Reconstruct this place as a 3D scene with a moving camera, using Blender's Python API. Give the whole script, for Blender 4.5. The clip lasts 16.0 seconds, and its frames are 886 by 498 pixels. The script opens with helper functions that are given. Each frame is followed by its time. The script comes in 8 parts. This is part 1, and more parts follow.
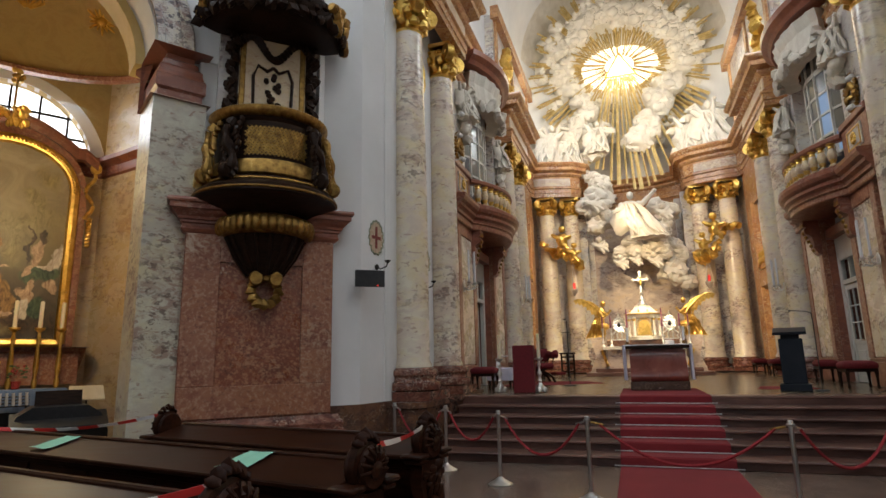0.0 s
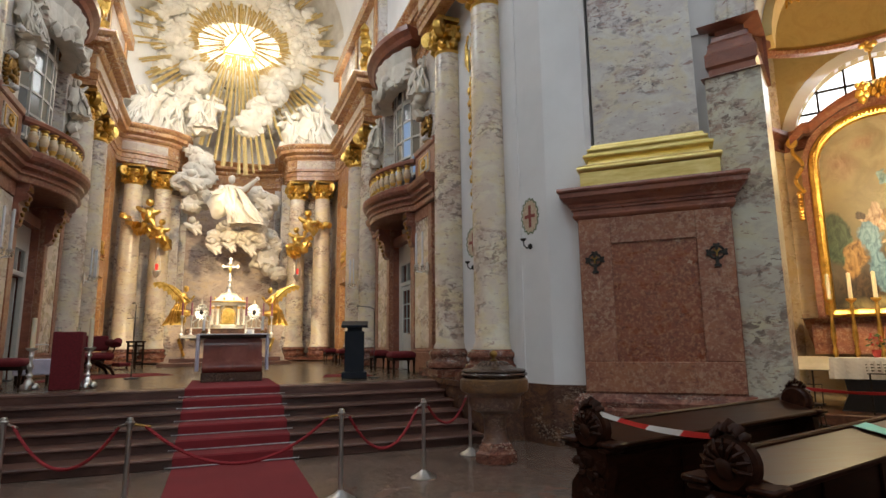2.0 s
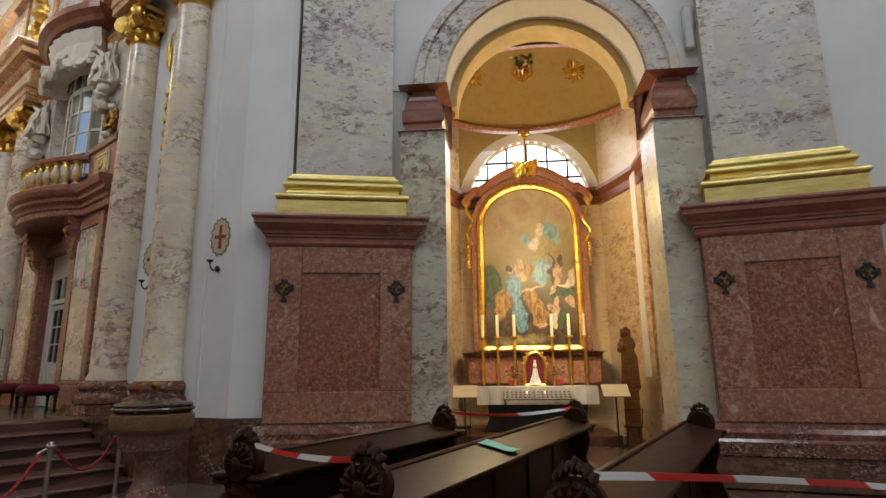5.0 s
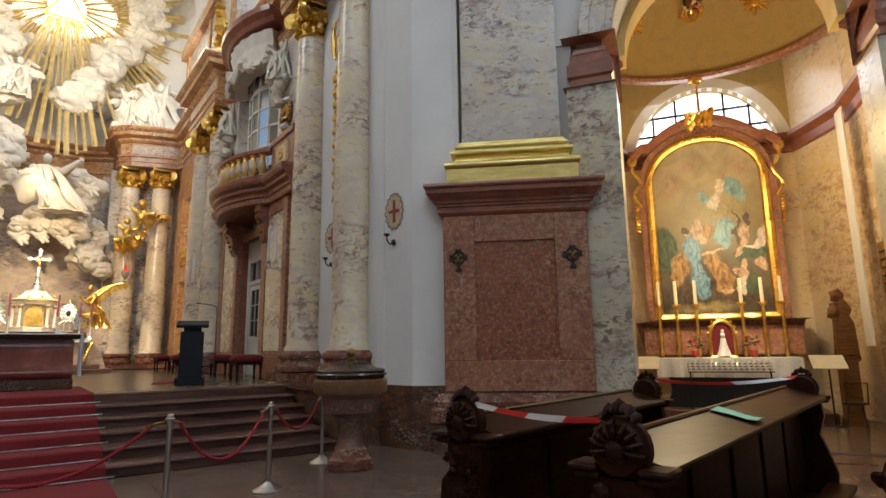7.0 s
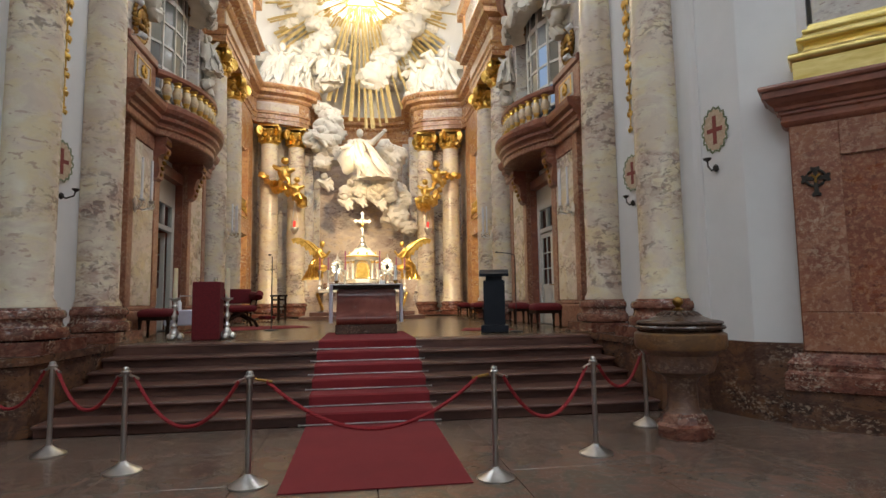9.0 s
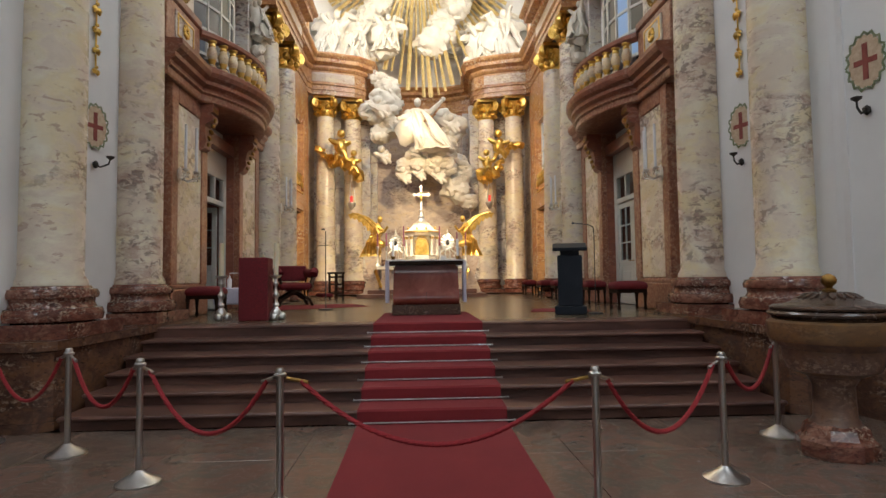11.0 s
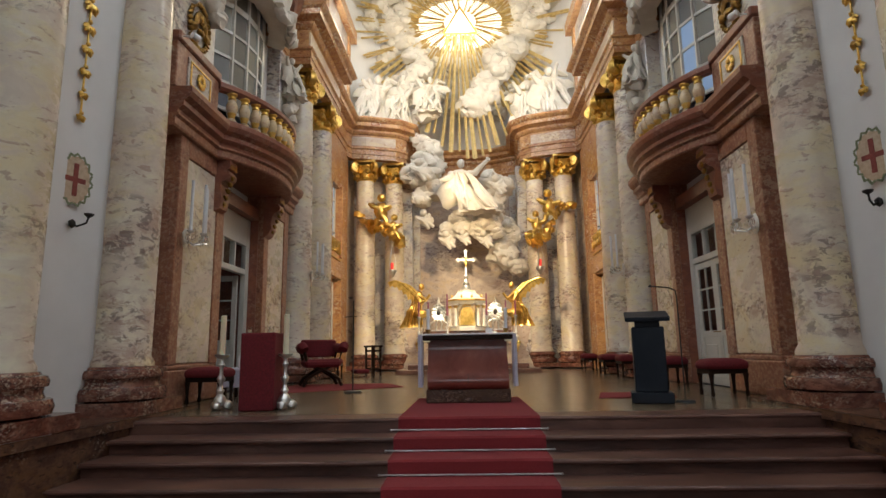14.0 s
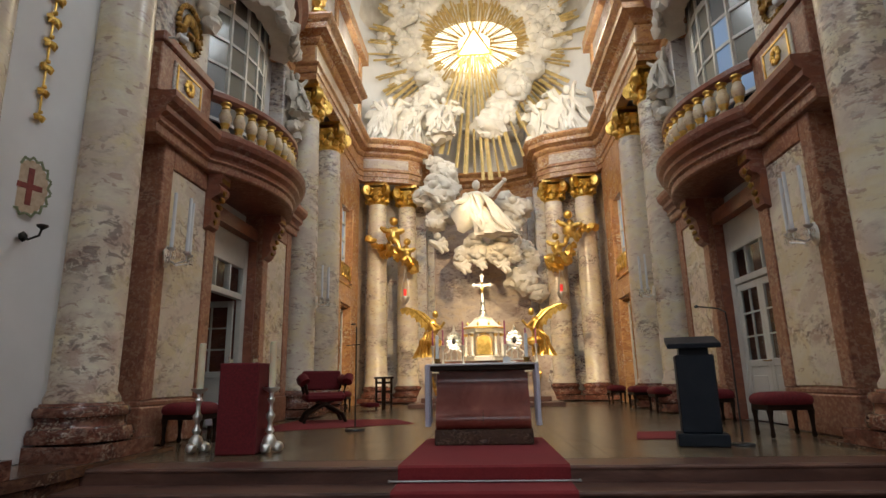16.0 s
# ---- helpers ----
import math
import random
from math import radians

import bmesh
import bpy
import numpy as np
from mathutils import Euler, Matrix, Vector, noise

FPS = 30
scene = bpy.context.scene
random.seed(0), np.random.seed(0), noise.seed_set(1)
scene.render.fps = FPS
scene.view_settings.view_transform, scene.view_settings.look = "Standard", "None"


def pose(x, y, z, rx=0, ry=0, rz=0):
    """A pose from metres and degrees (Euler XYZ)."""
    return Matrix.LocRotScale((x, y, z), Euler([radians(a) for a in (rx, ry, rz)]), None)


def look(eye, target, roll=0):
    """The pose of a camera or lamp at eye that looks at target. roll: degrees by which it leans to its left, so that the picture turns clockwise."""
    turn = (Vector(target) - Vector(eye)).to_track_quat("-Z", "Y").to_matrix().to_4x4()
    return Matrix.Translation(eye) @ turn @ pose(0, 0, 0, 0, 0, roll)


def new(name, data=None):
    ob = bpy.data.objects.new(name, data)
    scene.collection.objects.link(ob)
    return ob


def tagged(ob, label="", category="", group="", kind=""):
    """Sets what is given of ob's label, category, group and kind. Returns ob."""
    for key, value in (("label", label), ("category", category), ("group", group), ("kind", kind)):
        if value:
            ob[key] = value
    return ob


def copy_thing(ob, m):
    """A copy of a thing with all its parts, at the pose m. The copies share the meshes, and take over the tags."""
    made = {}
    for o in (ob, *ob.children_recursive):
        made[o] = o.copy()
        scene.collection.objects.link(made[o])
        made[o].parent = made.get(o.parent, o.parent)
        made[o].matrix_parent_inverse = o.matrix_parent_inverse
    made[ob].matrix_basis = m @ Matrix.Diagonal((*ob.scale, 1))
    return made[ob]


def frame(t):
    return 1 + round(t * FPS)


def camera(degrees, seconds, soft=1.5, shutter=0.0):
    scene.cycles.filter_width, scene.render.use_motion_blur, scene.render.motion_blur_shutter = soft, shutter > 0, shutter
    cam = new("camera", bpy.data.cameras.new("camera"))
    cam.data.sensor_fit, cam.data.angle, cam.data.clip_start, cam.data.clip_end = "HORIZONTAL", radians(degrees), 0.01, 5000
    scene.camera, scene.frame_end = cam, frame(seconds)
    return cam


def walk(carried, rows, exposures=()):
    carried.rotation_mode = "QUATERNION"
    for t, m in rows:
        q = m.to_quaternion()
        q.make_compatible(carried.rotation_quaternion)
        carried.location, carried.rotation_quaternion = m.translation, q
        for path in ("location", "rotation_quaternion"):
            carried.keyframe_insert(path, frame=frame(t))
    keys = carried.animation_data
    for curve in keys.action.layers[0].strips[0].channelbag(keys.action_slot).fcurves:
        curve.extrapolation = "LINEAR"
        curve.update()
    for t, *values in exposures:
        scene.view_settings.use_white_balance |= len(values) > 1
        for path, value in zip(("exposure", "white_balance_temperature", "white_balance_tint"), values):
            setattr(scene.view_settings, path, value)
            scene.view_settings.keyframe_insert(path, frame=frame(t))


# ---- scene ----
cam = camera(76.1, 16.0)
PATH = [
    (0, (-0.479, 0.758, 1.652), (-1.09, 2.623, 2.036), -1.2),
    (0.5, (-0.422, 0.887, 1.625), (-0.697, 2.837, 1.976), -1.3),
    (1, (-0.33, 1.074, 1.634), (-0.313, 3.047, 1.966), -1.3),
    (1.5, (-0.265, 1.209, 1.674), (0.058, 3.157, 1.989), -1.0),
    (2, (-0.281, 1.331, 1.672), (0.44, 3.168, 1.995), -0.7),
    (2.5, (-0.239, 1.312, 1.677), (0.835, 2.966, 2.01), -0.6),
    (3, (-0.142, 1.25, 1.668), (1.119, 2.765, 2.009), -0.9),
    (3.5, (-0.076, 1.184, 1.633), (1.326, 2.563, 2.0), -0.9),
    (4, (-0.049, 1.236, 1.649), (1.447, 2.513, 2.014), -1.2),
    (6.3, (-0.09, 1.49, 1.535), (1.428, 2.704, 2.004), -0.8),
    (6.5, (-0.099, 1.583, 1.519), (1.339, 2.906, 1.945), -1.0),
    (7, (-0.146, 1.822, 1.515), (1.017, 3.411, 1.864), -0.8),
    (7.5, (-0.231, 2.032, 1.506), (0.661, 3.797, 1.807), -0.8),
    (8, (-0.16, 2.319, 1.478), (0.416, 4.216, 1.742), -1.0),
    (8.5, (-0.116, 2.554, 1.484), (0.242, 4.509, 1.708), -1.1),
    (9, (-0.154, 2.852, 1.53), (0.141, 4.821, 1.713), -0.8),
    (11.5, (-0.114, 4.387, 1.549), (-0.07, 6.384, 1.653), -0.9),
    (12, (-0.061, 4.712, 1.587), (-0.052, 6.709, 1.693), -1.0),
    (12.5, (-0.031, 4.983, 1.589), (-0.065, 6.977, 1.734), -1.0),
    (13, (-0.07, 5.282, 1.613), (-0.116, 7.271, 1.822), -0.9),
    (13.5, (-0.032, 5.546, 1.634), (-0.089, 7.527, 1.907), -1.0),
    (14, (0.01, 5.77, 1.666), (-0.07, 7.738, 2.015), -1.0),
    (14.5, (-0.028, 6.031, 1.651), (-0.125, 7.99, 2.043), -0.9),
    (15, (-0.065, 6.307, 1.664), (-0.179, 8.259, 2.084), -0.9),
    (15.5, (-0.016, 6.593, 1.668), (-0.14, 8.541, 2.106), -1.1),
    (16, (0.067, 6.822, 1.683), (-0.073, 8.765, 2.136), -1.1),
]
walk(cam, [(t, look(eye, target, roll)) for t, eye, target, roll in PATH], [(0, -0.16), (1.5, -0.08), (3, -0.16), (7, -0.14), (8.5, 0.04), (12.5, 0.06), (14, -0.18), (16, -0.28)])

# ---- world, lights, exposure ----
world = bpy.data.worlds.new("sky")
scene.world = world
world.use_nodes = True
wn = world.node_tree
sky = wn.nodes.new("ShaderNodeTexSky")
sky.sky_type, sky.sun_disc, sky.sun_elevation, sky.sun_rotation = "NISHITA", False, radians(40), radians(120)
wn.links.new(sky.outputs[0], wn.nodes["Background"].inputs[0])
wn.nodes["Background"].inputs[1].default_value = 0.12


def lamp(name, kind, place, target, watts, colour, size=1.0, size_y=None, cone=40, blend=0.5):
    data = bpy.data.lights.new(name, kind)
    data.energy, data.color = watts, colour
    if kind == "AREA":
        data.shape, data.size, data.size_y = "RECTANGLE", size, size_y or size
    else:
        data.shadow_soft_size = size
    if kind == "SPOT":
        data.spot_size, data.spot_blend = radians(cone), blend
    ob = new(name, data)
    ob.matrix_world = look(place, target)
    return ob


DAY, WARM, LED = (0.82, 0.915, 1.0), (1.0, 0.74, 0.38), (1.0, 0.80, 0.50)
# daylight of the dome's windows and of the west front
for x, y in ((-7.5, 1.0), (7.5, 1.0), (-6.0, -8.0), (6.0, -8.0)):
    lamp("dome_daylight", "AREA", (x, y, 20.4), (x * 0.2, 4.5, 3.0), 440, DAY, 3.0, 4.5)
lamp("front_daylight", "AREA", (0, -17.2, 9.0), (0, 6, 4.0), 300, DAY, 5.0, 7.0)
for sx in (-1, 1):
    # chapel lunettes and the spots by the chapel cornice
    lamp("chapel_daylight", "AREA", (sx * 13.45, 9.15, 7.7), (sx * 9.0, 6.0, 3.2), 70, DAY, 2.8, 1.4)
    # unseen point lamp added in mid-chapel to brighten the retable and walls
    lamp("chapel_lamp", "POINT", (sx * 10.5, 7.12, 5.2), (sx * 11, 7, 0), 330 if sx > 0 else 150, (1.0, 0.77, 0.42), 0.5)
    for s in (-1, 1):
        ex, ey = 8.07 + s * 1.1 * 0.545 + 1.5 * 0.839, 5.54 - s * 1.1 * 0.839 + 1.5 * 0.545
        lamp("impost_spot", "SPOT", (sx * ex, ey, 6.4), (sx * 12.9, 8.7, 2.6), 900 if sx > 0 else 250, (1.0, 0.82, 0.52), 0.15, cone=38, blend=0.8)
    # daylight of the attic windows
    lamp("attic_daylight", "AREA", (sx * 4.4, 24.0, 12.7), (-sx * 3.4, 29.5, 12.0), 380, (0.90, 0.95, 0.98), 2.6, 2.4)
    lamp("attic_daylight", "AREA", (sx * 4.4, 15.0, 13.2), (-sx * 4.4, 18.5, 4.0), 360, (0.86, 0.94, 1.0), 2.6, 2.4)
    # spotlights on the ledges beside the balconies
    lamp("ledge_spot", "SPOT", (sx * 3.35, 14.3, 8.1), (-0.1, 27.0, 7.75), 6500, LED, 0.08, cone=7, blend=0.8)
    lamp("ledge_wash", "SPOT", (sx * 3.2, 14.3, 8.3), (-sx * 2.9, 28.0, 4.6), 5600, (1.0, 0.76, 0.45), 0.08, cone=38, blend=0.7)
    lamp("cornice_spot", "SPOT", (sx * 3.0, 20.2, 11.3), (0, 30.5, 14.6), 1450, LED, 0.08, cone=70, blend=0.8)
    lamp("altar_spot", "SPOT", (sx * 2.9, 20.2, 11.0), (0, 25.4, 2.6), 2900, LED, 0.08, cone=42, blend=0.8)
lamp("glory_window_light", "AREA", (0, 30.3, 16.9), (0, 20, 10), 150, (1.0, 0.90, 0.66), 3.2, 1.6)

# ---- builders ----
MAT = {}


def part(name, bm, material, parent=None, label="", smooth=False):
    """One mesh object from a bmesh, under a thing or a part."""
    bmesh.ops.recalc_face_normals(bm, faces=bm.faces)
    me = bpy.data.meshes.new(name)
    bm.to_mesh(me)
    bm.free()
    if smooth:
        for p in me.polygons:
            p.use_smooth = True
        me.set_sharp_from_angle(angle=radians(42))
    me.materials.append(MAT[material])
    ob = new(name, me)
    if parent:
        ob.parent = parent
    if label:
        tagged(ob, label)
    return ob


def thing(name, label, category, group="", kind="", at=None):
    ob = new(name)
    ob.empty_display_size = 0.1
    if at is not None:
        ob.matrix_world = at
    return tagged(ob, label, category, group, kind)


def structure(name, bm, material, label, category="wall", smooth=False):
    return tagged(part(name, bm, material, None, "", smooth), label, category, "", "structure")


def box(bm, x0, x1, y0, y1, z0, z1, m=None, bevel=0.0):
    r = bmesh.ops.create_cube(bm, size=1)
    vs = r["verts"]
    for v in vs:
        v.co = Vector(((x0 + x1) / 2 + v.co.x * (x1 - x0), (y0 + y1) / 2 + v.co.y * (y1 - y0), (z0 + z1) / 2 + v.co.z * (z1 - z0)))
    if bevel:
        es = list({e for v in vs for e in v.link_edges})
        out = bmesh.ops.bevel(bm, geom=es, offset=bevel, segments=1, affect="EDGES")
        vs = list({v for f in out["faces"] for v in f.verts} | {v for v in vs if v.is_valid})
    if m is not None:
        bmesh.ops.transform(bm, matrix=m, verts=vs)
    return bm


def lathe(bm, profile, seg=24, at=(0, 0, 0), m=None, squash=(1, 1), a0=0.0, a1=360.0):
    """A turned body: profile rows of (radius, z)."""
    full = abs(a1 - a0) >= 359.9
    n = seg if full else seg + 1
    rings = []
    for r, z in profile:
        ring = []
        for k in range(n):
            a = radians(a0 + (a1 - a0) * k / seg)
            p = Vector((at[0] + r * squash[0] * math.cos(a), at[1] + r * squash[1] * math.sin(a), at[2] + z))
            ring.append(bm.verts.new(m @ p if m is not None else p))
        rings.append(ring)
    for i in range(len(rings) - 1):
        for k in range(n if full else n - 1):
            k2 = (k + 1) % n
            bm.faces.new((rings[i][k], rings[i][k2], rings[i + 1][k2], rings[i + 1][k]))
    for ring in (rings[0], rings[-1]):
        if (ring[0].co - ring[n // 2].co).length > 1e-4:
            bm.faces.new(ring)
    return bm


def sweep(bm, path, profile, closed=False, cap=True, side=1):
    """A moulding: profile rows of (outward, z) carried along a plan path with mitred corners; side 1: outward is right of the path."""
    pts = [Vector((p[0], p[1])) for p in path]
    n = len(pts)
    cols = []
    for i in range(n):
        a = pts[(i - 1) % n] if closed or i > 0 else None
        b = pts[(i + 1) % n] if closed or i < n - 1 else None
        d1 = (pts[i] - a).normalized() if a is not None else (b - pts[i]).normalized()
        d2 = (b - pts[i]).normalized() if b is not None else d1
        n1, n2 = Vector((d1.y, -d1.x)) * side, Vector((d2.y, -d2.x)) * side
        mid = (n1 + n2)
        mid = mid / max(mid.dot(n1), 0.35) if mid.length > 1e-6 else n1
        cols.append([bm.verts.new((pts[i].x + mid.x * o, pts[i].y + mid.y * o, z)) for o, z in profile])
    rng = range(n) if closed else range(n - 1)
    for i in rng:
        c, d = cols[i], cols[(i + 1) % n]
        for k in range(len(profile) - 1):
            bm.faces.new((c[k], d[k], d[k + 1], c[k + 1]))
    if cap and not closed:
        bm.faces.new(cols[0])
        bm.faces.new(cols[-1])
    return bm


def tube(bm, pts, r, seg=8, closed=False, taper=None):
    pts = [Vector(p) for p in pts]
    n = len(pts)
    rings = []
    for i in range(n):
        d = (pts[(i + 1) % n] - pts[(i - 1) % n]) if closed or 0 < i < n - 1 else (pts[1] - pts[0] if i == 0 else pts[-1] - pts[-2])
        d.normalize()
        up = Vector((0, 0, 1)) if abs(d.z) < 0.9 else Vector((1, 0, 0))
        s = d.cross(up).normalized()
        u = s.cross(d)
        rr = r if taper is None else r * taper[i]
        rings.append([bm.verts.new(pts[i] + s * rr * math.cos(6.28319 * k / seg) + u * rr * math.sin(6.28319 * k / seg)) for k in range(seg)])
    for i in range(n if closed else n - 1):
        a, b = rings[i], rings[(i + 1) % n]
        for k in range(seg):
            bm.faces.new((a[k], a[(k + 1) % seg], b[(k + 1) % seg], b[k]))
    if not closed:
        bm.faces.new(rings[0])
        bm.faces.new(rings[-1])
    return bm


def blob(bm, c, r, sub=2, amp=0.18, freq=1.6, m=None):
    """A rounded lump with an uneven skin."""
    if not isinstance(r, tuple):
        r = (r, r, r)
    vs = bmesh.ops.create_icosphere(bm, subdivisions=sub, radius=1)["verts"]
    off = Vector((c[0] * 1.7 + 3.1, c[1] * 1.3, c[2] * 1.9))
    for v in vs:
        k = 1 + amp * noise.noise(v.co * freq + off) + amp * 0.45 * noise.noise(v.co * freq * 2.7 + off)
        p = Vector((v.co.x * r[0] * k, v.co.y * r[1] * k, v.co.z * r[2] * k))
        v.co = (m @ p if m is not None else p) + Vector(c)
    return bm


def puff(bm, c, r, sub=3, amp=0.62, freq=1.9):
    """A billowing lump of stucco cloud: round swellings parted by creases."""
    vs = bmesh.ops.create_icosphere(bm, subdivisions=sub, radius=1)["verts"]
    off = Vector((c[0] * 2.3 + 1.7, c[1] * 1.1 + 5.0, c[2] * 1.9))
    for v in vs:
        q = v.co * freq + off
        q = q + Vector((noise.noise(q * 0.9), noise.noise(q * 0.9 + Vector((9, 0, 0))), noise.noise(q * 0.9 + Vector((0, 9, 0))))) * 0.55
        k = 0.80 + amp * abs(noise.noise(q)) + amp * 0.35 * abs(noise.noise(q * 2.3))
        v.co = Vector((v.co.x * r[0] * k, v.co.y * r[1] * k, v.co.z * r[2] * k)) + Vector(c)
    return bm


def prism(bm, outline, y0, y1, m=None):
    """An outline of (x, z) given depth from y0 to y1."""
    a = [bm.verts.new((x, y0, z)) for x, z in outline]
    b = [bm.verts.new((x, y1, z)) for x, z in outline]
    bm.faces.new(a)
    bm.faces.new(b[::-1])
    n = len(a)
    for k in range(n):
        bm.faces.new((a[k], a[(k + 1) % n], b[(k + 1) % n], b[k]))
    if m is not None:
        bmesh.ops.transform(bm, matrix=m, verts=a + b)
    return bm


def mesh():
    return bmesh.new()


def arc(cx, cy, r, a0, a1, n, ry=None):
    ry = r if ry is None else ry
    return [(cx + r * math.cos(radians(a0 + (a1 - a0) * k / n)), cy + ry * math.sin(radians(a0 + (a1 - a0) * k / n))) for k in range(n + 1)]


# ---- materials ----
class Nodes:
    def __init__(self, name, rough=0.5, metal=0.0):
        self.mat = bpy.data.materials.new(name)
        self.mat.use_nodes = True
        self.t = self.mat.node_tree
        self.b = self.t.nodes["Principled BSDF"]
        self.b.inputs["Roughness"].default_value, self.b.inputs["Metallic"].default_value = rough, metal
        self.co = self.t.nodes.new("ShaderNodeNewGeometry").outputs["Position"]
        MAT[name] = self.mat

    def noise(self, scale, detail=6, rough=0.6, warp=0.0, stretch=None, vec=None):
        v = vec or self.co
        if stretch:
            mp = self.t.nodes.new("ShaderNodeMapping")
            mp.inputs["Scale"].default_value = stretch
            self.t.links.new(v, mp.inputs[0])
            v = mp.outputs[0]
        n = self.t.nodes.new("ShaderNodeTexNoise")
        n.inputs["Scale"].default_value, n.inputs["Detail"].default_value = scale, detail
        n.inputs["Roughness"].default_value, n.inputs["Distortion"].default_value = rough, warp
        self.t.links.new(v, n.inputs["Vector"])
        return n.outputs[0]

    def ramp(self, fac, stops):
        r = self.t.nodes.new("ShaderNodeValToRGB")
        el = r.color_ramp.elements
        while len(el) < len(stops):
            el.new(0.5)
        for e, (p, c) in zip(el, stops):
            e.position, e.color = p, (*c, 1) if len(c) == 3 else c
        self.t.links.new(fac, r.inputs[0])
        return r.outputs[0]

    def mix(self, fac, a, b, how="MIX"):
        m = self.t.nodes.new("ShaderNodeMix")
        m.data_type, m.blend_type = "RGBA", how
        for sock, val in ((m.inputs[0], fac), (m.inputs[6], a), (m.inputs[7], b)):
            if isinstance(val, (int, float)):
                sock.default_value = val
            elif isinstance(val, tuple):
                sock.default_value = (*val, 1)
            else:
                self.t.links.new(val, sock)
        return m.outputs[2]

    def colour(self, out):
        if isinstance(out, tuple):
            self.b.inputs["Base Color"].default_value = (*out, 1)
        else:
            self.t.links.new(out, self.b.inputs["Base Color"])
        return self

    def rough(self, fac, lo, hi):
        m = self.t.nodes.new("ShaderNodeMapRange")
        m.inputs[3].default_value, m.inputs[4].default_value = lo, hi
        self.t.links.new(fac, m.inputs[0])
        self.t.links.new(m.outputs[0], self.b.inputs["Roughness"])
        return self

    def bump(self, fac, strength=0.2, dist=0.01):
        b = self.t.nodes.new("ShaderNodeBump")
        b.inputs["Strength"].default_value, b.inputs["Distance"].default_value = strength, dist
        self.t.links.new(fac, b.inputs["Height"])
        self.t.links.new(b.outputs[0], self.b.inputs["Normal"])
        return self

    def own(self):
        """A number that differs from object to object."""
        return self.t.nodes.new("ShaderNodeObjectInfo").outputs["Random"]


def marble(name, base, tint, vein, deep, scale=1.0, amount=0.6, rough=0.28, speck=None, warm=None):
    """Clouded stone: wide patches of two colours, brecciated clouds, clustered dark strokes and, for some, pale flecks."""
    k = Nodes(name)
    zone = k.noise(scale * 0.55, 6, 0.6, 0.5, (1, 1, 1.5))
    warm = warm or tuple(v * f for v, f in zip(base, (0.97, 0.90, 0.74)))
    c = k.ramp(zone, [(0.36, base), (0.45, warm), (0.52, base), (0.57, tint), (0.64, warm)])
    cloud = k.noise(scale * 2.0, 10, 0.68, 0.5, (1, 1, 1.6))
    c = k.mix(k.ramp(cloud, [(0.47, (0, 0, 0)), (0.58, (0.85, 0.85, 0.85))]), c, tint)
    where = k.ramp(k.noise(scale * 0.7, 5, 0.62, 0.4, (0.7, 0.7, 1.5)), [(0.50, (0.06, 0.06, 0.06)), (0.60, (1, 1, 1))])
    smear = k.ramp(k.noise(scale * 3.4, 10, 0.72, 0.5, (1, 1.1, 1.7)), [(0.48, (0, 0, 0)), (0.57, (amount,) * 3)])
    c = k.mix(k.mix(1.0, smear, where, "MULTIPLY"), c, deep)
    stroke = k.ramp(k.noise(scale * 7.0, 7, 0.66, 0.5, (1, 1.1, 1.7)), [(0.525, (0, 0, 0)), (0.57, (amount,) * 3)])
    c = k.mix(k.mix(1.0, stroke, where, "MULTIPLY"), c, vein)
    rare = k.ramp(k.noise(scale * 5.0, 6, 0.62, 0.6, (1.3, 1, 2.8)), [(0.60, (0, 0, 0)), (0.63, (amount,) * 3)])
    c = k.mix(rare, c, deep)
    if speck:
        s = k.ramp(k.noise(scale * 13, 7, 0.74), [(0.50, (0, 0, 0)), (0.59, (0.8, 0.8, 0.8))])
        c = k.mix(s, c, speck)
        s = k.ramp(k.noise(scale * 8, 6, 0.72, 0.3), [(0.56, (0, 0, 0)), (0.66, (0.8, 0.8, 0.8))])
        c = k.mix(s, c, deep)
        s = k.ramp(k.noise(scale * 0.9, 7, 0.68, 0.8), [(0.63, (0, 0, 0)), (0.66, (0.85, 0.85, 0.85))])
        c = k.mix(s, c, (0.56, 0.42, 0.31))
    k.colour(c).rough(cloud, rough - 0.06, rough + 0.16)
    return k


marble("cream_marble", (0.77, 0.70, 0.55), (0.64, 0.53, 0.43), (0.16, 0.105, 0.095), (0.43, 0.28, 0.22), 0.85, 0.68, 0.22)
marble("grey_marble", (0.66, 0.63, 0.57), (0.56, 0.51, 0.48), (0.11, 0.085, 0.09), (0.33, 0.22, 0.19), 1.1, 0.95, 0.26)
marble("green_marble", (0.62, 0.60, 0.48), (0.52, 0.47, 0.38), (0.14, 0.09, 0.07), (0.34, 0.21, 0.16), 0.9, 0.85)
marble("red_marble", (0.34, 0.145, 0.085), (0.26, 0.095, 0.055), (0.50, 0.36, 0.25), (0.15, 0.05, 0.032), 1.2, 0.6, 0.30, (0.46, 0.27, 0.18))
marble("moulding_marble", (0.31, 0.115, 0.072), (0.225, 0.080, 0.052), (0.42, 0.26, 0.20), (0.15, 0.05, 0.036), 1.3, 0.5, 0.26)
marble("orange_marble", (0.60, 0.34, 0.16), (0.42, 0.19, 0.085), (0.72, 0.58, 0.38), (0.26, 0.09, 0.045), 1.6, 0.85, 0.2)
marble("base_marble", (0.20, 0.066, 0.042), (0.125, 0.044, 0.030), (0.50, 0.37, 0.28), (0.045, 0.018, 0.015), 3.2, 0.75, 0.11, None, (0.30, 0.14, 0.095))
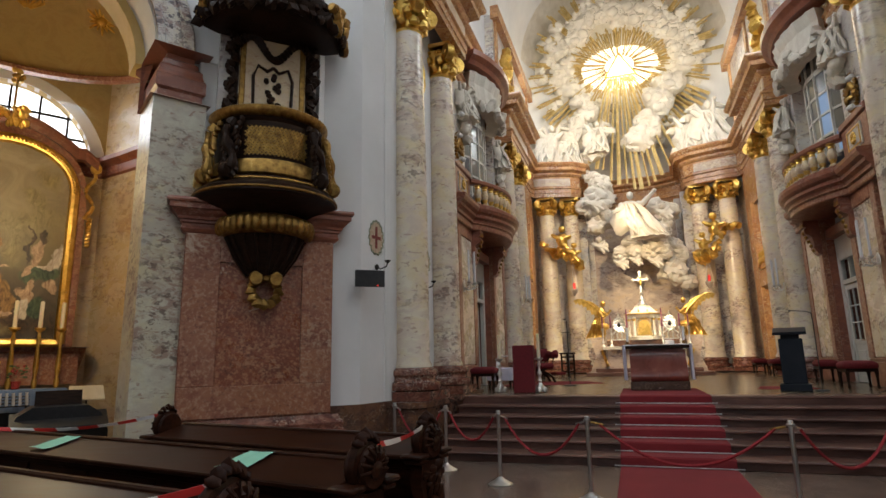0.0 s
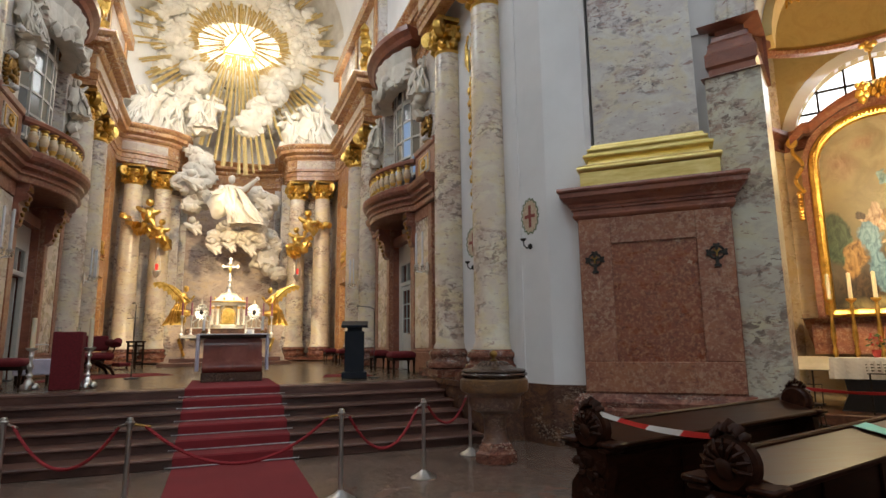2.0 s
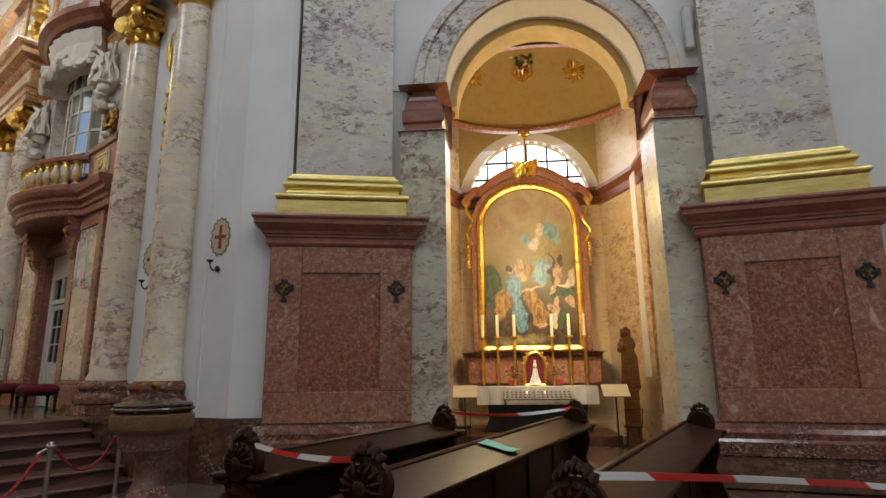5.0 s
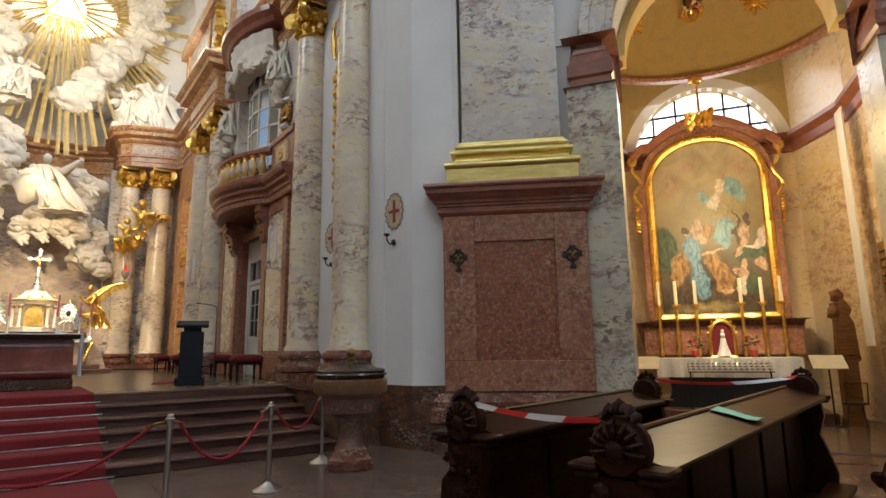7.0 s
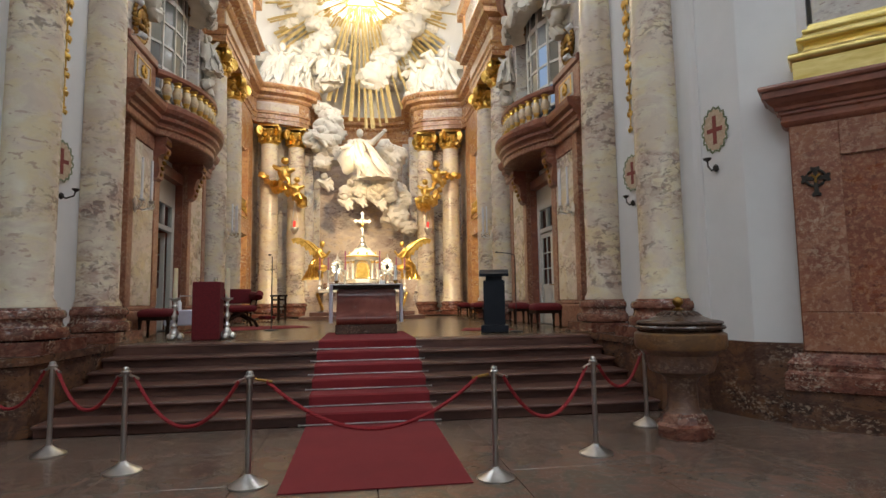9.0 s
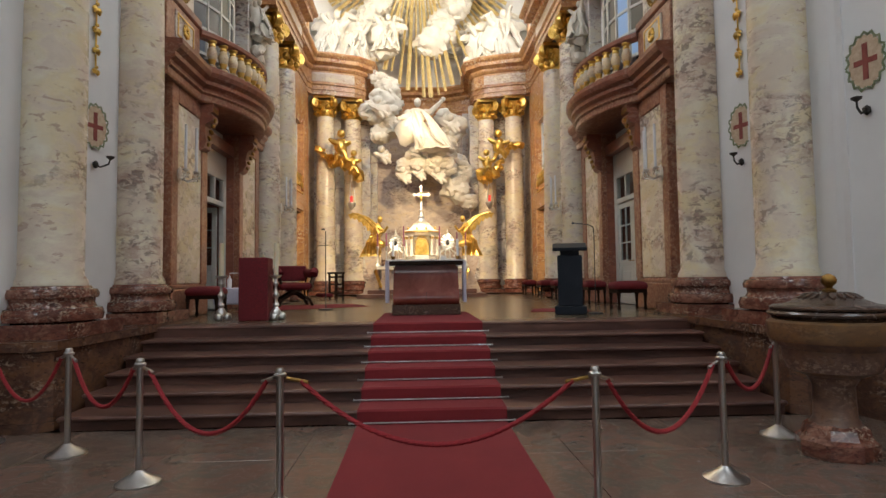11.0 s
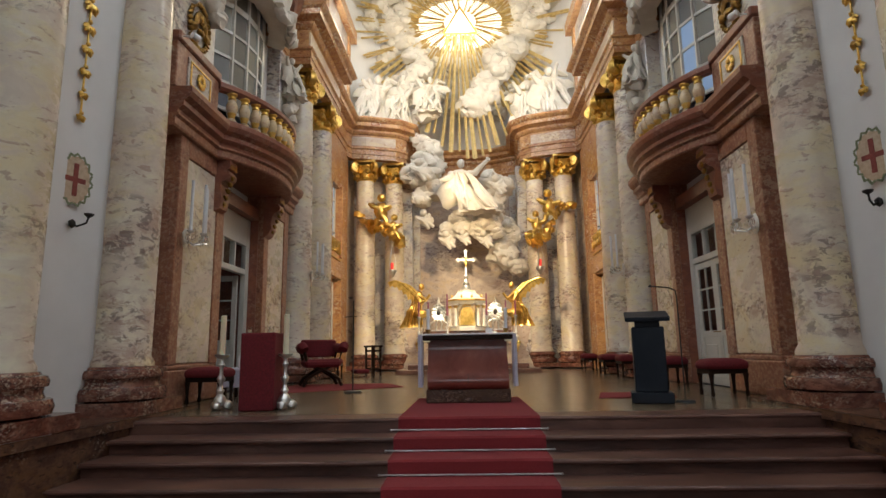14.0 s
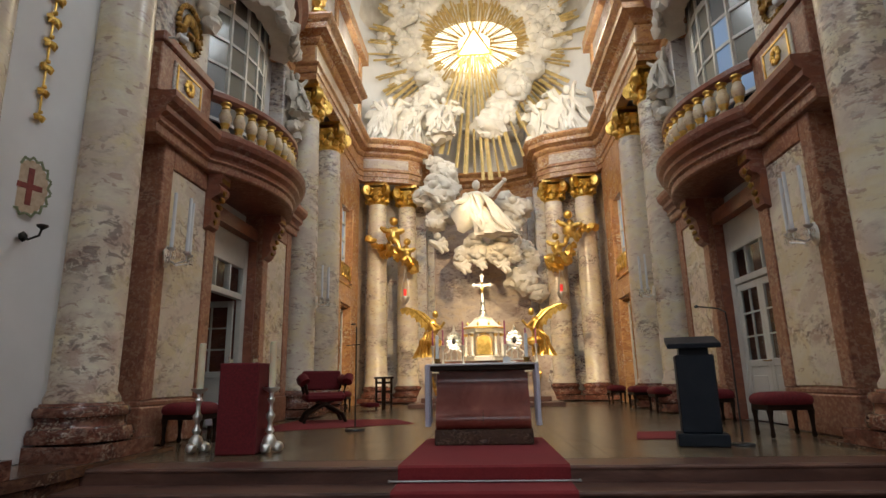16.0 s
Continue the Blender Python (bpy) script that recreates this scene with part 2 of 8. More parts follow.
marble("plinth_marble", (0.17, 0.085, 0.052), (0.090, 0.045, 0.032), (0.36, 0.26, 0.19), (0.045, 0.027, 0.022), 2.4, 0.9, 0.18)
marble("apse_marble", (0.60, 0.49, 0.39), (0.45, 0.35, 0.29), (0.17, 0.11, 0.10), (0.32, 0.22, 0.18), 0.9, 0.95)
marble("chapel_marble", (0.70, 0.57, 0.38), (0.60, 0.47, 0.31), (0.28, 0.17, 0.12), (0.46, 0.27, 0.18), 0.8, 0.55, 0.22)
marble("white_marble", (0.75, 0.72, 0.66), (0.68, 0.66, 0.62), (0.45, 0.42, 0.40), (0.5, 0.45, 0.4), 1.5, 0.3)
marble("font_marble", (0.20, 0.115, 0.082), (0.135, 0.075, 0.056), (0.36, 0.26, 0.20), (0.075, 0.042, 0.034), 3.0, 0.7, 0.26)
marble("ochre_marble", (0.24, 0.135, 0.065), (0.17, 0.095, 0.05), (0.34, 0.22, 0.13), (0.10, 0.055, 0.035), 3.0, 0.5, 0.26)
marble("red_panel", (0.27, 0.085, 0.045), (0.20, 0.060, 0.034), (0.50, 0.30, 0.18), (0.10, 0.030, 0.020), 1.5, 0.6, 0.24, (0.44, 0.22, 0.12))
marble("lid_stone", (0.085, 0.050, 0.035), (0.060, 0.034, 0.025), (0.20, 0.13, 0.09), (0.03, 0.018, 0.014), 4.0, 0.7, 0.2)
marble("frieze_marble", (0.66, 0.55, 0.40), (0.55, 0.40, 0.28), (0.30, 0.16, 0.10), (0.42, 0.24, 0.15), 1.2, 0.7, 0.25)

k = Nodes("step_stone")
a = k.noise(2.2, 8, 0.65, 0.5, (0.5, 2, 2))
k.colour(k.ramp(a, [(0.3, (0.045, 0.020, 0.015)), (0.5, (0.105, 0.047, 0.034)), (0.68, (0.19, 0.095, 0.068))])).rough(a, 0.22, 0.5)
k.bump(k.noise(14, 4), 0.1, 0.004)

k = Nodes("floor_slab", 0.3)
a = k.noise(1.5, 9, 0.62, 0.4)
c = k.ramp(a, [(0.30, (0.085, 0.080, 0.060)), (0.42, (0.16, 0.090, 0.066)), (0.50, (0.115, 0.095, 0.075)), (0.58, (0.19, 0.105, 0.078)), (0.70, (0.13, 0.105, 0.085))])
c = k.mix(k.ramp(k.noise(2.6, 10, 0.7, 2.0), [(0.488, (0, 0, 0)), (0.5, (0.28, 0.28, 0.28)), (0.512, (0, 0, 0))]), c, (0.45, 0.38, 0.33))
own = k.own()
c = k.mix(k.ramp(own, [(0, (0.0, 0, 0)), (1, (0.3, 0.3, 0.3))]), c, (0.12, 0.085, 0.07))
k.colour(c).rough(k.noise(3, 5), 0.08, 0.36)

k = Nodes("sanctuary_floor", 0.22)
a = k.noise(2.0, 7, 0.6, 0.4)
c = k.ramp(a, [(0.3, (0.115, 0.085, 0.050)), (0.7, (0.20, 0.15, 0.095))])
k.colour(k.mix(k.ramp(k.own(), [(0, (0, 0, 0)), (1, (0.75, 0.75, 0.75))]), c, (0.075, 0.050, 0.030))).rough(a, 0.16, 0.32)

k = Nodes("white_paint", 0.75)
a = k.noise(0.7, 6, 0.6)
k.colour(k.ramp(a, [(0.3, (0.70, 0.69, 0.68)), (0.7, (0.80, 0.79, 0.78))])).bump(k.noise(30, 5), 0.06, 0.004)
k = Nodes("stucco", 0.62)
a = k.noise(2.2, 6, 0.6)
k.colour(k.ramp(a, [(0.3, (0.58, 0.52, 0.43)), (0.7, (0.74, 0.69, 0.60))])).bump(k.noise(9, 6), 0.35, 0.03)
k = Nodes("vault_paint", 0.8)
a = k.noise(2.2, 9, 0.66, 0.8)
k.colour(k.ramp(a, [(0.3, (0.36, 0.26, 0.10)), (0.5, (0.44, 0.32, 0.13)), (0.6, (0.40, 0.28, 0.11)), (0.75, (0.47, 0.35, 0.16))])).bump(k.noise(9, 6), 0.2, 0.02)
k = Nodes("gilt_plaster", 0.5)
k.colour(k.ramp(k.noise(2.5, 6, 0.6), [(0.3, (0.52, 0.37, 0.13)), (0.7, (0.66, 0.50, 0.22))])).bump(k.noise(12, 5), 0.1, 0.01)
k = Nodes("gold", 0.3, 1.0)
a = k.noise(7, 6, 0.65)
k.colour(k.ramp(a, [(0.3, (0.55, 0.32, 0.06)), (0.6, (0.88, 0.60, 0.17)), (0.8, (0.98, 0.76, 0.32))])).rough(a, 0.2, 0.46).bump(k.noise(26, 5), 0.35, 0.012)
k = Nodes("old_gold", 0.42, 0.9)
a = k.noise(9, 6, 0.65)
k.colour(k.ramp(a, [(0.3, (0.13, 0.065, 0.018)), (0.6, (0.40, 0.235, 0.062)), (0.8, (0.66, 0.44, 0.15))])).rough(a, 0.3, 0.6).bump(k.noise(20, 5), 0.4, 0.012)
k = Nodes("gold_leaf_band", 0.3, 1.0)
a = k.noise(3, 5, 0.6, 0.2, (1, 1, 6))
k.colour(k.ramp(a, [(0.3, (0.66, 0.48, 0.13)), (0.7, (0.92, 0.76, 0.33))])).rough(a, 0.24, 0.42).bump(k.noise(40, 3), 0.1, 0.004)
k = Nodes("ray_gold", 0.42, 0.45)
a = k.noise(5, 6, 0.65)
k.colour(k.ramp(a, [(0.3, (0.42, 0.29, 0.10)), (0.6, (0.66, 0.50, 0.22)), (0.8, (0.82, 0.68, 0.38))])).rough(a, 0.3, 0.55)
k = Nodes("silver", 0.25, 1.0)
a = k.noise(14, 5)
k.colour(k.ramp(a, [(0.3, (0.66, 0.65, 0.62)), (0.7, (0.92, 0.91, 0.88))])).rough(a, 0.28, 0.5).bump(k.noise(30, 5), 0.3, 0.008)
k = Nodes("steel", 0.3, 1.0)
a = k.noise(9, 3, 0.5, 0, (1, 1, 0.15))
k.colour(k.ramp(a, [(0.3, (0.42, 0.41, 0.40)), (0.7, (0.60, 0.59, 0.57))])).rough(a, 0.24, 0.4)
k = Nodes("iron", 0.5, 0.7)
k.colour(k.ramp(k.noise(12, 5), [(0.3, (0.02, 0.018, 0.016)), (0.7, (0.07, 0.06, 0.05))]))


def wood(name, lo, hi, rough=0.35, grain=(1, 1, 7)):
    k = Nodes(name)
    g = k.noise(3.5, 8, 0.62, 1.2, grain)
    k.b.inputs["Specular IOR Level"].default_value = 0.10
    k.colour(k.ramp(g, [(0.3, lo), (0.7, hi)])).rough(g, rough - 0.08, rough + 0.15).bump(k.noise(9, 6, 0.6, 0.5, grain), 0.03, 0.003)


wood("pew_wood", (0.011, 0.0035, 0.002), (0.046, 0.015, 0.0075), 0.30, (0.35, 5, 5))
wood("dark_wood", (0.012, 0.006, 0.004), (0.036, 0.018, 0.011), 0.35)
wood("statue_wood", (0.10, 0.045, 0.018), (0.24, 0.12, 0.05), 0.4)
k = Nodes("white_door", 0.4)
k.colour(k.ramp(k.noise(1.5, 5), [(0.3, (0.56, 0.54, 0.48)), (0.7, (0.66, 0.64, 0.58))]))
k = Nodes("red_carpet", 0.95)
a = k.noise(90, 3, 0.7)
c = k.ramp(a, [(0.3, (0.16, 0.012, 0.016)), (0.7, (0.27, 0.026, 0.030))])
k.colour(k.mix(k.ramp(k.noise(1.3, 5), [(0.35, (0, 0, 0)), (0.75, (0.45, 0.45, 0.45))]), c, (0.13, 0.012, 0.016))).bump(a, 0.5, 0.006)
k = Nodes("red_velvet", 0.85)
a = k.noise(40, 4)
k.colour(k.ramp(a, [(0.3, (0.10, 0.004, 0.008)), (0.7, (0.17, 0.009, 0.014))])).bump(a, 0.3, 0.004)
k = Nodes("red_rope", 0.8)
a = k.noise(60, 4)
k.colour(k.ramp(a, [(0.3, (0.22, 0.010, 0.016)), (0.7, (0.36, 0.020, 0.026))])).bump(a, 0.5, 0.006)
k = Nodes("altar_red", 0.3)
a = k.noise(2.4, 8, 0.62, 0.9)
k.colour(k.ramp(a, [(0.3, (0.13, 0.030, 0.022)), (0.6, (0.22, 0.060, 0.042)), (0.8, (0.32, 0.13, 0.09))])).rough(a, 0.10, 0.24)
k = Nodes("slate_paint", 0.5)
k.colour(k.ramp(k.noise(4, 5), [(0.3, (0.008, 0.011, 0.017)), (0.7, (0.014, 0.018, 0.026))]))
k.b.inputs["Specular IOR Level"].default_value = 0.25
k = Nodes("linen", 0.9)
k.colour(k.ramp(k.noise(3, 5), [(0.3, (0.66, 0.66, 0.68)), (0.7, (0.80, 0.80, 0.80))])).bump(k.noise(50, 4), 0.2, 0.005)
k = Nodes("lilac_linen", 0.9)
k.colour(k.ramp(k.noise(3, 5), [(0.3, (0.52, 0.50, 0.62)), (0.7, (0.66, 0.64, 0.74))])).bump(k.noise(4, 4), 0.4, 0.05)
k = Nodes("blue_cloth", 0.85)
k.colour(k.ramp(k.noise(3, 5), [(0.3, (0.16, 0.24, 0.42)), (0.7, (0.24, 0.33, 0.52))])).bump(k.noise(30, 4), 0.2, 0.006)
k = Nodes("wax", 0.45)
k.colour(k.ramp(k.noise(5, 3), [(0.3, (0.74, 0.62, 0.42)), (0.7, (0.84, 0.74, 0.54))]))
k.b.inputs["Subsurface Weight"].default_value = 0.2
k = Nodes("purple_wax", 0.45)
k.colour((0.20, 0.05, 0.10))
k = Nodes("black_plastic", 0.35)
k.colour(k.ramp(k.noise(20, 3), [(0.3, (0.012, 0.012, 0.013)), (0.7, (0.022, 0.022, 0.024))]))
k = Nodes("mint_paper", 0.8)
k.colour(k.ramp(k.noise(6, 3), [(0.3, (0.25, 0.55, 0.40)), (0.7, (0.30, 0.62, 0.46))]))
k = Nodes("tape", 0.4)
w = k.t.nodes.new("ShaderNodeTexWave")
w.wave_profile, w.bands_direction = "SAW", "DIAGONAL"
w.inputs["Scale"].default_value = 1.25
k.t.links.new(k.co, w.inputs["Vector"])
k.colour(k.ramp(w.outputs[1], [(0.49, (0.62, 0.03, 0.025)), (0.51, (0.80, 0.78, 0.76))]))
k = Nodes("leaded_pane", 0.12)
k.colour(k.ramp(k.own(), [(0.0, (0.11, 0.115, 0.12)), (0.4, (0.19, 0.175, 0.14)), (0.75, (0.27, 0.25, 0.20)), (1.0, (0.13, 0.15, 0.18))])).bump(k.noise(14, 4), 0.15, 0.01)
k = Nodes("paper", 0.8)
k.colour(k.ramp(k.noise(6, 3), [(0.3, (0.62, 0.56, 0.42)), (0.7, (0.72, 0.66, 0.52))]))
k = Nodes("leaf", 0.6)
k.colour(k.ramp(k.noise(9, 4), [(0.3, (0.03, 0.07, 0.02)), (0.7, (0.08, 0.15, 0.05))]))
k = Nodes("flower_red", 0.6)
k.colour(k.ramp(k.noise(9, 4), [(0.3, (0.28, 0.02, 0.02)), (0.7, (0.5, 0.06, 0.05))]))
# near-black wall colour that stands in for the shade inside the rooms
k = Nodes("room_darkness", 0.9)
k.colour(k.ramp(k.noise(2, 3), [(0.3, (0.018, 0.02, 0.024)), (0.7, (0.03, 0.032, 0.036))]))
k = Nodes("wreath_paint", 0.7)
k.colour(k.ramp(k.noise(18, 4), [(0.35, (0.50, 0.36, 0.24)), (0.65, (0.62, 0.48, 0.34))]))
k = Nodes("cross_red", 0.7)
k.colour(k.ramp(k.noise(14, 4), [(0.3, (0.19, 0.035, 0.03)), (0.7, (0.30, 0.07, 0.05))]))
k = Nodes("wreath_green", 0.7)
k.colour(k.ramp(k.noise(14, 4), [(0.3, (0.16, 0.20, 0.11)), (0.7, (0.28, 0.30, 0.18))]))


def glass(name, colour, rough=0.02):
    k = Nodes(name, rough)
    k.colour(colour)
    k.b.inputs["Transmission Weight"].default_value = 1.0
    k.b.inputs["IOR"].default_value = 1.2


glass("pane", (0.88, 0.93, 0.96))
glass("clear_glass", (0.95, 0.97, 0.97))


def glow(name, colour, power):
    k = Nodes(name, 0.5)
    k.colour(colour)
    k.b.inputs["Emission Color"].default_value = (*colour, 1)
    k.b.inputs["Emission Strength"].default_value = power


glow("daylit_pane", (0.90, 0.95, 1.0), 2.6)
glow("golden_pane", (1.0, 0.96, 0.82), 2.4)
glow("lamp_face", (1.0, 0.88, 0.66), 12.0)
glow("dusk_pane", (0.20, 0.30, 0.46), 0.5)
glow("red_led", (1.0, 0.05, 0.03), 3.0)
glow("cove_strip", (1.0, 0.66, 0.24), 0.8)
glow("flame", (1.0, 0.75, 0.35), 8.0)
glow("sanctuary_red", (0.9, 0.05, 0.04), 0.5)

# the altarpieces: a dark ground, a golden haze above, soft figures as masses of colour
TINT = {"blue": ((0.05, 0.11, 0.16), (0.22, 0.36, 0.42)), "teal": ((0.08, 0.17, 0.20), (0.28, 0.44, 0.46)), "flesh": ((0.20, 0.10, 0.05), (0.62, 0.42, 0.26)),
        "white": ((0.38, 0.29, 0.21), (0.74, 0.66, 0.54)), "ochre": ((0.10, 0.045, 0.012), (0.42, 0.23, 0.07)), "umber": ((0.018, 0.012, 0.008), (0.10, 0.06, 0.03)),
        "green": ((0.015, 0.028, 0.014), (0.08, 0.12, 0.055)), "olive": ((0.18, 0.14, 0.05), (0.40, 0.32, 0.14)), "rose": ((0.27, 0.15, 0.10), (0.46, 0.32, 0.22))}


def canvas(name, masses):
    """Old oil paint: each mass is an oval of one colour with a soft uneven edge, x across and z up the picture."""
    k = Nodes(name, 0.4)
    tc = k.t.nodes.new("ShaderNodeTexCoord")
    fit = k.t.nodes.new("ShaderNodeMapping")
    fit.inputs["Location"].default_value, fit.inputs["Scale"].default_value = (-1.36, 0, 2.05), (2.72, 0, 4.2)
    k.t.links.new(tc.outputs["Generated"], fit.inputs[0])
    wob = k.t.nodes.new("ShaderNodeTexNoise")
    wob.inputs["Scale"].default_value, wob.inputs["Detail"].default_value = 3.2, 5
    k.t.links.new(fit.outputs[0], wob.inputs["Vector"])
    add = k.t.nodes.new("ShaderNodeVectorMath")
    add.operation = "MULTIPLY_ADD"
    add.inputs[1].default_value = (0.42, 0.0, 0.42)
    k.t.links.new(wob.outputs["Color"], add.inputs[0])
    k.t.links.new(fit.outputs[0], add.inputs[2])
    off = k.t.nodes.new("ShaderNodeVectorMath")
    off.operation = "SUBTRACT"
    off.inputs[1].default_value = (0.21, 0.0, 0.21)
    k.t.links.new(add.outputs[0], off.inputs[0])
    v = off.outputs[0]
    z = k.t.nodes.new("ShaderNodeSeparateXYZ")
    k.t.links.new(v, z.inputs[0])
    mr = k.t.nodes.new("ShaderNodeMapRange")
    mr.inputs[1].default_value, mr.inputs[2].default_value = 2.05, 6.25
    k.t.links.new(z.outputs[2], mr.inputs[0])
    c = k.ramp(mr.outputs[0], [(0.0, (0.04, 0.03, 0.018)), (0.28, (0.07, 0.05, 0.028)), (0.45, (0.22, 0.165, 0.075)), (0.62, (0.36, 0.28, 0.14)), (0.9, (0.44, 0.37, 0.25))])
    haze = k.noise(1.6, 6, 0.6, 0.8)
    c = k.mix(k.ramp(haze, [(0.40, (0, 0, 0)), (0.62, (0.45, 0.45, 0.45))]), c, (0.16, 0.12, 0.07))
    fold = k.noise(4.5, 7, 0.66, 1.6, (1.6, 1.6, 0.8))
    for x, zz, rx, rz, lean, tint in masses:
        mp = k.t.nodes.new("ShaderNodeMapping")
        mp.vector_type = "TEXTURE"
        mp.inputs["Location"].default_value, mp.inputs["Rotation"].default_value, mp.inputs["Scale"].default_value = (x, 0, zz), (0, -lean, 0), (rx, 1, rz)
        k.t.links.new(v, mp.inputs[0])
        ln = k.t.nodes.new("ShaderNodeVectorMath")
        ln.operation = "LENGTH"
        k.t.links.new(mp.outputs[0], ln.inputs[0])
        hard = (0.86, 1.08) if tint not in ("olive", "rose") else (0.2, 1.25)
        mask = k.ramp(ln.outputs["Value"], [(hard[0] / 1.5, (0.95, 0.95, 0.95)), (hard[1] / 1.5, (0, 0, 0))])
        sc = k.t.nodes.new("ShaderNodeMath")
        sc.operation = "DIVIDE"
        sc.inputs[1].default_value = 1.5
        k.t.links.new(ln.outputs["Value"], sc.inputs[0])
        k.t.links.new(sc.outputs[0], mask.node.inputs[0])
        c = k.mix(mask, c, k.ramp(fold, [(0.34, TINT[tint][0]), (0.64, TINT[tint][1])]))
    k.colour(c).bump(k.noise(60, 3), 0.1, 0.003)


HEAVEN = ((0.40, 4.50, 0.75, 0.28, 0.2, "olive"), (-0.85, 5.20, 0.32, 0.36, 0.3, "rose"), (0.85, 5.48, 0.30, 0.20, -0.4, "rose"), (-0.35, 5.65, 0.30, 0.14, 0.2, "rose"),
          (0.68, 4.90, 0.30, 0.13, -0.7, "teal"), (0.55, 5.10, 0.22, 0.14, -0.3, "teal"), (-0.05, 4.78, 0.10, 0.17, 0.2, "teal"), (0.20, 4.80, 0.13, 0.36, -0.5, "white"), (0.33, 5.05, 0.14, 0.16, 0.0, "white"), (0.42, 5.28, 0.07, 0.09, 0.0, "flesh"))
EARTH = ((0.0, 2.6, 1.2, 0.35, 0.0, "umber"), (-1.05, 3.6, 0.28, 0.6, 0.2, "green"), (-0.3, 2.26, 0.8, 0.12, 0.05, "olive"), (-0.78, 3.20, 0.22, 0.42, -0.2, "ochre"), (0.18, 3.00, 0.20, 0.44, 0.3, "ochre"), (0.02, 3.3, 0.2, 0.2, 0.0, "ochre"),
         (0.32, 3.98, 0.26, 0.36, 0.0, "teal"), (0.62, 4.05, 0.03, 0.45, 0.0, "umber"), (1.12, 3.75, 0.11, 0.34, -0.3, "white"), (0.84, 3.46, 0.40, 0.16, 0.1, "green"), (0.95, 3.62, 0.18, 0.05, 0.1, "white"))
FOLK = ((-0.28, 3.98, 0.17, 0.22, 0.4, "flesh"), (-0.30, 4.24, 0.09, 0.10, 0.0, "flesh"), (-0.05, 4.0, 0.14, 0.18, 0.0, "ochre"), (-0.44, 3.60, 0.22, 0.36, 0.15, "blue"), (-0.34, 2.92, 0.20, 0.42, 0.25, "blue"), (-0.28, 2.6, 0.22, 0.14, 0.0, "blue"),
        (-0.54, 4.0, 0.10, 0.13, 0.0, "flesh"), (-0.58, 4.06, 0.10, 0.09, 0.0, "umber"), (0.02, 3.55, 0.24, 0.05, 0.3, "flesh"), (0.78, 3.92, 0.10, 0.36, -0.15, "flesh"), (0.66, 3.55, 0.20, 0.05, 0.6, "flesh"), (0.83, 4.24, 0.10, 0.11, 0.0, "umber"))
CHILDREN = ((0.62, 3.04, 0.16, 0.20, 0.5, "flesh"), (0.72, 3.24, 0.09, 0.10, 0.0, "flesh"), (1.08, 3.22, 0.12, 0.16, 0.3, "flesh"), (0.60, 2.75, 0.14, 0.22, 0.0, "white"), (0.85, 2.72, 0.14, 0.22, 0.0, "green"), (1.25, 2.5, 0.16, 0.28, 0.0, "umber"), (0.30, 2.66, 0.14, 0.05, -0.2, "flesh"))
canvas("altar_canvas", HEAVEN + EARTH + FOLK + CHILDREN)
canvas("dusky_canvas", tuple((x, z_, rx, rz, a_, {"blue": "umber", "teal": "olive", "rose": "olive"}.get(q, q)) for x, z_, rx, rz, a_, q in HEAVEN[:6] + EARTH + FOLK + CHILDREN))

# ---- large structure ----
STEP_Y = [10.20, 10.645, 11.09, 11.535, 11.98, 12.42]
RISE, FLOOR = 0.15, 0.90
HALF = 3.92


def mx(sx, pts):
    return [(sx * x, y) for x, y in pts]


bm = box(mesh(), -19, 19, -18.5, 12.0, -0.3, -0.03)
structure("floor", bm, "plinth_marble", "bed of the worn marble floor of the nave", "floor")
bm = box(mesh(), -6.5, 6.5, 12.43, 33, -0.3, 0.86)
structure("floor_sanctuary", bm, "step_stone", "bed of the sanctuary floor", "floor")
for k in range(6):
    y0, z1 = STEP_Y[k], RISE * (k + 1)
    bm = box(mesh(), -HALF, HALF, y0 + 0.075, 12.44 if k == 5 else STEP_Y[k + 1] + 0.10, z1 - RISE - 0.005, z1 - 0.035)
    tagged(part("riser", bm, "step_stone", None), "dark red-brown marble riser under the step", "riser", "step risers", "structure")
for k in range(6):
    z1 = RISE * (k + 1)
    bm = box(mesh(), -HALF, HALF, STEP_Y[k], (STEP_Y[k + 1] + 0.09) if k < 5 else 12.9, z1 - 0.048, z1, bevel=0.016)
    tagged(part("step", bm, "step_stone", None), "dark red-brown marble altar step with a rounded nosing", "step", "altar steps", "structure")

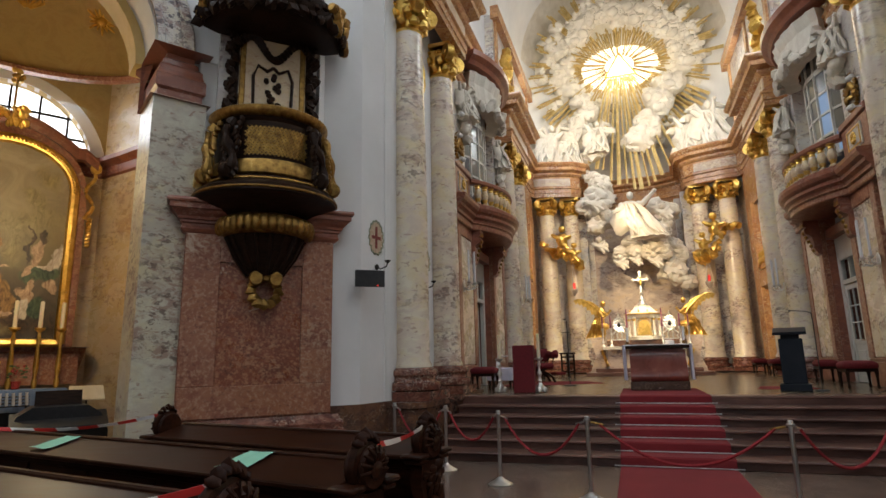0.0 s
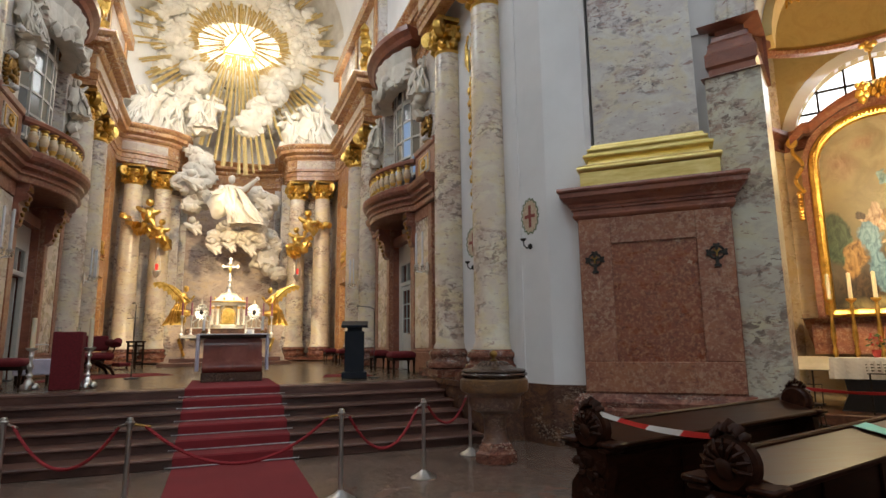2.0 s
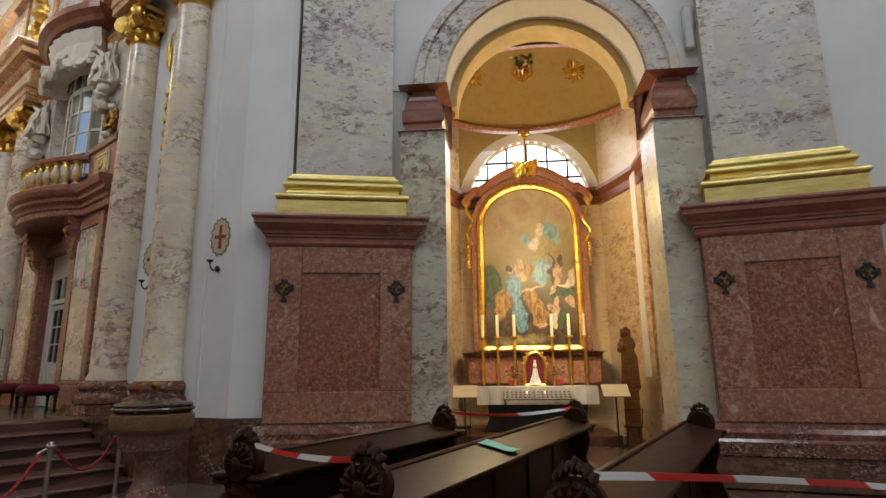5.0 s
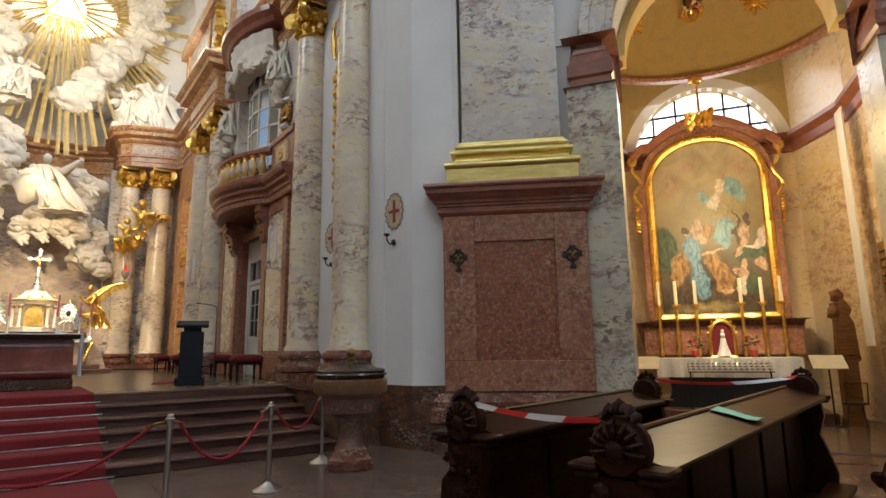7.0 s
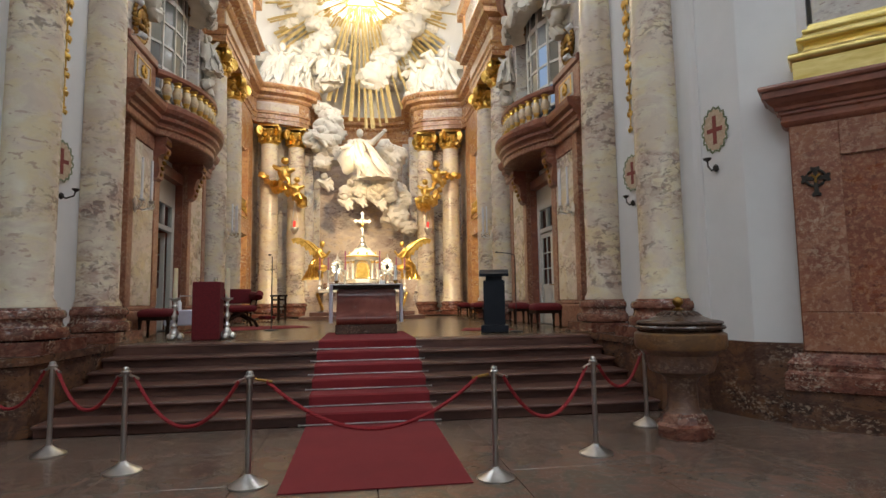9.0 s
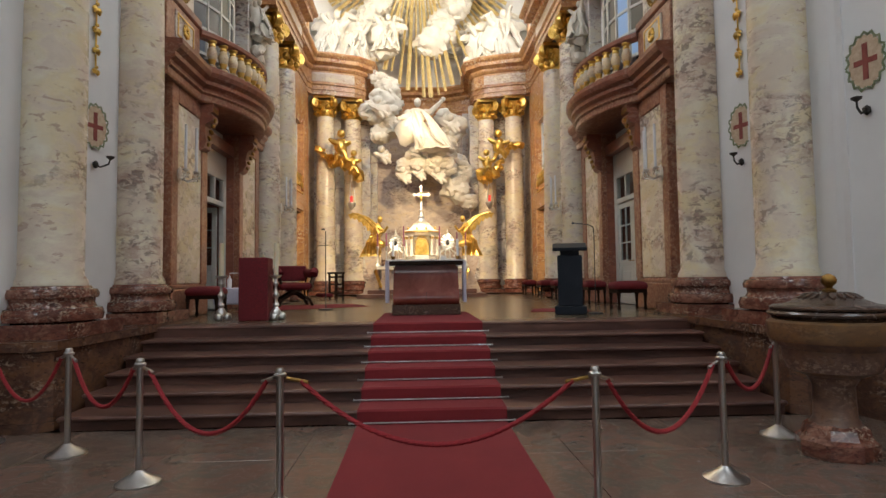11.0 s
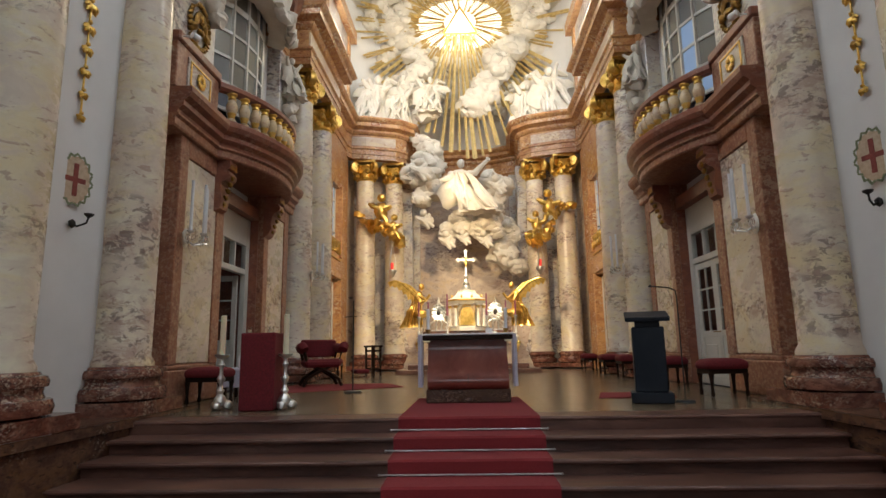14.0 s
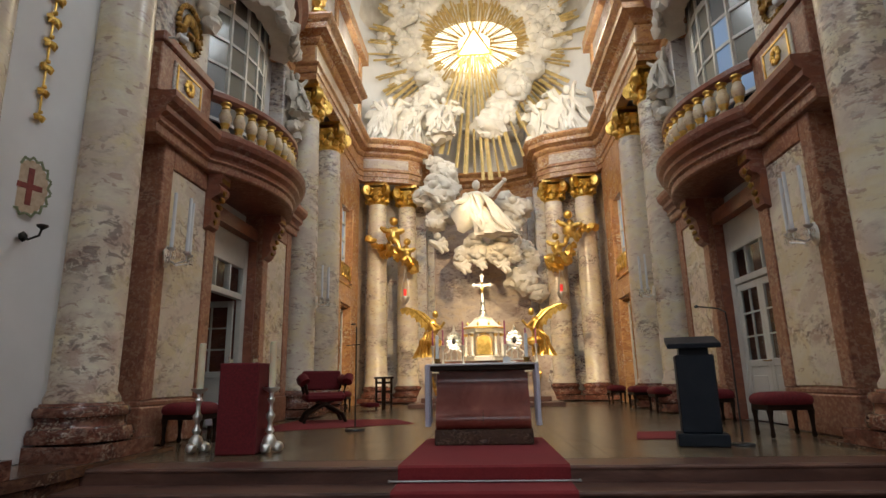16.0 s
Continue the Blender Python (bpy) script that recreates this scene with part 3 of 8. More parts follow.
# chancel side walls: white plaster with the bays cut through
for sx in (-1, 1):
    side = "east" if sx > 0 else "west"
    bm = mesh()
    X = 4.86
    # wall pieces round the door opening (15.75..17.75, up to 5.1) and the balcony window (15.3..18.3, 6.3..10.4), and the second bay's door
    for y0, y1, z0, z1 in [(10.0, 15.6, 0, 12.2), (18.2, 24.4, 0, 12.2), (15.6, 18.2, 4.55, 6.2), (15.6, 18.2, 10.3, 12.2), (24.4, 25.9, 4.2, 5.2), (25.9, 27.6, 0, 12.2), (24.4, 25.9, 7.6, 12.2)]:
        box(bm, min(sx * X, sx * (X + 0.7)), max(sx * X, sx * (X + 0.7)), y0, y1, z0, z1)
    structure("wall_chancel_" + side, bm, "white_paint", "white plastered side wall of the chancel", "wall")
    bm = mesh()
    box(bm, min(sx * 4.67, sx * 4.858), max(sx * 4.67, sx * 4.858), 10.12, 13.66, 0.945, 9.25)
    structure("wall_strip_" + side, bm, "white_paint", "white plaster between the first columns", "wall")
    # closet behind door and window, its darkness put into the wall colour
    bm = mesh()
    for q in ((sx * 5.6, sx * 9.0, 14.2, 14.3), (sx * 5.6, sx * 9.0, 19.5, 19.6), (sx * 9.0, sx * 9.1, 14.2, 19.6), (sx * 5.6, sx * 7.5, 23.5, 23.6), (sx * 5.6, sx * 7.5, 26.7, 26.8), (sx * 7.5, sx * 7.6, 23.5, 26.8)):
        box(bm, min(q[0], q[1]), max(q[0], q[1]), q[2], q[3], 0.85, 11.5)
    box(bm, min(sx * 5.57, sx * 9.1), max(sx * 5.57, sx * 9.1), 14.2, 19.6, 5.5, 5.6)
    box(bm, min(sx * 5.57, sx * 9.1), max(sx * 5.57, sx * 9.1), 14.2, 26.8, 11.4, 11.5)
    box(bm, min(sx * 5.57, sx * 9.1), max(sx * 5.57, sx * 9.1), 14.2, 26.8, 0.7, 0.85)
    structure("wall_sacristy_" + side, bm, "room_darkness", "near-black walls, coloured to darken the unlit rooms behind the chancel doors and balcony windows", "wall")

    # white corner between chancel and pier, up past the picture
    bm = mesh()
    pts = mx(sx, [(5.6, 10.3), (4.65, 10.3), (4.83, 9.47), (5.34, 9.0), (5.35, 8.85), (5.9, 9.4), (5.9, 10.3)])
    sweep(bm, pts, [(0, 0.95), (0, 13.5)], closed=True)
    structure("wall_corner_" + side, bm, "white_paint", "white plastered corner between chancel arch and pier", "wall")
    bm = mesh()
    pts = mx(sx, [(5.6, 10.5), (4.60, 10.3), (4.79, 9.43), (5.30, 8.95), (6.0, 9.3)])
    sweep(bm, pts, [(0, 0), (0, 0.96), (-0.3, 0.96), (-0.3, 0)], side=sx)
    structure("plinth_corner_" + side, bm, "plinth_marble", "brown marble skirting of the white corner", "plinth")

    # flank blocks of the stairs carrying the first two columns
    bm = mesh()
    pts = mx(sx, [(HALF, 14.0), (HALF, 12.45), (3.98, 10.28), (4.12, 10.15), (4.9, 10.15), (5.6, 10.15), (5.6, 14.0)])
    sweep(bm, pts, [(0.0, 0), (0.0, 0.10), (-0.02, 0.10), (-0.02, 0.82), (0.03, 0.84), (0.03, 0.94)], closed=True, side=sx)
    vs = [bm.verts.new((x, y, 0.94)) for x, y in pts]
    bm.faces.new(vs)
    structure("plinth_stairs_" + side, bm, "plinth_marble", "brown marble stair flank under the columns", "plinth")

    # pier wall: pedestal zone, pilaster zone and the strip beside the chapel arch
    a, b = Vector((5.10, 8.98)), Vector((6.72, 7.42))
    u = (b - a).normalized()
    n = Vector((-u.y, u.x)) * -1          # towards the nave
    if n.x > 0:
        n = -n
    back = -n
    a2, b2 = Vector((9.12, 3.55)), Vector((9.95, 1.35))
    bm = mesh()
    sweep(bm, mx(sx, [a2 + Vector((0.42, 0.3)), b2 + Vector((0.42, -0.2)), b2 + Vector((1.6, 0.2)), a2 + Vector((1.6, 0.9))]), [(0, 0), (0, 13.5)], closed=True)
    structure("wall_pier_west_end_" + side, bm, "white_paint", "white plaster behind the second marble pier", "wall")
    bm = mesh()
    core = [a + back * 0.5 - u * 0.2, a + back * 0.42 - u * 0.1, b + back * 0.42 + u * 0.1, b + back * 1.6 + u * 0.1, a + back * 1.6 - u * 0.2]
    sweep(bm, mx(sx, core), [(0, 0), (0, 13.5)], closed=True)
    structure("wall_pier_" + side, bm, "white_paint", "white plaster behind the marble pier", "wall")


def pier(sx, a, b):
    """A marble pier: skirting, panelled pedestal, cornice, gilded base and veined pilaster."""
    a, b = Vector(a), Vector(b)
    u = (b - a).normalized()
    n = Vector((-u.y, u.x))
    if n.x > 0:
        n = -n
    back = -n
    L = (b - a).length
    ob = thing("pier", "red marble pedestal with gilded base under a veined pilaster", "pier", "", "structure")

    def run(off, inset):
        p, q = a + u * inset, b - u * inset
        return mx(sx, [p + back * 0.42 , p - back * off, q - back * off, q + back * 0.42])
    s = 1 if sx > 0 else -1
    q = run(0, 0)
    d = Vector(q[2]) - Vector(q[1])
    s = 1 if Vector((d.y, -d.x)).dot(Vector((sx * n.x, n.y))) > 0 else -1
    part("footing", sweep(mesh(), run(0.10, -0.10), [(0.06, 0), (0.06, 0.42), (-0.1, 0.42)], side=s), "plinth_marble", ob, "brown marble footing")
    bm = sweep(mesh(), run(0.10, -0.10), [(-0.05, 0.42), (0.06, 0.42), (0.10, 0.44), (0.10, 0.62), (0.06, 0.66), (0.07, 0.74), (0.02, 0.80), (0.0, 0.86), (-0.1, 0.86)], side=s)
    part("skirting", bm, "base_marble", ob)
    bm = sweep(mesh(), run(0, 0), [(0, 0.86), (0, 3.62), (-0.2, 3.62)], side=s)
    part("pedestal", bm, "red_panel", ob, "deep red sunk panel")
    # raised border around the sunk panel
    mid = (a + b) / 2
    m = Matrix.Translation((sx * mid.x, mid.y, 0)) @ Matrix.Rotation(math.atan2(u.y, sx * u.x), 4, "Z")
    f = -1 if (m.to_3x3() @ Vector((0, -1, 0))).dot(Vector((sx * n.x, n.y, 0))) > 0 else 1
    w = L / 2 - 0.012
    for x0, x1, z0, z1 in [(-w, -0.62, 1.34, 3.6), (0.62, w, 1.34, 3.6), (-0.62, 0.62, 3.18, 3.6)]:
        part("panel_border", box(mesh(), x0, x1, min(f * 0.0, f * 0.035), max(f * 0.0, f * 0.035), z0, z1, m, 0.008), "red_marble", ob)
    bm = box(mesh(), -w, w, min(f * 0.0, f * 0.04), max(f * 0.0, f * 0.04), 0.88, 1.334, m, 0.008)
    part("lower_band", bm, "red_marble", ob)
    bm = sweep(mesh(), run(0.03, -0.03), [(-0.05, 3.60), (0.0, 3.60), (0.03, 3.63), (0.045, 3.66), (0.03, 3.69), (0.03, 3.74), (0.06, 3.755), (0.06, 3.79), (0.09, 3.80), (0.10, 3.84), (0.15, 3.885), (0.18, 3.93), (0.21, 3.945), (0.21, 4.02), (0.24, 4.03), (0.25, 4.06), (0.24, 4.095), (-0.2, 4.11)], side=s)
    part("cornice", bm, "moulding_marble", ob)
    roll = lambda c, z, r: [(c + r * math.cos(radians(q)), z + r * math.sin(radians(q))) for q in range(-90, 91, 30)]
    bm = sweep(mesh(), run(0.0, 0.30), [(0.20, 4.10), (0.20, 4.335)] + roll(0.19, 4.395, 0.055) + [(0.15, 4.455), (0.15, 4.47), (0.09, 4.50), (0.075, 4.545), (0.09, 4.57), (0.12, 4.575)] + roll(0.11, 4.62, 0.04) + [(0.09, 4.665), (0.09, 4.69), (0.06, 4.70)] + roll(0.05, 4.74, 0.035) + [(0.03, 4.78), (0.03, 4.80), (0.01, 4.84), (-0.3, 4.84)], side=s)
    part("gilded_base", bm, "gold_leaf_band", ob, "gilded moulded base", True)
    bm = sweep(mesh(), run(-0.06, 0.33), [(0, 4.84), (0, 13.2), (-0.2, 13.2)], side=s)
    part("pilaster", bm, "grey_marble", ob, "grey veined marble pilaster")
    for x in () if sx < 0 and a.x < 6 else (-0.88, 0.88):
        iron_cross(m @ Matrix.Translation((x * (L / 2.25), f * 0.045, 2.93)))
    return ob


def iron_cross(m):
    ob = thing("wall_cross", "wrought iron consecration cross with a brass boss, on the red pier", "cross", "wall crosses", "", m)
    bm = mesh()
    for t, r in ((0, 0.15), (90, 0.14), (180, 0.15), (270, 0.22)):
        q = Matrix.Rotation(radians(-t), 4, "Y")
        prism(bm, [(0.0, -0.02), (r - 0.05, -0.024), (r - 0.03, -0.05), (r, -0.042), (r - 0.012, 0.0), (r, 0.042), (r - 0.03, 0.05), (r - 0.05, 0.024), (0.0, 0.02)], -0.018, 0.018, q)
    tube(bm, [(0.098 * math.cos(k * 0.3927), 0, 0.098 * math.sin(k * 0.3927)) for k in range(16)], 0.018, 6, True)
    part("iron_work", bm, "iron", ob)
    bm = mesh()
    for t in (45, 135, 270):
        box(bm, 0, 0.06, -0.035, 0.035, -0.012, 0.012, Matrix.Rotation(radians(-t), 4, "Y"))
    part("boss", bm, "old_gold", ob, "brass trefoil boss")
    return ob


for sx in (-1, 1):
    pier(sx, (5.10, 8.98), (6.72, 7.42))
    pier(sx, (9.12, 3.55), (9.95, 1.35))

# ---- chapels: one drawn in its own frame, then placed on both flanks ----
CH = Matrix.Translation((8.07, 5.54, 0)) @ Matrix.Rotation(radians(-57), 4, "Z")   # local y runs into the chapel, x to its right


def chm(sx):
    return Matrix.Diagonal((sx, 1, 1, 1)) @ CH


def ch_bm(sx, bm):
    bmesh.ops.transform(bm, matrix=chm(sx), verts=bm.verts)
    return bm


SPR, RAD = 6.6, 1.745
for sx in (-1, 1):
    side = "east" if sx > 0 else "west"
    # strips at either side of the arch
    bm = mesh()
    box(bm, -RAD - 0.78, -RAD, 0, 0.9, 0, 5.75)
    box(bm, RAD, RAD + 0.78, 0, 0.9, 0, 5.75)
    structure("pillar_chapel_" + side, ch_bm(sx, bm), "green_marble", "veined marble strips beside the chapel arch", "pillar")
    bm = mesh()
    for s in (-1, 1):
        x0, x1 = (-RAD - 0.78, -RAD) if s < 0 else (RAD, RAD + 0.78)
        path = [(x0, 0.9), (x0, 0), (x1, 0), (x1, 0.9)]
        sweep(bm, path, [(-0.05, 5.72), (0.03, 5.72), (0.06, 5.78), (0.06, 5.88), (0.02, 5.92), (0.02, 6.12), (0.05, 6.16), (0.07, 6.24), (0.07, 6.30), (0.12, 6.36), (0.13, 6.44), (0.18, 6.48), (0.18, 6.56), (-0.05, 6.60)], side=-1)
    structure("impost_" + side, ch_bm(sx, bm), "moulding_marble", "red marble impost mouldings of the chapel arch", "moulding")
    # arch wall with archivolt
    bm = mesh()
    inner = arc(0, SPR, RAD, 180, 0, 24)
    outline = [(-3.2, SPR)] + [(-3.2, 13.5), (3.2, 13.5), (3.2, SPR)] + [(x, z) for x, z in inner[::-1]]
    prism(bm, outline, 0.16, 0.9)
    box(bm, -3.2, -RAD - 0.7, 0.2, 0.88, 0, SPR)
    box(bm, RAD + 0.7, 3.6, 0.2, 0.88, 0, 13.5)
    structure("wall_arch_" + side, ch_bm(sx, bm), "white_paint", "white wall over the chapel arch", "wall")
    bm = mesh()
    prof = [(RAD - 0.004, 0.06), (RAD - 0.004, -0.02), (RAD + 0.10, -0.02), (RAD + 0.12, 0.02), (RAD + 0.36, 0.02), (RAD + 0.38, -0.03), (RAD + 0.52, -0.03), (RAD + 0.56, 0.03), (RAD + 0.56, 0.2)]
    rows = []
    for k in range(29):
        t = radians(180 - 180 * k / 28)
        rows.append([bm.verts.new((r * math.cos(t), y, SPR + r * math.sin(t))) for r, y in prof])
    for i in range(28):
        for j in range(len(prof) - 1):
            bm.faces.new((rows[i][j], rows[i][j + 1], rows[i + 1][j + 1], rows[i + 1][j]))
    structure("archivolt_" + side, ch_bm(sx, bm), "grey_marble", "moulded marble arch of the chapel", "arch", True)
    inner = arc(0, SPR, 1.60, 180, 0, 24)
    bm = prism(mesh(), [(-2.7, SPR), (-2.7, 9.6), (2.7, 9.6), (2.7, SPR)] + inner[::-1], 0.902, 1.45)
    structure("arch_inner_" + side, ch_bm(sx, bm), "gilt_plaster", "golden plastered inner arch of the chapel", "arch", True)
    # interior walls: an oval room, open at the front, with the lunette cut out at the back
    bm = mesh()
    room = [(-RAD, 0.9), (-2.35, 1.25), (-2.62, 2.2), (-2.62, 4.6), (-2.3, 5.5), (-1.95, 6.35), (1.95, 6.35), (2.3, 5.5), (2.62, 4.6), (2.62, 2.2), (2.35, 1.25), (RAD, 0.9)]
    for z0, z1 in ((0, 6.3), (6.6, 9.0)):
        for i in range(len(room) - 1):
            if i == 5 and z0 > 1:
                continue
            p, q = Vector(room[i]), Vector(room[i + 1])
            d = (q - p).normalized()
            o = Vector((-d.y, d.x)) * 0.4
            bm.faces.new([bm.verts.new((*v, z)) for v, z in ((p, z0), (q, z0), (q, z1), (p, z1))])
            bm.faces.new([bm.verts.new((*v, z)) for v, z in ((p + o, z0), (q + o, z0), (q + o, z1), (p + o, z1))])
            bm.faces.new([bm.verts.new((*v, z)) for v, z in ((p, z1), (q, z1), (q + o, z1), (p + o, z1))])
    structure("wall_chapel_" + side, ch_bm(sx, bm), "chapel_marble", "warm yellow marble walls of the side chapel", "wall")
    bm = mesh()
    sweep(bm, room, [(0.0, 6.10), (0.05, 6.14), (0.05, 6.34), (0.14, 6.42), (0.20, 6.46), (0.20, 6.56), (-0.2, 6.60)], side=1)
    structure("cornice_chapel_" + side, ch_bm(sx, bm), "moulding_marble", "red marble cornice round the chapel", "moulding")
    # back wall with the lunette
    LW, LZ = 1.72, 6.15
    outl = [(-1.96, 6.3), (-1.96, 9.0), (1.96, 9.0), (1.96, 6.3)] + [(x, z) for x, z in arc(0, LZ, LW, 5, 175, 20, 1.95)]
    bm = prism(mesh(), outl, 6.35, 7.0)
    structure("wall_lunette_" + side, ch_bm(sx, bm), "vault_paint", "painted back wall round the lunette window", "wall")
    bm = mesh()
    pr = [(1.72, 1.95, 6.55), (1.72, 1.95, 6.33), (1.98, 2.2, 6.33), (2.02, 2.24, 6.38)]
    rows = [[bm.verts.new((a_ * math.cos(radians(t)), y_, LZ + b_ * math.sin(radians(t)))) for a_, b_, y_ in pr] for t in range(4, 180, 8)]
    for i in range(len(rows) - 1):
        for j in range(3):
            bm.faces.new((rows[i][j], rows[i][j + 1], rows[i + 1][j + 1], rows[i + 1][j]))
    structure("trim_lunette_" + side, ch_bm(sx, bm), "white_paint", "white band round the lunette window", "trim", True)
    win = thing("window_1" if sx > 0 else "window_2", "half-round chapel window with iron glazing bars, daylit", "window", "", "structure")
    bm = prism(mesh(), [(-1.8, 5.4), (1.8, 5.4)] + arc(0, LZ, 1.8, 5, 175, 18, 2.0), 6.70, 6.72)
    part("pane", ch_bm(sx, bm), "daylit_pane", win)
    for x in (-1.15, -0.58, 0.0, 0.58, 1.15):
        top = LZ + 1.95 * math.sqrt(1 - (x / 1.72) ** 2)
        part("glazing_bar", ch_bm(sx, box(mesh(), x - 0.025, x + 0.025, 6.63, 6.68, 5.6, top)), "iron", win)
    for z in (6.55, 7.05, 7.55):
        part("glazing_bar", ch_bm(sx, box(mesh(), -1.72, 1.72, 6.62, 6.67, z - 0.025, z + 0.025)), "iron", win)
    # vault
    bm = mesh()
    rows = []
    for i in range(9):
        ph = radians(90 * i / 8)
        rows.append([bm.verts.new((2.75 * math.cos(ph) * math.cos(6.28319 * k / 36), 3.75 + 2.25 * math.cos(ph) * math.sin(6.28319 * k / 36), 8.25 + 1.9 * math.sin(ph))) for k in range(36)])
    for i in range(8):
        for k in range(36):
            bm.faces.new((rows[i][k], rows[i][(k + 1) % 36], rows[i + 1][(k + 1) % 36], rows[i + 1][k]))
    bmesh.ops.remove_doubles(bm, verts=bm.verts, dist=0.001)
    structure("ceiling_chapel_" + side, ch_bm(sx, bm), "vault_paint", "painted and stuccoed dome of the chapel", "ceiling", True)
    bm = sweep(mesh(), arc(0, 3.75, 2.66, 0, 350, 35, 2.16), [(0.1, 8.16), (-0.05, 8.18), (-0.08, 8.25), (-0.05, 8.3), (0.1, 8.32)], closed=True)
    structure("trim_chapel_" + side, ch_bm(sx, bm), "red_marble", "red ring below the chapel dome", "trim")
    for s in (-1, 1):
        bm = box(mesh(), s * 2.52 - 0.04, s * 2.52 + 0.04, 2.4, 4.5, 6.60, 6.63)
        tagged(part("cove_lamp", ch_bm(sx, bm), "cove_strip"), "warm light strip lying on the chapel cornice", "lamp")
    bm = ch_bm(sx, box(mesh(), -3.2, 3.2, 0.2, 7, -0.3, -0.02))
    structure("floor_chapel_" + side, bm, "plinth_marble", "bed of the chapel floor", "floor")

# ---- nave behind the camera, plain, closing the place ----
HALL = [(9.95, 1.35), (11.5, -4.0), (11.0, -11.0), (7.5, -16.5), (3.0, -18.2), (-3.0, -18.2), (-7.5, -16.5), (-11.0, -11.0), (-11.5, -4.0), (-9.95, 1.35)]
bm = sweep(mesh(), HALL, [(-0.4, 0), (-0.4, 22.1), (-1.0, 22.1), (-1.0, 0)], side=1)
structure("wall_nave", bm, "white_paint", "plain pale wall of the oval nave behind the camera", "wall")
bm = mesh()
box(bm, -20, 20, -19.5, 10.6, 22.0, 22.4)
structure("ceiling_nave", bm, "white_paint", "pale vault of the nave", "ceiling")
bm = mesh()
for sx in (-1, 1):
    path = mx(sx, [(9.95, 1.35), (9.4, 3.4), (7.2, 7.4), (5.2, 9.3), (5.0, 10.3)])
    sweep(bm, path, [(-0.2, 13.2), (-0.2, 22.1), (-0.9, 22.1), (-0.9, 13.2)], side=-sx)
structure("wall_drum", bm, "white_paint", "upper nave wall above the piers", "wall")
bm = box(mesh(), -5.2, 5.2, 9.9, 10.5, 20.2, 22.4)
structure("wall_chancel_arch", bm, "white_paint", "wall above the chancel arch", "wall")

# chancel vault and apse
bm = mesh()
rows = []
for y in (10.2, 27.9):
    rows.append([bm.verts.new((4.9 * math.cos(radians(t)), y, 16.6 + 5.2 * math.sin(radians(t)))) for t in range(0, 181, 9)])
for k in range(20):
    bm.faces.new((rows[0][k], rows[0][k + 1], rows[1][k + 1], rows[1][k]))
structure("ceiling_chancel", bm, "white_paint", "white barrel vault of the chancel", "ceiling", True)
bm = mesh()
for sx in (-1, 1):
    box(bm, min(sx * 4.86, sx * 5.4), max(sx * 4.86, sx * 5.4), 10.0, 28.2, 12.2, 17.0)
structure("wall_upper_chancel", bm, "white_paint", "white upper wall of the chancel", "wall")
AP = arc(0, 27.4, 4.9, 180, 0, 28, 4.6)
bm = sweep(mesh(), AP, [(0, 0.8), (0, 9.3), (-0.5, 9.3), (-0.5, 0.8)], side=1)
structure("wall_apse", bm, "apse_marble", "brown-grey marble wall of the apse", "wall", True)
bm = sweep(mesh(), AP, [(0, 9.3), (0, 17.0), (-0.4, 17.0), (-0.4, 9.3)], side=1)
structure("wall_apse_upper", bm, "white_paint", "white upper wall of the apse", "wall", True)
bm = mesh()
rows = []
for i in range(13):
    ph = radians(90 * i / 12)
    rows.append([bm.verts.new((4.9 * math.cos(ph) * math.cos(radians(t)), 27.4 + 4.6 * math.cos(ph) * math.sin(radians(t)), 17.0 + 5.2 * math.sin(ph))) for t in range(0, 181, 6)])
for i in range(12):
    for k in range(30):
        bm.faces.new((rows[i][k], rows[i][k + 1], rows[i + 1][k + 1], rows[i + 1][k]))
bmesh.ops.remove_doubles(bm, verts=bm.verts, dist=0.001)
structure("ceiling_apse", bm, "stucco", "white stuccoed half-dome of the apse", "ceiling", True)


# ---- columns and entablatures ----
def volute_capital(ob, r, z0, z1):
    h = z1 - z0
    bm = lathe(mesh(), [(r * 0.88, z0), (r * 0.95, z0 + h * 0.06), (r * 0.88, z0 + h * 0.12), (r * 0.92, z0 + h * 0.4), (r * 1.2, z0 + h * 0.75), (r * 0.8, z0 + h * 0.8)], 20)
    for k in range(8):
        t = 6.28319 * k / 8
        for j, (rr, zz, sz) in enumerate(((1.0, 0.25, 0.14), (1.08, 0.45, 0.15))):
            blob(bm, (r * rr * math.cos(t + j * 0.39), r * rr * math.sin(t + j * 0.39), z0 + h * zz), (0.13, 0.13, h * sz), 1, 0.35, 2.5)
    box(bm, -r * 1.12, r * 1.12, -r * 1.12, r * 1.12, z1 - h * 0.12, z1)
    for k in range(4):
        t = math.pi / 4 + k * math.pi / 2
        m = Matrix.Translation((r * 1.36 * math.cos(t), r * 1.36 * math.sin(t), z0 + h * 0.66)) @ Matrix.Rotation(t, 4, "Z") @ Matrix.Rotation(math.pi / 2, 4, "X")
        lathe(bm, [(0.03, -0.10), (0.20, -0.09), (0.225, 0.0), (0.20, 0.09), (0.03, 0.10)], 16, (0, 0, 0), m)
        lathe(bm, [(0.0, -0.13), (0.07, -0.12), (0.09, 0.0), (0.07, 0.12), (0.0, 0.13)], 10, (0, 0, 0), m)
        for s in (0.45, 0.0, -0.45):
            blob(bm, (r * 1.1 * math.cos(t + s), r * 1.1 * math.sin(t + s), z0 + h * 0.72), (0.08, 0.08, 0.07), 1, 0.2)
    part("capital", bm, "gold", ob, "gilded volute capital", True)


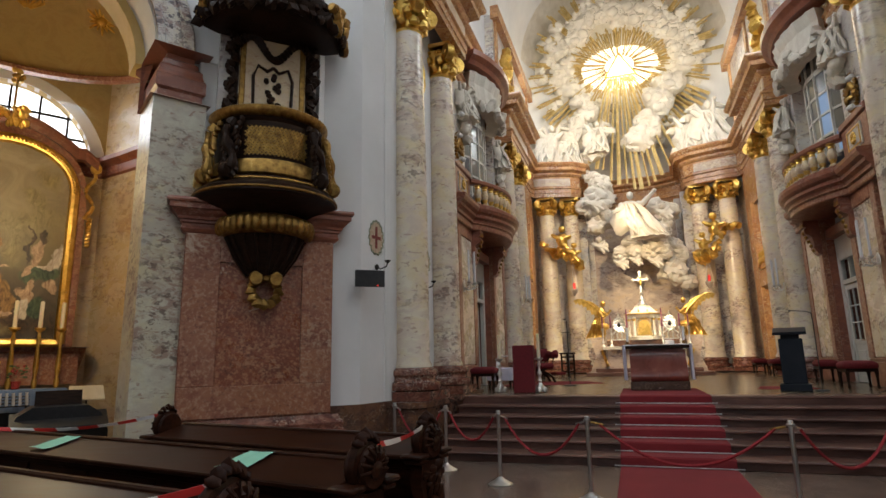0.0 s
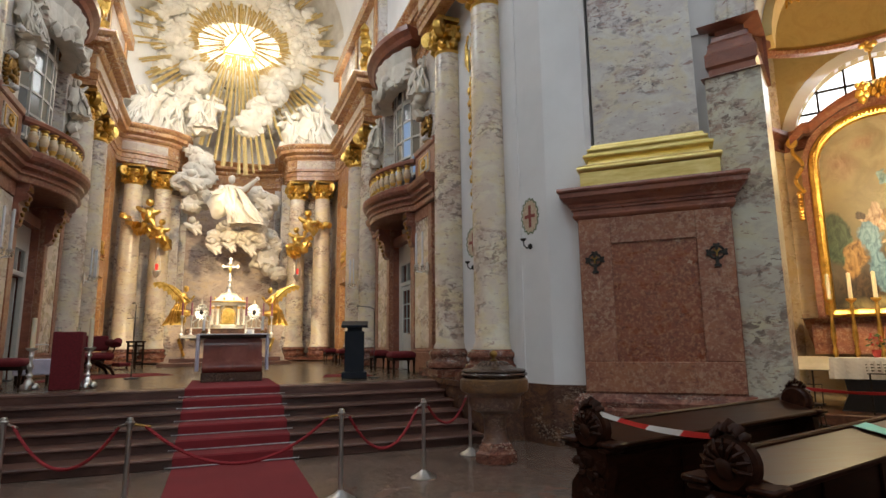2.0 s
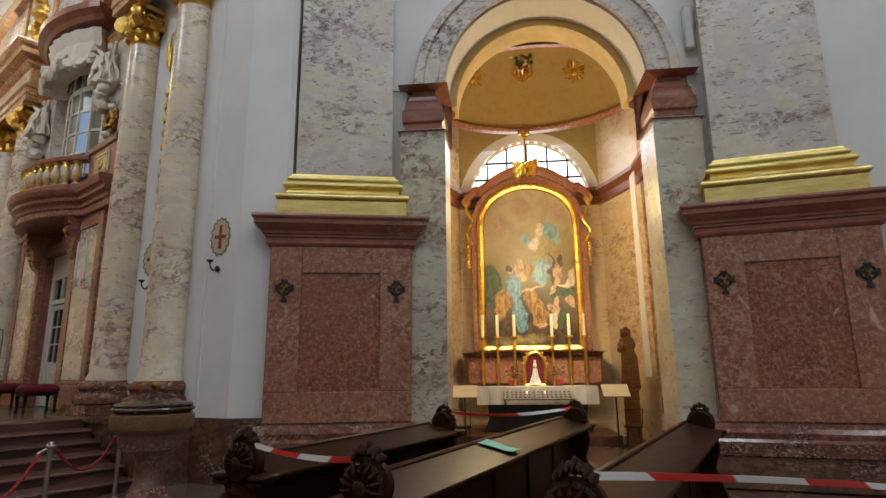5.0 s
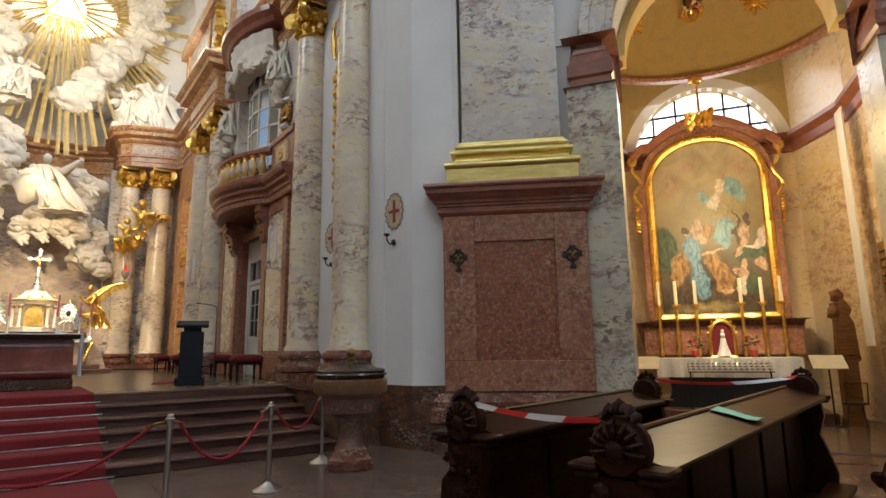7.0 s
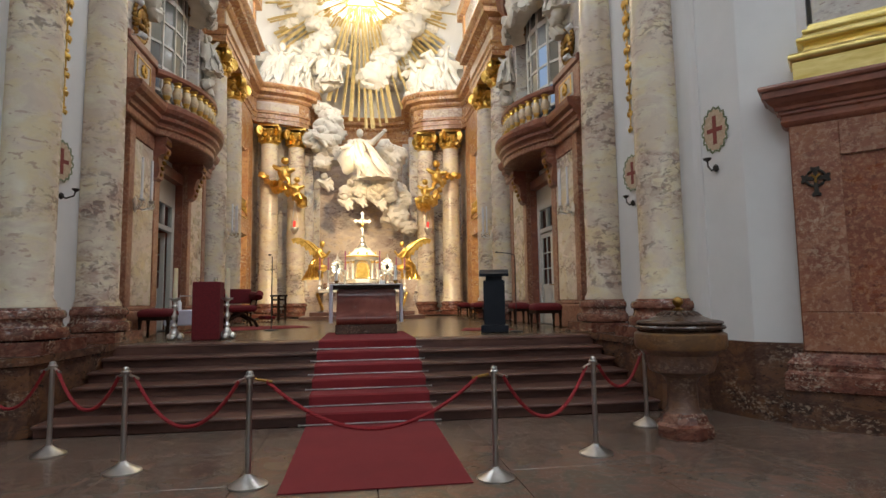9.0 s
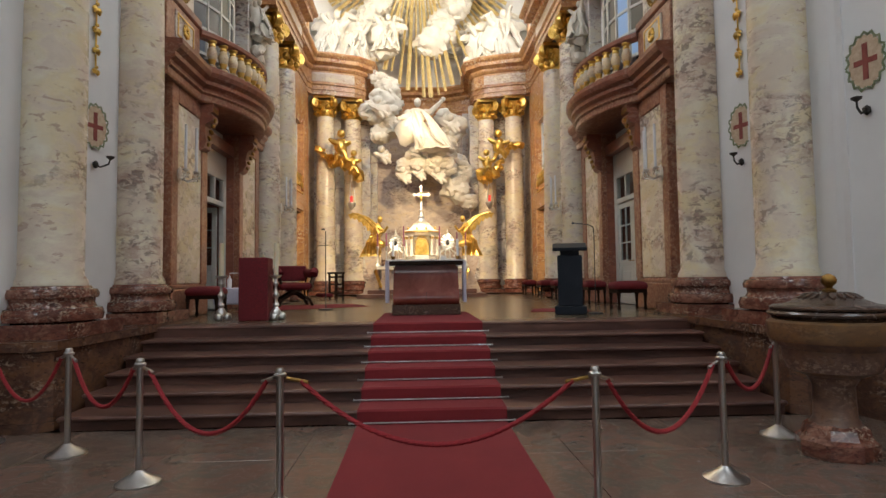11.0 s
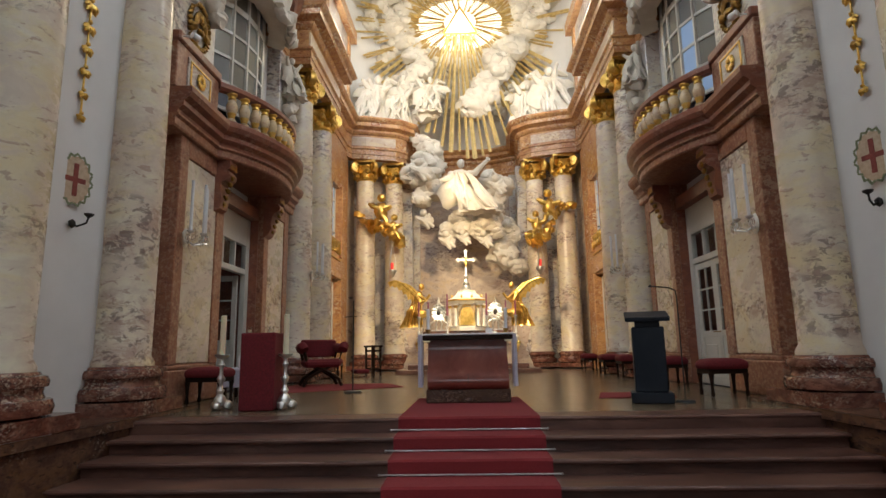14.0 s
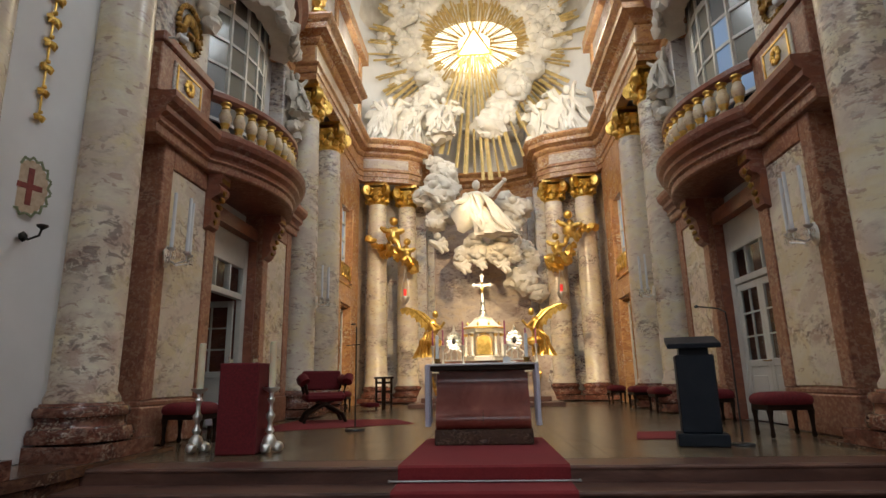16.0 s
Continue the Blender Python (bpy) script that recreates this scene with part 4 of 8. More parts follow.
def column(x, y, r, base=0.40, z0=0.94, top=9.25, mat="cream_marble"):
    ob = thing("column", "veined cream marble column with red base and gilded capital", "column", "chancel columns", "structure", pose(x, y, 0))
    R = base
    part("pedestal", sweep(mesh(), [(-R * 1.45, -R * 1.45), (-R * 1.45, R * 1.45), (R * 1.45, R * 1.45), (R * 1.45, -R * 1.45)], [(-0.3, z0), (0, z0), (0, z0 + 0.16), (-0.3, z0 + 0.16)], closed=True, side=-1), "base_marble", ob)
    z = z0 + 0.16
    part("base", lathe(mesh(), [(R * 1.1, z), (R * 1.42, z + 0.02), (R * 1.46, z + 0.09), (R * 1.40, z + 0.16), (R * 1.26, z + 0.17), (R * 1.20, z + 0.22), (R * 1.22, z + 0.27), (R * 1.30, z + 0.28), (R * 1.32, z + 0.33), (R * 1.26, z + 0.38), (R * 1.14, z + 0.39), (R * 1.1, z + 0.42)], 28), "base_marble", ob, "red mottled marble base", True)
    z += 0.42
    R = r
    h = 8.40 - z
    prof = [(R * 1.16, z), (R * 1.16, z + 0.05), (R * 1.03, z + 0.13)] + [(R * (1.03 - 0.0 * t if t < 0.33 else 1.03 - 0.15 * ((t - 0.33) / 0.67) ** 1.4), z + 0.12 + (h - 0.12) * t) for t in (0.2, 0.33, 0.5, 0.7, 0.85, 1.0)]
    part("shaft", lathe(mesh(), prof, 32), mat, ob, "", True)
    volute_capital(ob, r, 8.40, top)
    return ob


for sx in (-1, 1):
    for x, y in ((4.53, 11.0), (4.53, 13.1), (4.46, 20.3), (4.46, 22.5), (4.0, 27.9), (2.9, 28.4)):
        column(sx * x, y, 0.355 if y < 14 else 0.39)
ENT = [(-0.3, 9.25), (0.0, 9.25), (0.0, 9.42), (0.03, 9.44), (0.03, 9.62), (0.08, 9.66), (0.08, 9.70), (-0.02, 9.72), (-0.02, 10.25), (0.04, 10.28), (0.10, 10.36), (0.10, 10.44), (0.32, 10.52), (0.34, 10.66), (0.42, 10.72), (0.48, 10.80), (0.48, 10.86), (-0.3, 10.9)]
for sx in (-1, 1):
    path = mx(sx, [(4.9, 10.35), (4.0, 10.35), (4.0, 13.75), (4.6, 13.75), (4.6, 19.65), (4.02, 19.65), (4.02, 23.15), (4.6, 23.15), (4.6, 26.9), (4.45, 27.25), (3.9, 27.35), (2.75, 27.75), (2.35, 28.15), (2.3, 28.7), (2.5, 31.2)])
    bm = sweep(mesh(), path, ENT, side=-sx, cap=False)
    structure("entablature_" + ("east" if sx > 0 else "west"), bm, "orange_marble", "orange and red marble entablature over the columns", "entablature")
    bm = mesh()
    for q in (path[1:3], path[5:7], path[9:12]):
        sweep(bm, q, [(-0.05, 9.80), (-0.004, 9.80), (-0.004, 10.17), (-0.05, 10.17)], side=-sx)
    structure("frieze_" + ("east" if sx > 0 else "west"), bm, "frieze_marble", "pale marble frieze panels in the entablature", "frieze")
bm = sweep(mesh(), [(-2.5, 31.0), (-1.3, 31.6), (1.3, 31.6), (2.5, 31.0)], ENT, side=1, cap=False)
structure("entablature_apse", bm, "orange_marble", "orange marble entablature across the apse", "entablature")


# ---- plain draped figures ----
def robe(bm, c, r0, r1, h, lean=(0, 0), folds=9, sub=14):
    """Falling drapery with folds."""
    rows = []
    ph = random.uniform(0, 6)
    for i in range(sub + 1):
        f = i / sub
        r = r0 + (r1 - r0) * f ** 1.4
        row = []
        for k in range(36):
            t = 6.28319 * k / 36
            w = 1 + (0.05 + 0.14 * f) * math.sin(folds * t + ph + 1.8 * f) + 0.06 * math.sin(3 * t - ph)
            row.append(bm.verts.new((c[0] + lean[0] * f + r * w * math.cos(t), c[1] + lean[1] * f + r * 0.72 * w * math.sin(t), c[2] - h * f)))
        rows.append(row)
    for i in range(sub):
        for k in range(36):
            bm.faces.new((rows[i][k], rows[i][(k + 1) % 36], rows[i + 1][(k + 1) % 36], rows[i + 1][k]))
    bm.faces.new(rows[0])
    bm.faces.new(rows[-1])
    return bm


def figure(bm, at, h, arms=((-0.6, -0.3, 0.2), (0.7, -0.2, 0.6)), lean=(0.2, -0.1), wings=0.0):
    """A draped figure of a plain kind: robe, trunk, head, arms, perhaps wings."""
    x, y, z = at
    robe(bm, (x, y, z + 0.55 * h), 0.14 * h, 0.30 * h, 0.55 * h, (lean[0] * h * 0.5, lean[1] * h * 0.5))
    blob(bm, (x, y, z + 0.62 * h), (0.15 * h, 0.12 * h, 0.17 * h), 2, 0.25, 1.5)
    blob(bm, (x, y, z + 0.72 * h), (0.18 * h, 0.11 * h, 0.09 * h), 2, 0.25, 1.8)
    blob(bm, (x + 0.02 * h, y - 0.04 * h, z + 0.90 * h), (0.065 * h, 0.075 * h, 0.085 * h), 2, 0.12, 2)
    for s, a in zip((-1, 1), arms):
        p = [Vector((x + s * 0.15 * h, y, z + 0.73 * h)), Vector((x + a[0] * 0.26 * h, y + a[1] * 0.2 * h, z + (0.66 + a[2] * 0.1) * h)), Vector((x + a[0] * 0.5 * h, y + a[1] * 0.4 * h, z + (0.68 + a[2] * 0.42) * h))]
        tube(bm, p, 0.055 * h, 8, False, (1.25, 1.1, 0.55))
        blob(bm, tuple(p[-1]), 0.045 * h, 1, 0.3)
    blob(bm, (x - 0.16 * h, y - 0.06 * h, z + 0.42 * h), (0.2 * h, 0.13 * h, 0.26 * h), 2, 0.6, 2.2)
    for k in range(11):                           # loose folds thrown over the robe
        a0 = random.uniform(3.3, 6.1)
        a1 = a0 + random.uniform(-0.9, 0.9)
        p = []
        for i in range(7):
            f = i / 6
            r = (0.15 + 0.17 * f) * h
            t = a0 + (a1 - a0) * f + 0.25 * math.sin(5 * f + k)
            p.append((x + lean[0] * h * 0.5 * f + r * math.cos(t), y + lean[1] * h * 0.5 * f + r * 0.78 * math.sin(t), z + (0.74 - 0.70 * f) * h))
        tube(bm, p, 0.034 * h, 6, False, (0.4, 0.9, 1.1, 0.9, 1.15, 1.0, 0.5))
    if wings:
        for s in (-1, 1):
            pts = [Vector((x + s * 0.08 * h, y + 0.1 * h, z + 0.75 * h)), Vector((x + s * 0.3 * h * wings, y + 0.16 * h, z + 0.98 * h)), Vector((x + s * 0.62 * h * wings, y + 0.12 * h, z + 0.88 * h))]
            tube(bm, pts, 0.06 * h, 6, False, (1.0, 1.2, 0.5))
            for k in range(7):
                q = pts[0].lerp(pts[1], k / 3) if k < 3 else pts[1].lerp(pts[2], (k - 3) / 3)
                blob(bm, (q.x + s * 0.03 * h, q.y, q.z - (0.14 + 0.03 * (3 - abs(k - 3))) * h), (0.06 * h, 0.025 * h, (0.17 if k < 5 else 0.12) * h), 1, 0.15, 1.6, Matrix.Rotation(-s * (0.25 + 0.09 * k), 3, "Y"))
    return bm


# ---- chancel bays: panels, doors, balconies ----
def xs(sx, a, b):
    return (min(sx * a, sx * b), max(sx * a, sx * b))


def shell(bm, c, r, m=None):
    """A gilded scallop with scrolls."""
    for k in range(7):
        t = radians(20 + 140 * k / 6)
        p = Vector((0, r * 0.6 * math.cos(t), r * 0.6 * math.sin(t)))
        blob(bm, (c[0], c[1] + p.y, c[2] + p.z), (r * 0.16, r * 0.2, r * 0.42), 1, 0.1, 2.0)
    for s in (-1, 1):
        blob(bm, (c[0], c[1] + s * r * 0.75, c[2] - r * 0.25), (r * 0.2, r * 0.3, r * 0.3), 1, 0.3)
    blob(bm, (c[0], c[1], c[2] - r * 0.3), (r * 0.22, r * 0.4, r * 0.25), 1, 0.3)
    return bm


def bow(x_out, bulge, n=16, y0=15.2, y1=18.8, ends=(13.72, 19.68)):
    pts = [(x_out, ends[0])] if ends else []
    for k in range(n + 1):
        t = k / n
        pts.append((x_out - bulge * math.sin(math.pi * t) ** 0.8, y0 + (y1 - y0) * t))
    return pts + ([(x_out, ends[1])] if ends else [])


def door_leaf(w, h, glazed=True):
    """A white panelled door leaf in its own frame: x across, z up, facing -y."""
    ob = thing("door", "white painted panelled door with glazed upper lights", "door")
    bm = mesh()
    for q in ((0, 0.11, 0, h), (w - 0.11, w, 0, h), (0.11, w - 0.11, 0, 0.16), (0.11, w - 0.11, h - 0.12, h), (0.11, w - 0.11, h * 0.38, h * 0.38 + 0.12)):
        box(bm, q[0], q[1], -0.025, 0.025, q[2], q[3], None, 0.006)
    box(bm, 0.10, w - 0.10, -0.008, 0.012, 0.14, h * 0.40)
    part("leaf", bm, "white_door", ob)
    part("raised_panel", box(mesh(), 0.18, w - 0.18, -0.022, 0.0, 0.28, h * 0.32, None, 0.01), "white_door", ob)
    z0, z1 = h * 0.38 + 0.12, h - 0.12
    part("pane", box(mesh(), 0.10, w - 0.10, 0.0, 0.006, z0, z1), "pane", ob)
    part("glazing_bar", box(mesh(), w / 2 - 0.014, w / 2 + 0.014, -0.02, 0.02, z0, z1), "white_door", ob)
    for k in (1, 2):
        z = z0 + (z1 - z0) * k / 3
        part("glazing_bar", box(mesh(), 0.1, w - 0.1, -0.019, 0.019, z - 0.014, z + 0.014), "white_door", ob)
    part("handle", tube(mesh(), [(w - 0.06, -0.02, h * 0.42), (w - 0.06, -0.07, h * 0.42), (w - 0.14, -0.075, h * 0.42)], 0.011), "old_gold", ob, "brass lever handle")
    return ob


def baluster(x, y, z0, h):
    bm = lathe(mesh(), [(0.085, 0), (0.085, 0.05), (0.05, 0.07), (0.05, 0.11), (0.10, 0.24), (0.105, 0.32), (0.06, 0.44), (0.045, 0.50), (0.085, 0.54), (0.085, h)], 12, (0, 0, 0))
    return bm


for sx in (-1, 1):
    side = "east" if sx > 0 else "west"
    inw = -sx
    # red framework and veined panels beside the door
    for y0, y1 in ((14.12, 15.80), (17.90, 19.55)):
        bm = mesh()
        x0, x1 = xs(sx, 4.48, 4.87)
        box(bm, x0, x1, y0 + 0.006, y1 - 0.006, 0.9, 5.3)
        x0, x1 = xs(sx, 4.42, 4.60)
        box(bm, x0, x1, y0 - 0.03, y1 + 0.02, 0.9, 1.42, None, 0.02)
        x0, x1 = xs(sx, 4.45, 4.60)
        box(bm, x0, x1, y0 - 0.02, y1 + 0.015, 1.42, 1.5, None, 0.02)
        x0, x1 = xs(sx, 4.44, 4.55)
        for a_, b_ in ((y0, y0 + 0.26), (y1 - 0.30, y1)):
            box(bm, x0, x1, a_, b_, 1.5, 5.1, None, 0.012)
        box(bm, x0, x1, y0 + 0.26, y1 - 0.30, 4.80, 5.1, None, 0.012)
        structure("wall_bay_" + side + ("_near" if y0 < 16 else "_far"), bm, "red_marble", "red marble framework of the chancel bay", "wall")
    for y0, y1 in ((14.385, 15.495), (18.165, 19.245)):
        x0, x1 = xs(sx, 4.462, 4.5)
        tagged(part("wall_panel", box(mesh(), x0, x1, y0, y1, 1.52, 4.79, None, 0.01), "cream_marble"), "veined cream marble panel set in red marble", "panel", "bay panels", "structure")
    # jambs and head of the doorway
    bm = mesh()
    for y0, y1 in ((15.58, 15.815), (17.885, 18.12)):
        x0, x1 = xs(sx, 4.58, 5.55)
        box(bm, x0, x1, y0, y1, 0.9, 4.6)
    x0, x1 = xs(sx, 4.58, 5.55)
    box(bm, x0, x1, 15.58, 18.12, 4.55, 4.8)
    structure("jamb_bay_" + side, bm, "moulding_marble", "dark red marble door surround", "trim")
    # white door frame with transom light
    fr = thing("door_frame", "white wooden door frame with a two-light transom", "door frame", "", "structure")
    X0 = 4.76
    x0, x1 = xs(sx, X0, X0 + 0.12)
    bm = mesh()
    for q in ((15.80, 15.98, 0.9, 4.55), (17.72, 17.90, 0.9, 4.55), (15.98, 17.72, 3.32, 3.44), (15.98, 17.72, 3.95, 4.55)):
        box(bm, x0, x1, q[0], q[1], q[2], q[3], None, 0.012)
    for yy in (16.56, 17.14):
        box(bm, x0, x1, yy - 0.02, yy + 0.02, 3.44, 3.95)
    part("wooden_frame", bm, "white_door", fr)
    x0, x1 = xs(sx, X0 + 0.05, X0 + 0.056)
    part("pane", box(mesh(), x0, x1, 15.98, 17.72, 3.44, 3.95), "pane", fr)
    # two leaves; the one on the west side stands open
    for k in range(2):
        d = door_leaf(0.87, 2.40)
        y = 15.98 if k == 0 else 17.72
        if sx > 0:
            d.matrix_world = Matrix.Translation((X0 + 0.06, y, 0.905)) @ Matrix.Rotation(radians(-90 if k else 90), 4, "Z") @ Matrix.Diagonal((1, -1 if k == 0 else 1, 1, 1))
        else:
            if k == 0:
                d.matrix_world = Matrix.Translation((-X0 - 0.15, y + 0.03, 0.905)) @ Matrix.Rotation(radians(178), 4, "Z")
                d["label"] = "white panelled door leaf standing open into the dark sacristy"
            else:
                d.matrix_world = Matrix.Translation((-X0 - 0.15, y - 0.03, 0.905)) @ Matrix.Rotation(radians(180), 4, "Z")
                d["label"] = "white panelled door leaf standing open into the dark sacristy"
    # balcony
    bal = thing("balcony", "bowed red marble balcony with stone and gold balusters", "balcony", "", "structure")
    P = mx(sx, bow(4.36, 0.66))
    part("soffit", sweep(mesh(), P, [(-0.5, 5.10), (-0.02, 5.10), (0.0, 5.13), (0.0, 5.24), (0.05, 5.27), (0.05, 5.30), (-0.5, 5.30)], side=inw * 1), "red_marble", bal)
    part("cornice", sweep(mesh(), P, [(-0.5, 5.30), (0.02, 5.30), (0.04, 5.36), (0.12, 5.42), (0.12, 5.50), (0.20, 5.56), (0.24, 5.64), (0.24, 5.72), (-0.5, 5.75)], side=inw), "moulding_marble", bal, "dark red moulded cornice")
    core = mx(sx, bow(4.36, 0.66, ends=None) + [(4.9, 18.8), (4.9, 15.2)])
    bm = mesh()
    for z in (5.11, 5.745):
        bm.faces.new([bm.verts.new((x, y, z)) for x, y in core])
    part("floor_slab", bm, "moulding_marble", bal)
    for y0, y1 in ((13.74, 15.22), (18.78, 19.66)):
        x0, x1 = xs(sx, 4.40, 4.86)
        part("parapet_block", box(mesh(), x0, x1, y0, y1, 5.75, 6.52, None, 0.015), "red_marble", bal)
        yc = (y0 + y1) / 2
        x0, x1 = xs(sx, 4.375, 4.41)
        part("grey_panel", box(mesh(), x0, x1, yc - 0.42, yc + 0.42, 5.90, 6.40, None, 0.01), "grey_marble", bal)
        bm = mesh()
        for q in ((-0.36, -0.32, 5.94, 6.36), (0.32, 0.36, 5.94, 6.36), (-0.36, 0.36, 5.94, 5.97), (-0.36, 0.36, 6.33, 6.36)):
            x0, x1 = xs(sx, 4.362, 4.38)
            box(bm, x0, x1, yc + q[0], yc + q[1], q[2], q[3])
        for k in range(8):
            t = k * 0.785
            blob(bm, (sx * 4.36, yc + 0.09 * math.cos(t), 6.15 + 0.09 * math.sin(t)), (0.03, 0.06, 0.06), 1, 0.2)
        part("gilded_rosette", bm, "gold", bal, "gilded rosette in a gilded frame")
        # wall panel with gilded shell above
        x0, x1 = xs(sx, 4.52, 4.87)
        part("upper_panel", box(mesh(), x0, x1, y0, y1, 6.52, 9.25, None, 0.02), "grey_marble", bal)
        x0, x1 = xs(sx, 4.36, 4.87)
        part("ledge", box(mesh(), x0, x1, y0 - 0.02, y1 + 0.02, 6.52, 6.70, None, 0.03), "moulding_marble", bal)
        bm = shell(mesh(), (sx * 4.46, yc + 0.05, 7.18), 0.30)
        for k in range(26):
            t = k / 26 * 6.283
            blob(bm, (sx * 4.48, yc + 0.05 + 0.33 * math.cos(t), 7.20 + 0.40 * math.sin(t)), (0.05, 0.055, 0.055), 1, 0.3, 2.0)
        part("gilded_shell", bm, "old_gold", bal, "gilded shell in a beaded ring", True)
    R = mx(sx, bow(4.40, 0.68, ends=None))
    part("hand_rail", sweep(mesh(), R, [(-0.10, 6.38), (0.03, 6.38), (0.08, 6.42), (0.08, 6.50), (0.03, 6.54), (-0.10, 6.54), (-0.10, 6.38)], side=inw), "moulding_marble", bal)
    part("bottom_rail", sweep(mesh(), R, [(-0.12, 5.75), (0.06, 5.75), (0.06, 5.84), (-0.12, 5.84), (-0.12, 5.75)], side=inw), "moulding_marble", bal)
    pb = bow(4.44, 0.68, 44, ends=None)
    bal_me = band_me = None
    for k in range(3, 43, 3):
        x, y = pb[k]
        if bal_me is None:
            o = part("baluster", baluster(0, 0, 0, 0.56), "chapel_marble", bal, "", True)
            bal_me = o.data
        else:
            o = new("baluster", bal_me)
            o.parent = bal
        o.location = (sx * x, y, 5.835)
        if band_me is None:
            g = part("gilded_band", lathe(lathe(mesh(), [(0.054, 0.075), (0.062, 0.09), (0.062, 0.115), (0.085, 0.17), (0.06, 0.18)], 12), [(0.055, 0.43), (0.075, 0.45), (0.060, 0.50), (0.094, 0.535), (0.094, 0.555), (0.05, 0.56)], 12), "gold", o, "gilded bands", True)
            band_me = g.data
        else:
            g = new("gilded_band", band_me)
            g.parent = o
    # brackets under the balcony
    for yb in (15.55, 18.02):
        br = thing("bracket", "red and gilded scrolled bracket under the balcony", "bracket", "balcony brackets", "structure")
        bm = mesh()
        w = 0.26 if yb < 16 else 0.36
        pr = [(0.0, 5.1), (-w, 5.1), (-w, 4.94)] + [(-w + 0.11 - 0.11 * math.cos(radians(t)), 4.83 + 0.11 * math.sin(radians(t))) for t in range(60, -91, -30)] + [(-w + 0.16, 4.66), (-w * 0.45, 4.48), (-w * 0.5, 4.36), (-0.10, 4.22), (0.0, 4.16)]
        prism(bm, [(p[0], p[1]) for p in pr], -0.16, 0.16)
        bmesh.ops.transform(bm, matrix=Matrix.Translation((sx * 4.46, yb, 0)) @ Matrix.Diagonal((sx, 1, 1, 1)), verts=bm.verts)
        part("scroll", bm, "moulding_marble", br)
        bm = mesh()
        for k in range(5):
            blob(bm, (sx * (4.46 - w * (0.95 - 0.13 * k)), yb, 4.80 - 0.12 * k), (0.045, 0.09, 0.06), 1, 0.3)
        box(bm, *xs(sx, 4.45 - w, 4.50 - w), yb - 0.14, yb + 0.14, 4.95, 5.03)
        part("gilding", bm, "old_gold", br, "", True)
    # bowed balcony window
    win = thing("window_3" if sx > 0 else "window_4", "tall bowed white balcony window with small panes", "window", "", "structure")
    W = bow(4.86, 0.42, 6, 15.75, 18.25, None)
    for i in range(6):
        p, q = W[i], W[i + 1]
        for z0, z1 in ((6.4, 6.95), (6.95, 7.5), (7.5, 8.05), (8.05, 8.65), (8.7, 9.2), (9.2, 10.1)):
            bm = mesh()
            vs = [(sx * (p[0] + o), p[1], z0) for o in (0.0, 0.008)] + [(sx * (q[0] + o), q[1], z0) for o in (0.008, 0.0)]
            lo = [bm.verts.new(v) for v in vs]
            hi = [bm.verts.new((v[0], v[1], z1)) for v in vs]
            for k in range(4):
                bm.faces.new((lo[k], lo[(k + 1) % 4], hi[(k + 1) % 4], hi[k]))
            part("pane", bm, "dusk_pane" if random.random() < 0.14 else "leaded_pane", win)
    for i in range(7):
        p = W[i]
        part("mullion", box(mesh(), sx * p[0] - 0.035, sx * p[0] + 0.035, p[1] - 0.035, p[1] + 0.035, 6.3, 10.15), "white_door", win)
    for z in (6.4, 6.95, 7.5, 8.05, 8.62, 9.2):
        bm = sweep(mesh(), mx(sx, W), [(-0.03, z - 0.03), (0.03, z - 0.03), (0.03, z + (0.10 if z == 8.62 else 0.03)), (-0.03, z + (0.10 if z == 8.62 else 0.03)), (-0.03, z - 0.03)], side=inw)
        part("glazing_bar", bm, "white_door", win)
    # stucco hood with draped figures over the window
    hd = thing("stucco_group", "white stucco hood with garlands and seated figures over the balcony window", "relief")
    H = mx(sx, bow(4.42, 0.48, 10, 15.5, 18.5, None))
    folds = [(x - sx * 0.025 * math.sin(k * 1.9), y) for k, (x, y) in enumerate(mx(sx, bow(4.42, 0.48, 22, 15.5, 18.5, None)))]
    part("hood", sweep(mesh(), folds, [(-0.4, 9.0), (0.02, 9.0), (0.06, 9.1), (0.0, 9.6), (0.1, 9.9), (-0.4, 10.0)], side=inw), "stucco", hd)
    bm = mesh()
    for k in range(26):
        t = k / 25
        x, y = H[min(9, int(t * 10))]
        blob(bm, (x - sx * 0.08, 15.5 + 3 * t, 9.2 - 0.35 * abs(math.sin(t * 9.4)) + 0.1), (0.14, 0.15, 0.16), 1, 0.4, 2.2)
    tagged(part("garland", bm, "stucco", hd, "", True), kind="stuff")
    for y in (14.75, 19.2):
        bm = figure(mesh(), (0, 0, 0), 1.15, ((-0.5, -0.3, 0.4), (0.5, -0.3, 0.5)), (0.1, -0.25), 0.5)
        bmesh.ops.transform(bm, matrix=Matrix.Translation((sx * 4.42, y, 8.05)) @ Matrix.Rotation(radians(-70 * sx), 4, "Z"), verts=bm.verts)
        part("seated_angel", bm, "stucco", hd, "", True)
        bm = mesh()
        for k in range(6):
            blob(bm, (sx * (4.30 + 0.1 * random.random()), y + random.uniform(-0.22, 0.22), 7.55 + 0.11 * k), (0.16, 0.16, 0.15), 2, 0.45, 2.0)
        tagged(part("stucco_scroll", bm, "stucco", hd, "", True), kind="stuff")
    bm = sweep(mesh(), mx(sx, bow(4.36, 0.5, ends=None)), [(-0.4, 10.0), (0.05, 10.0), (0.12, 10.1), (0.26, 10.2), (0.28, 10.34), (-0.4, 10.4)], side=inw)
    structure("cornice_hood_" + side, bm, "moulding_marble", "bowed red cornice over the balcony window", "moulding")

    # second bay: orange marble with a white door, gilded grille and window
    bm = mesh()
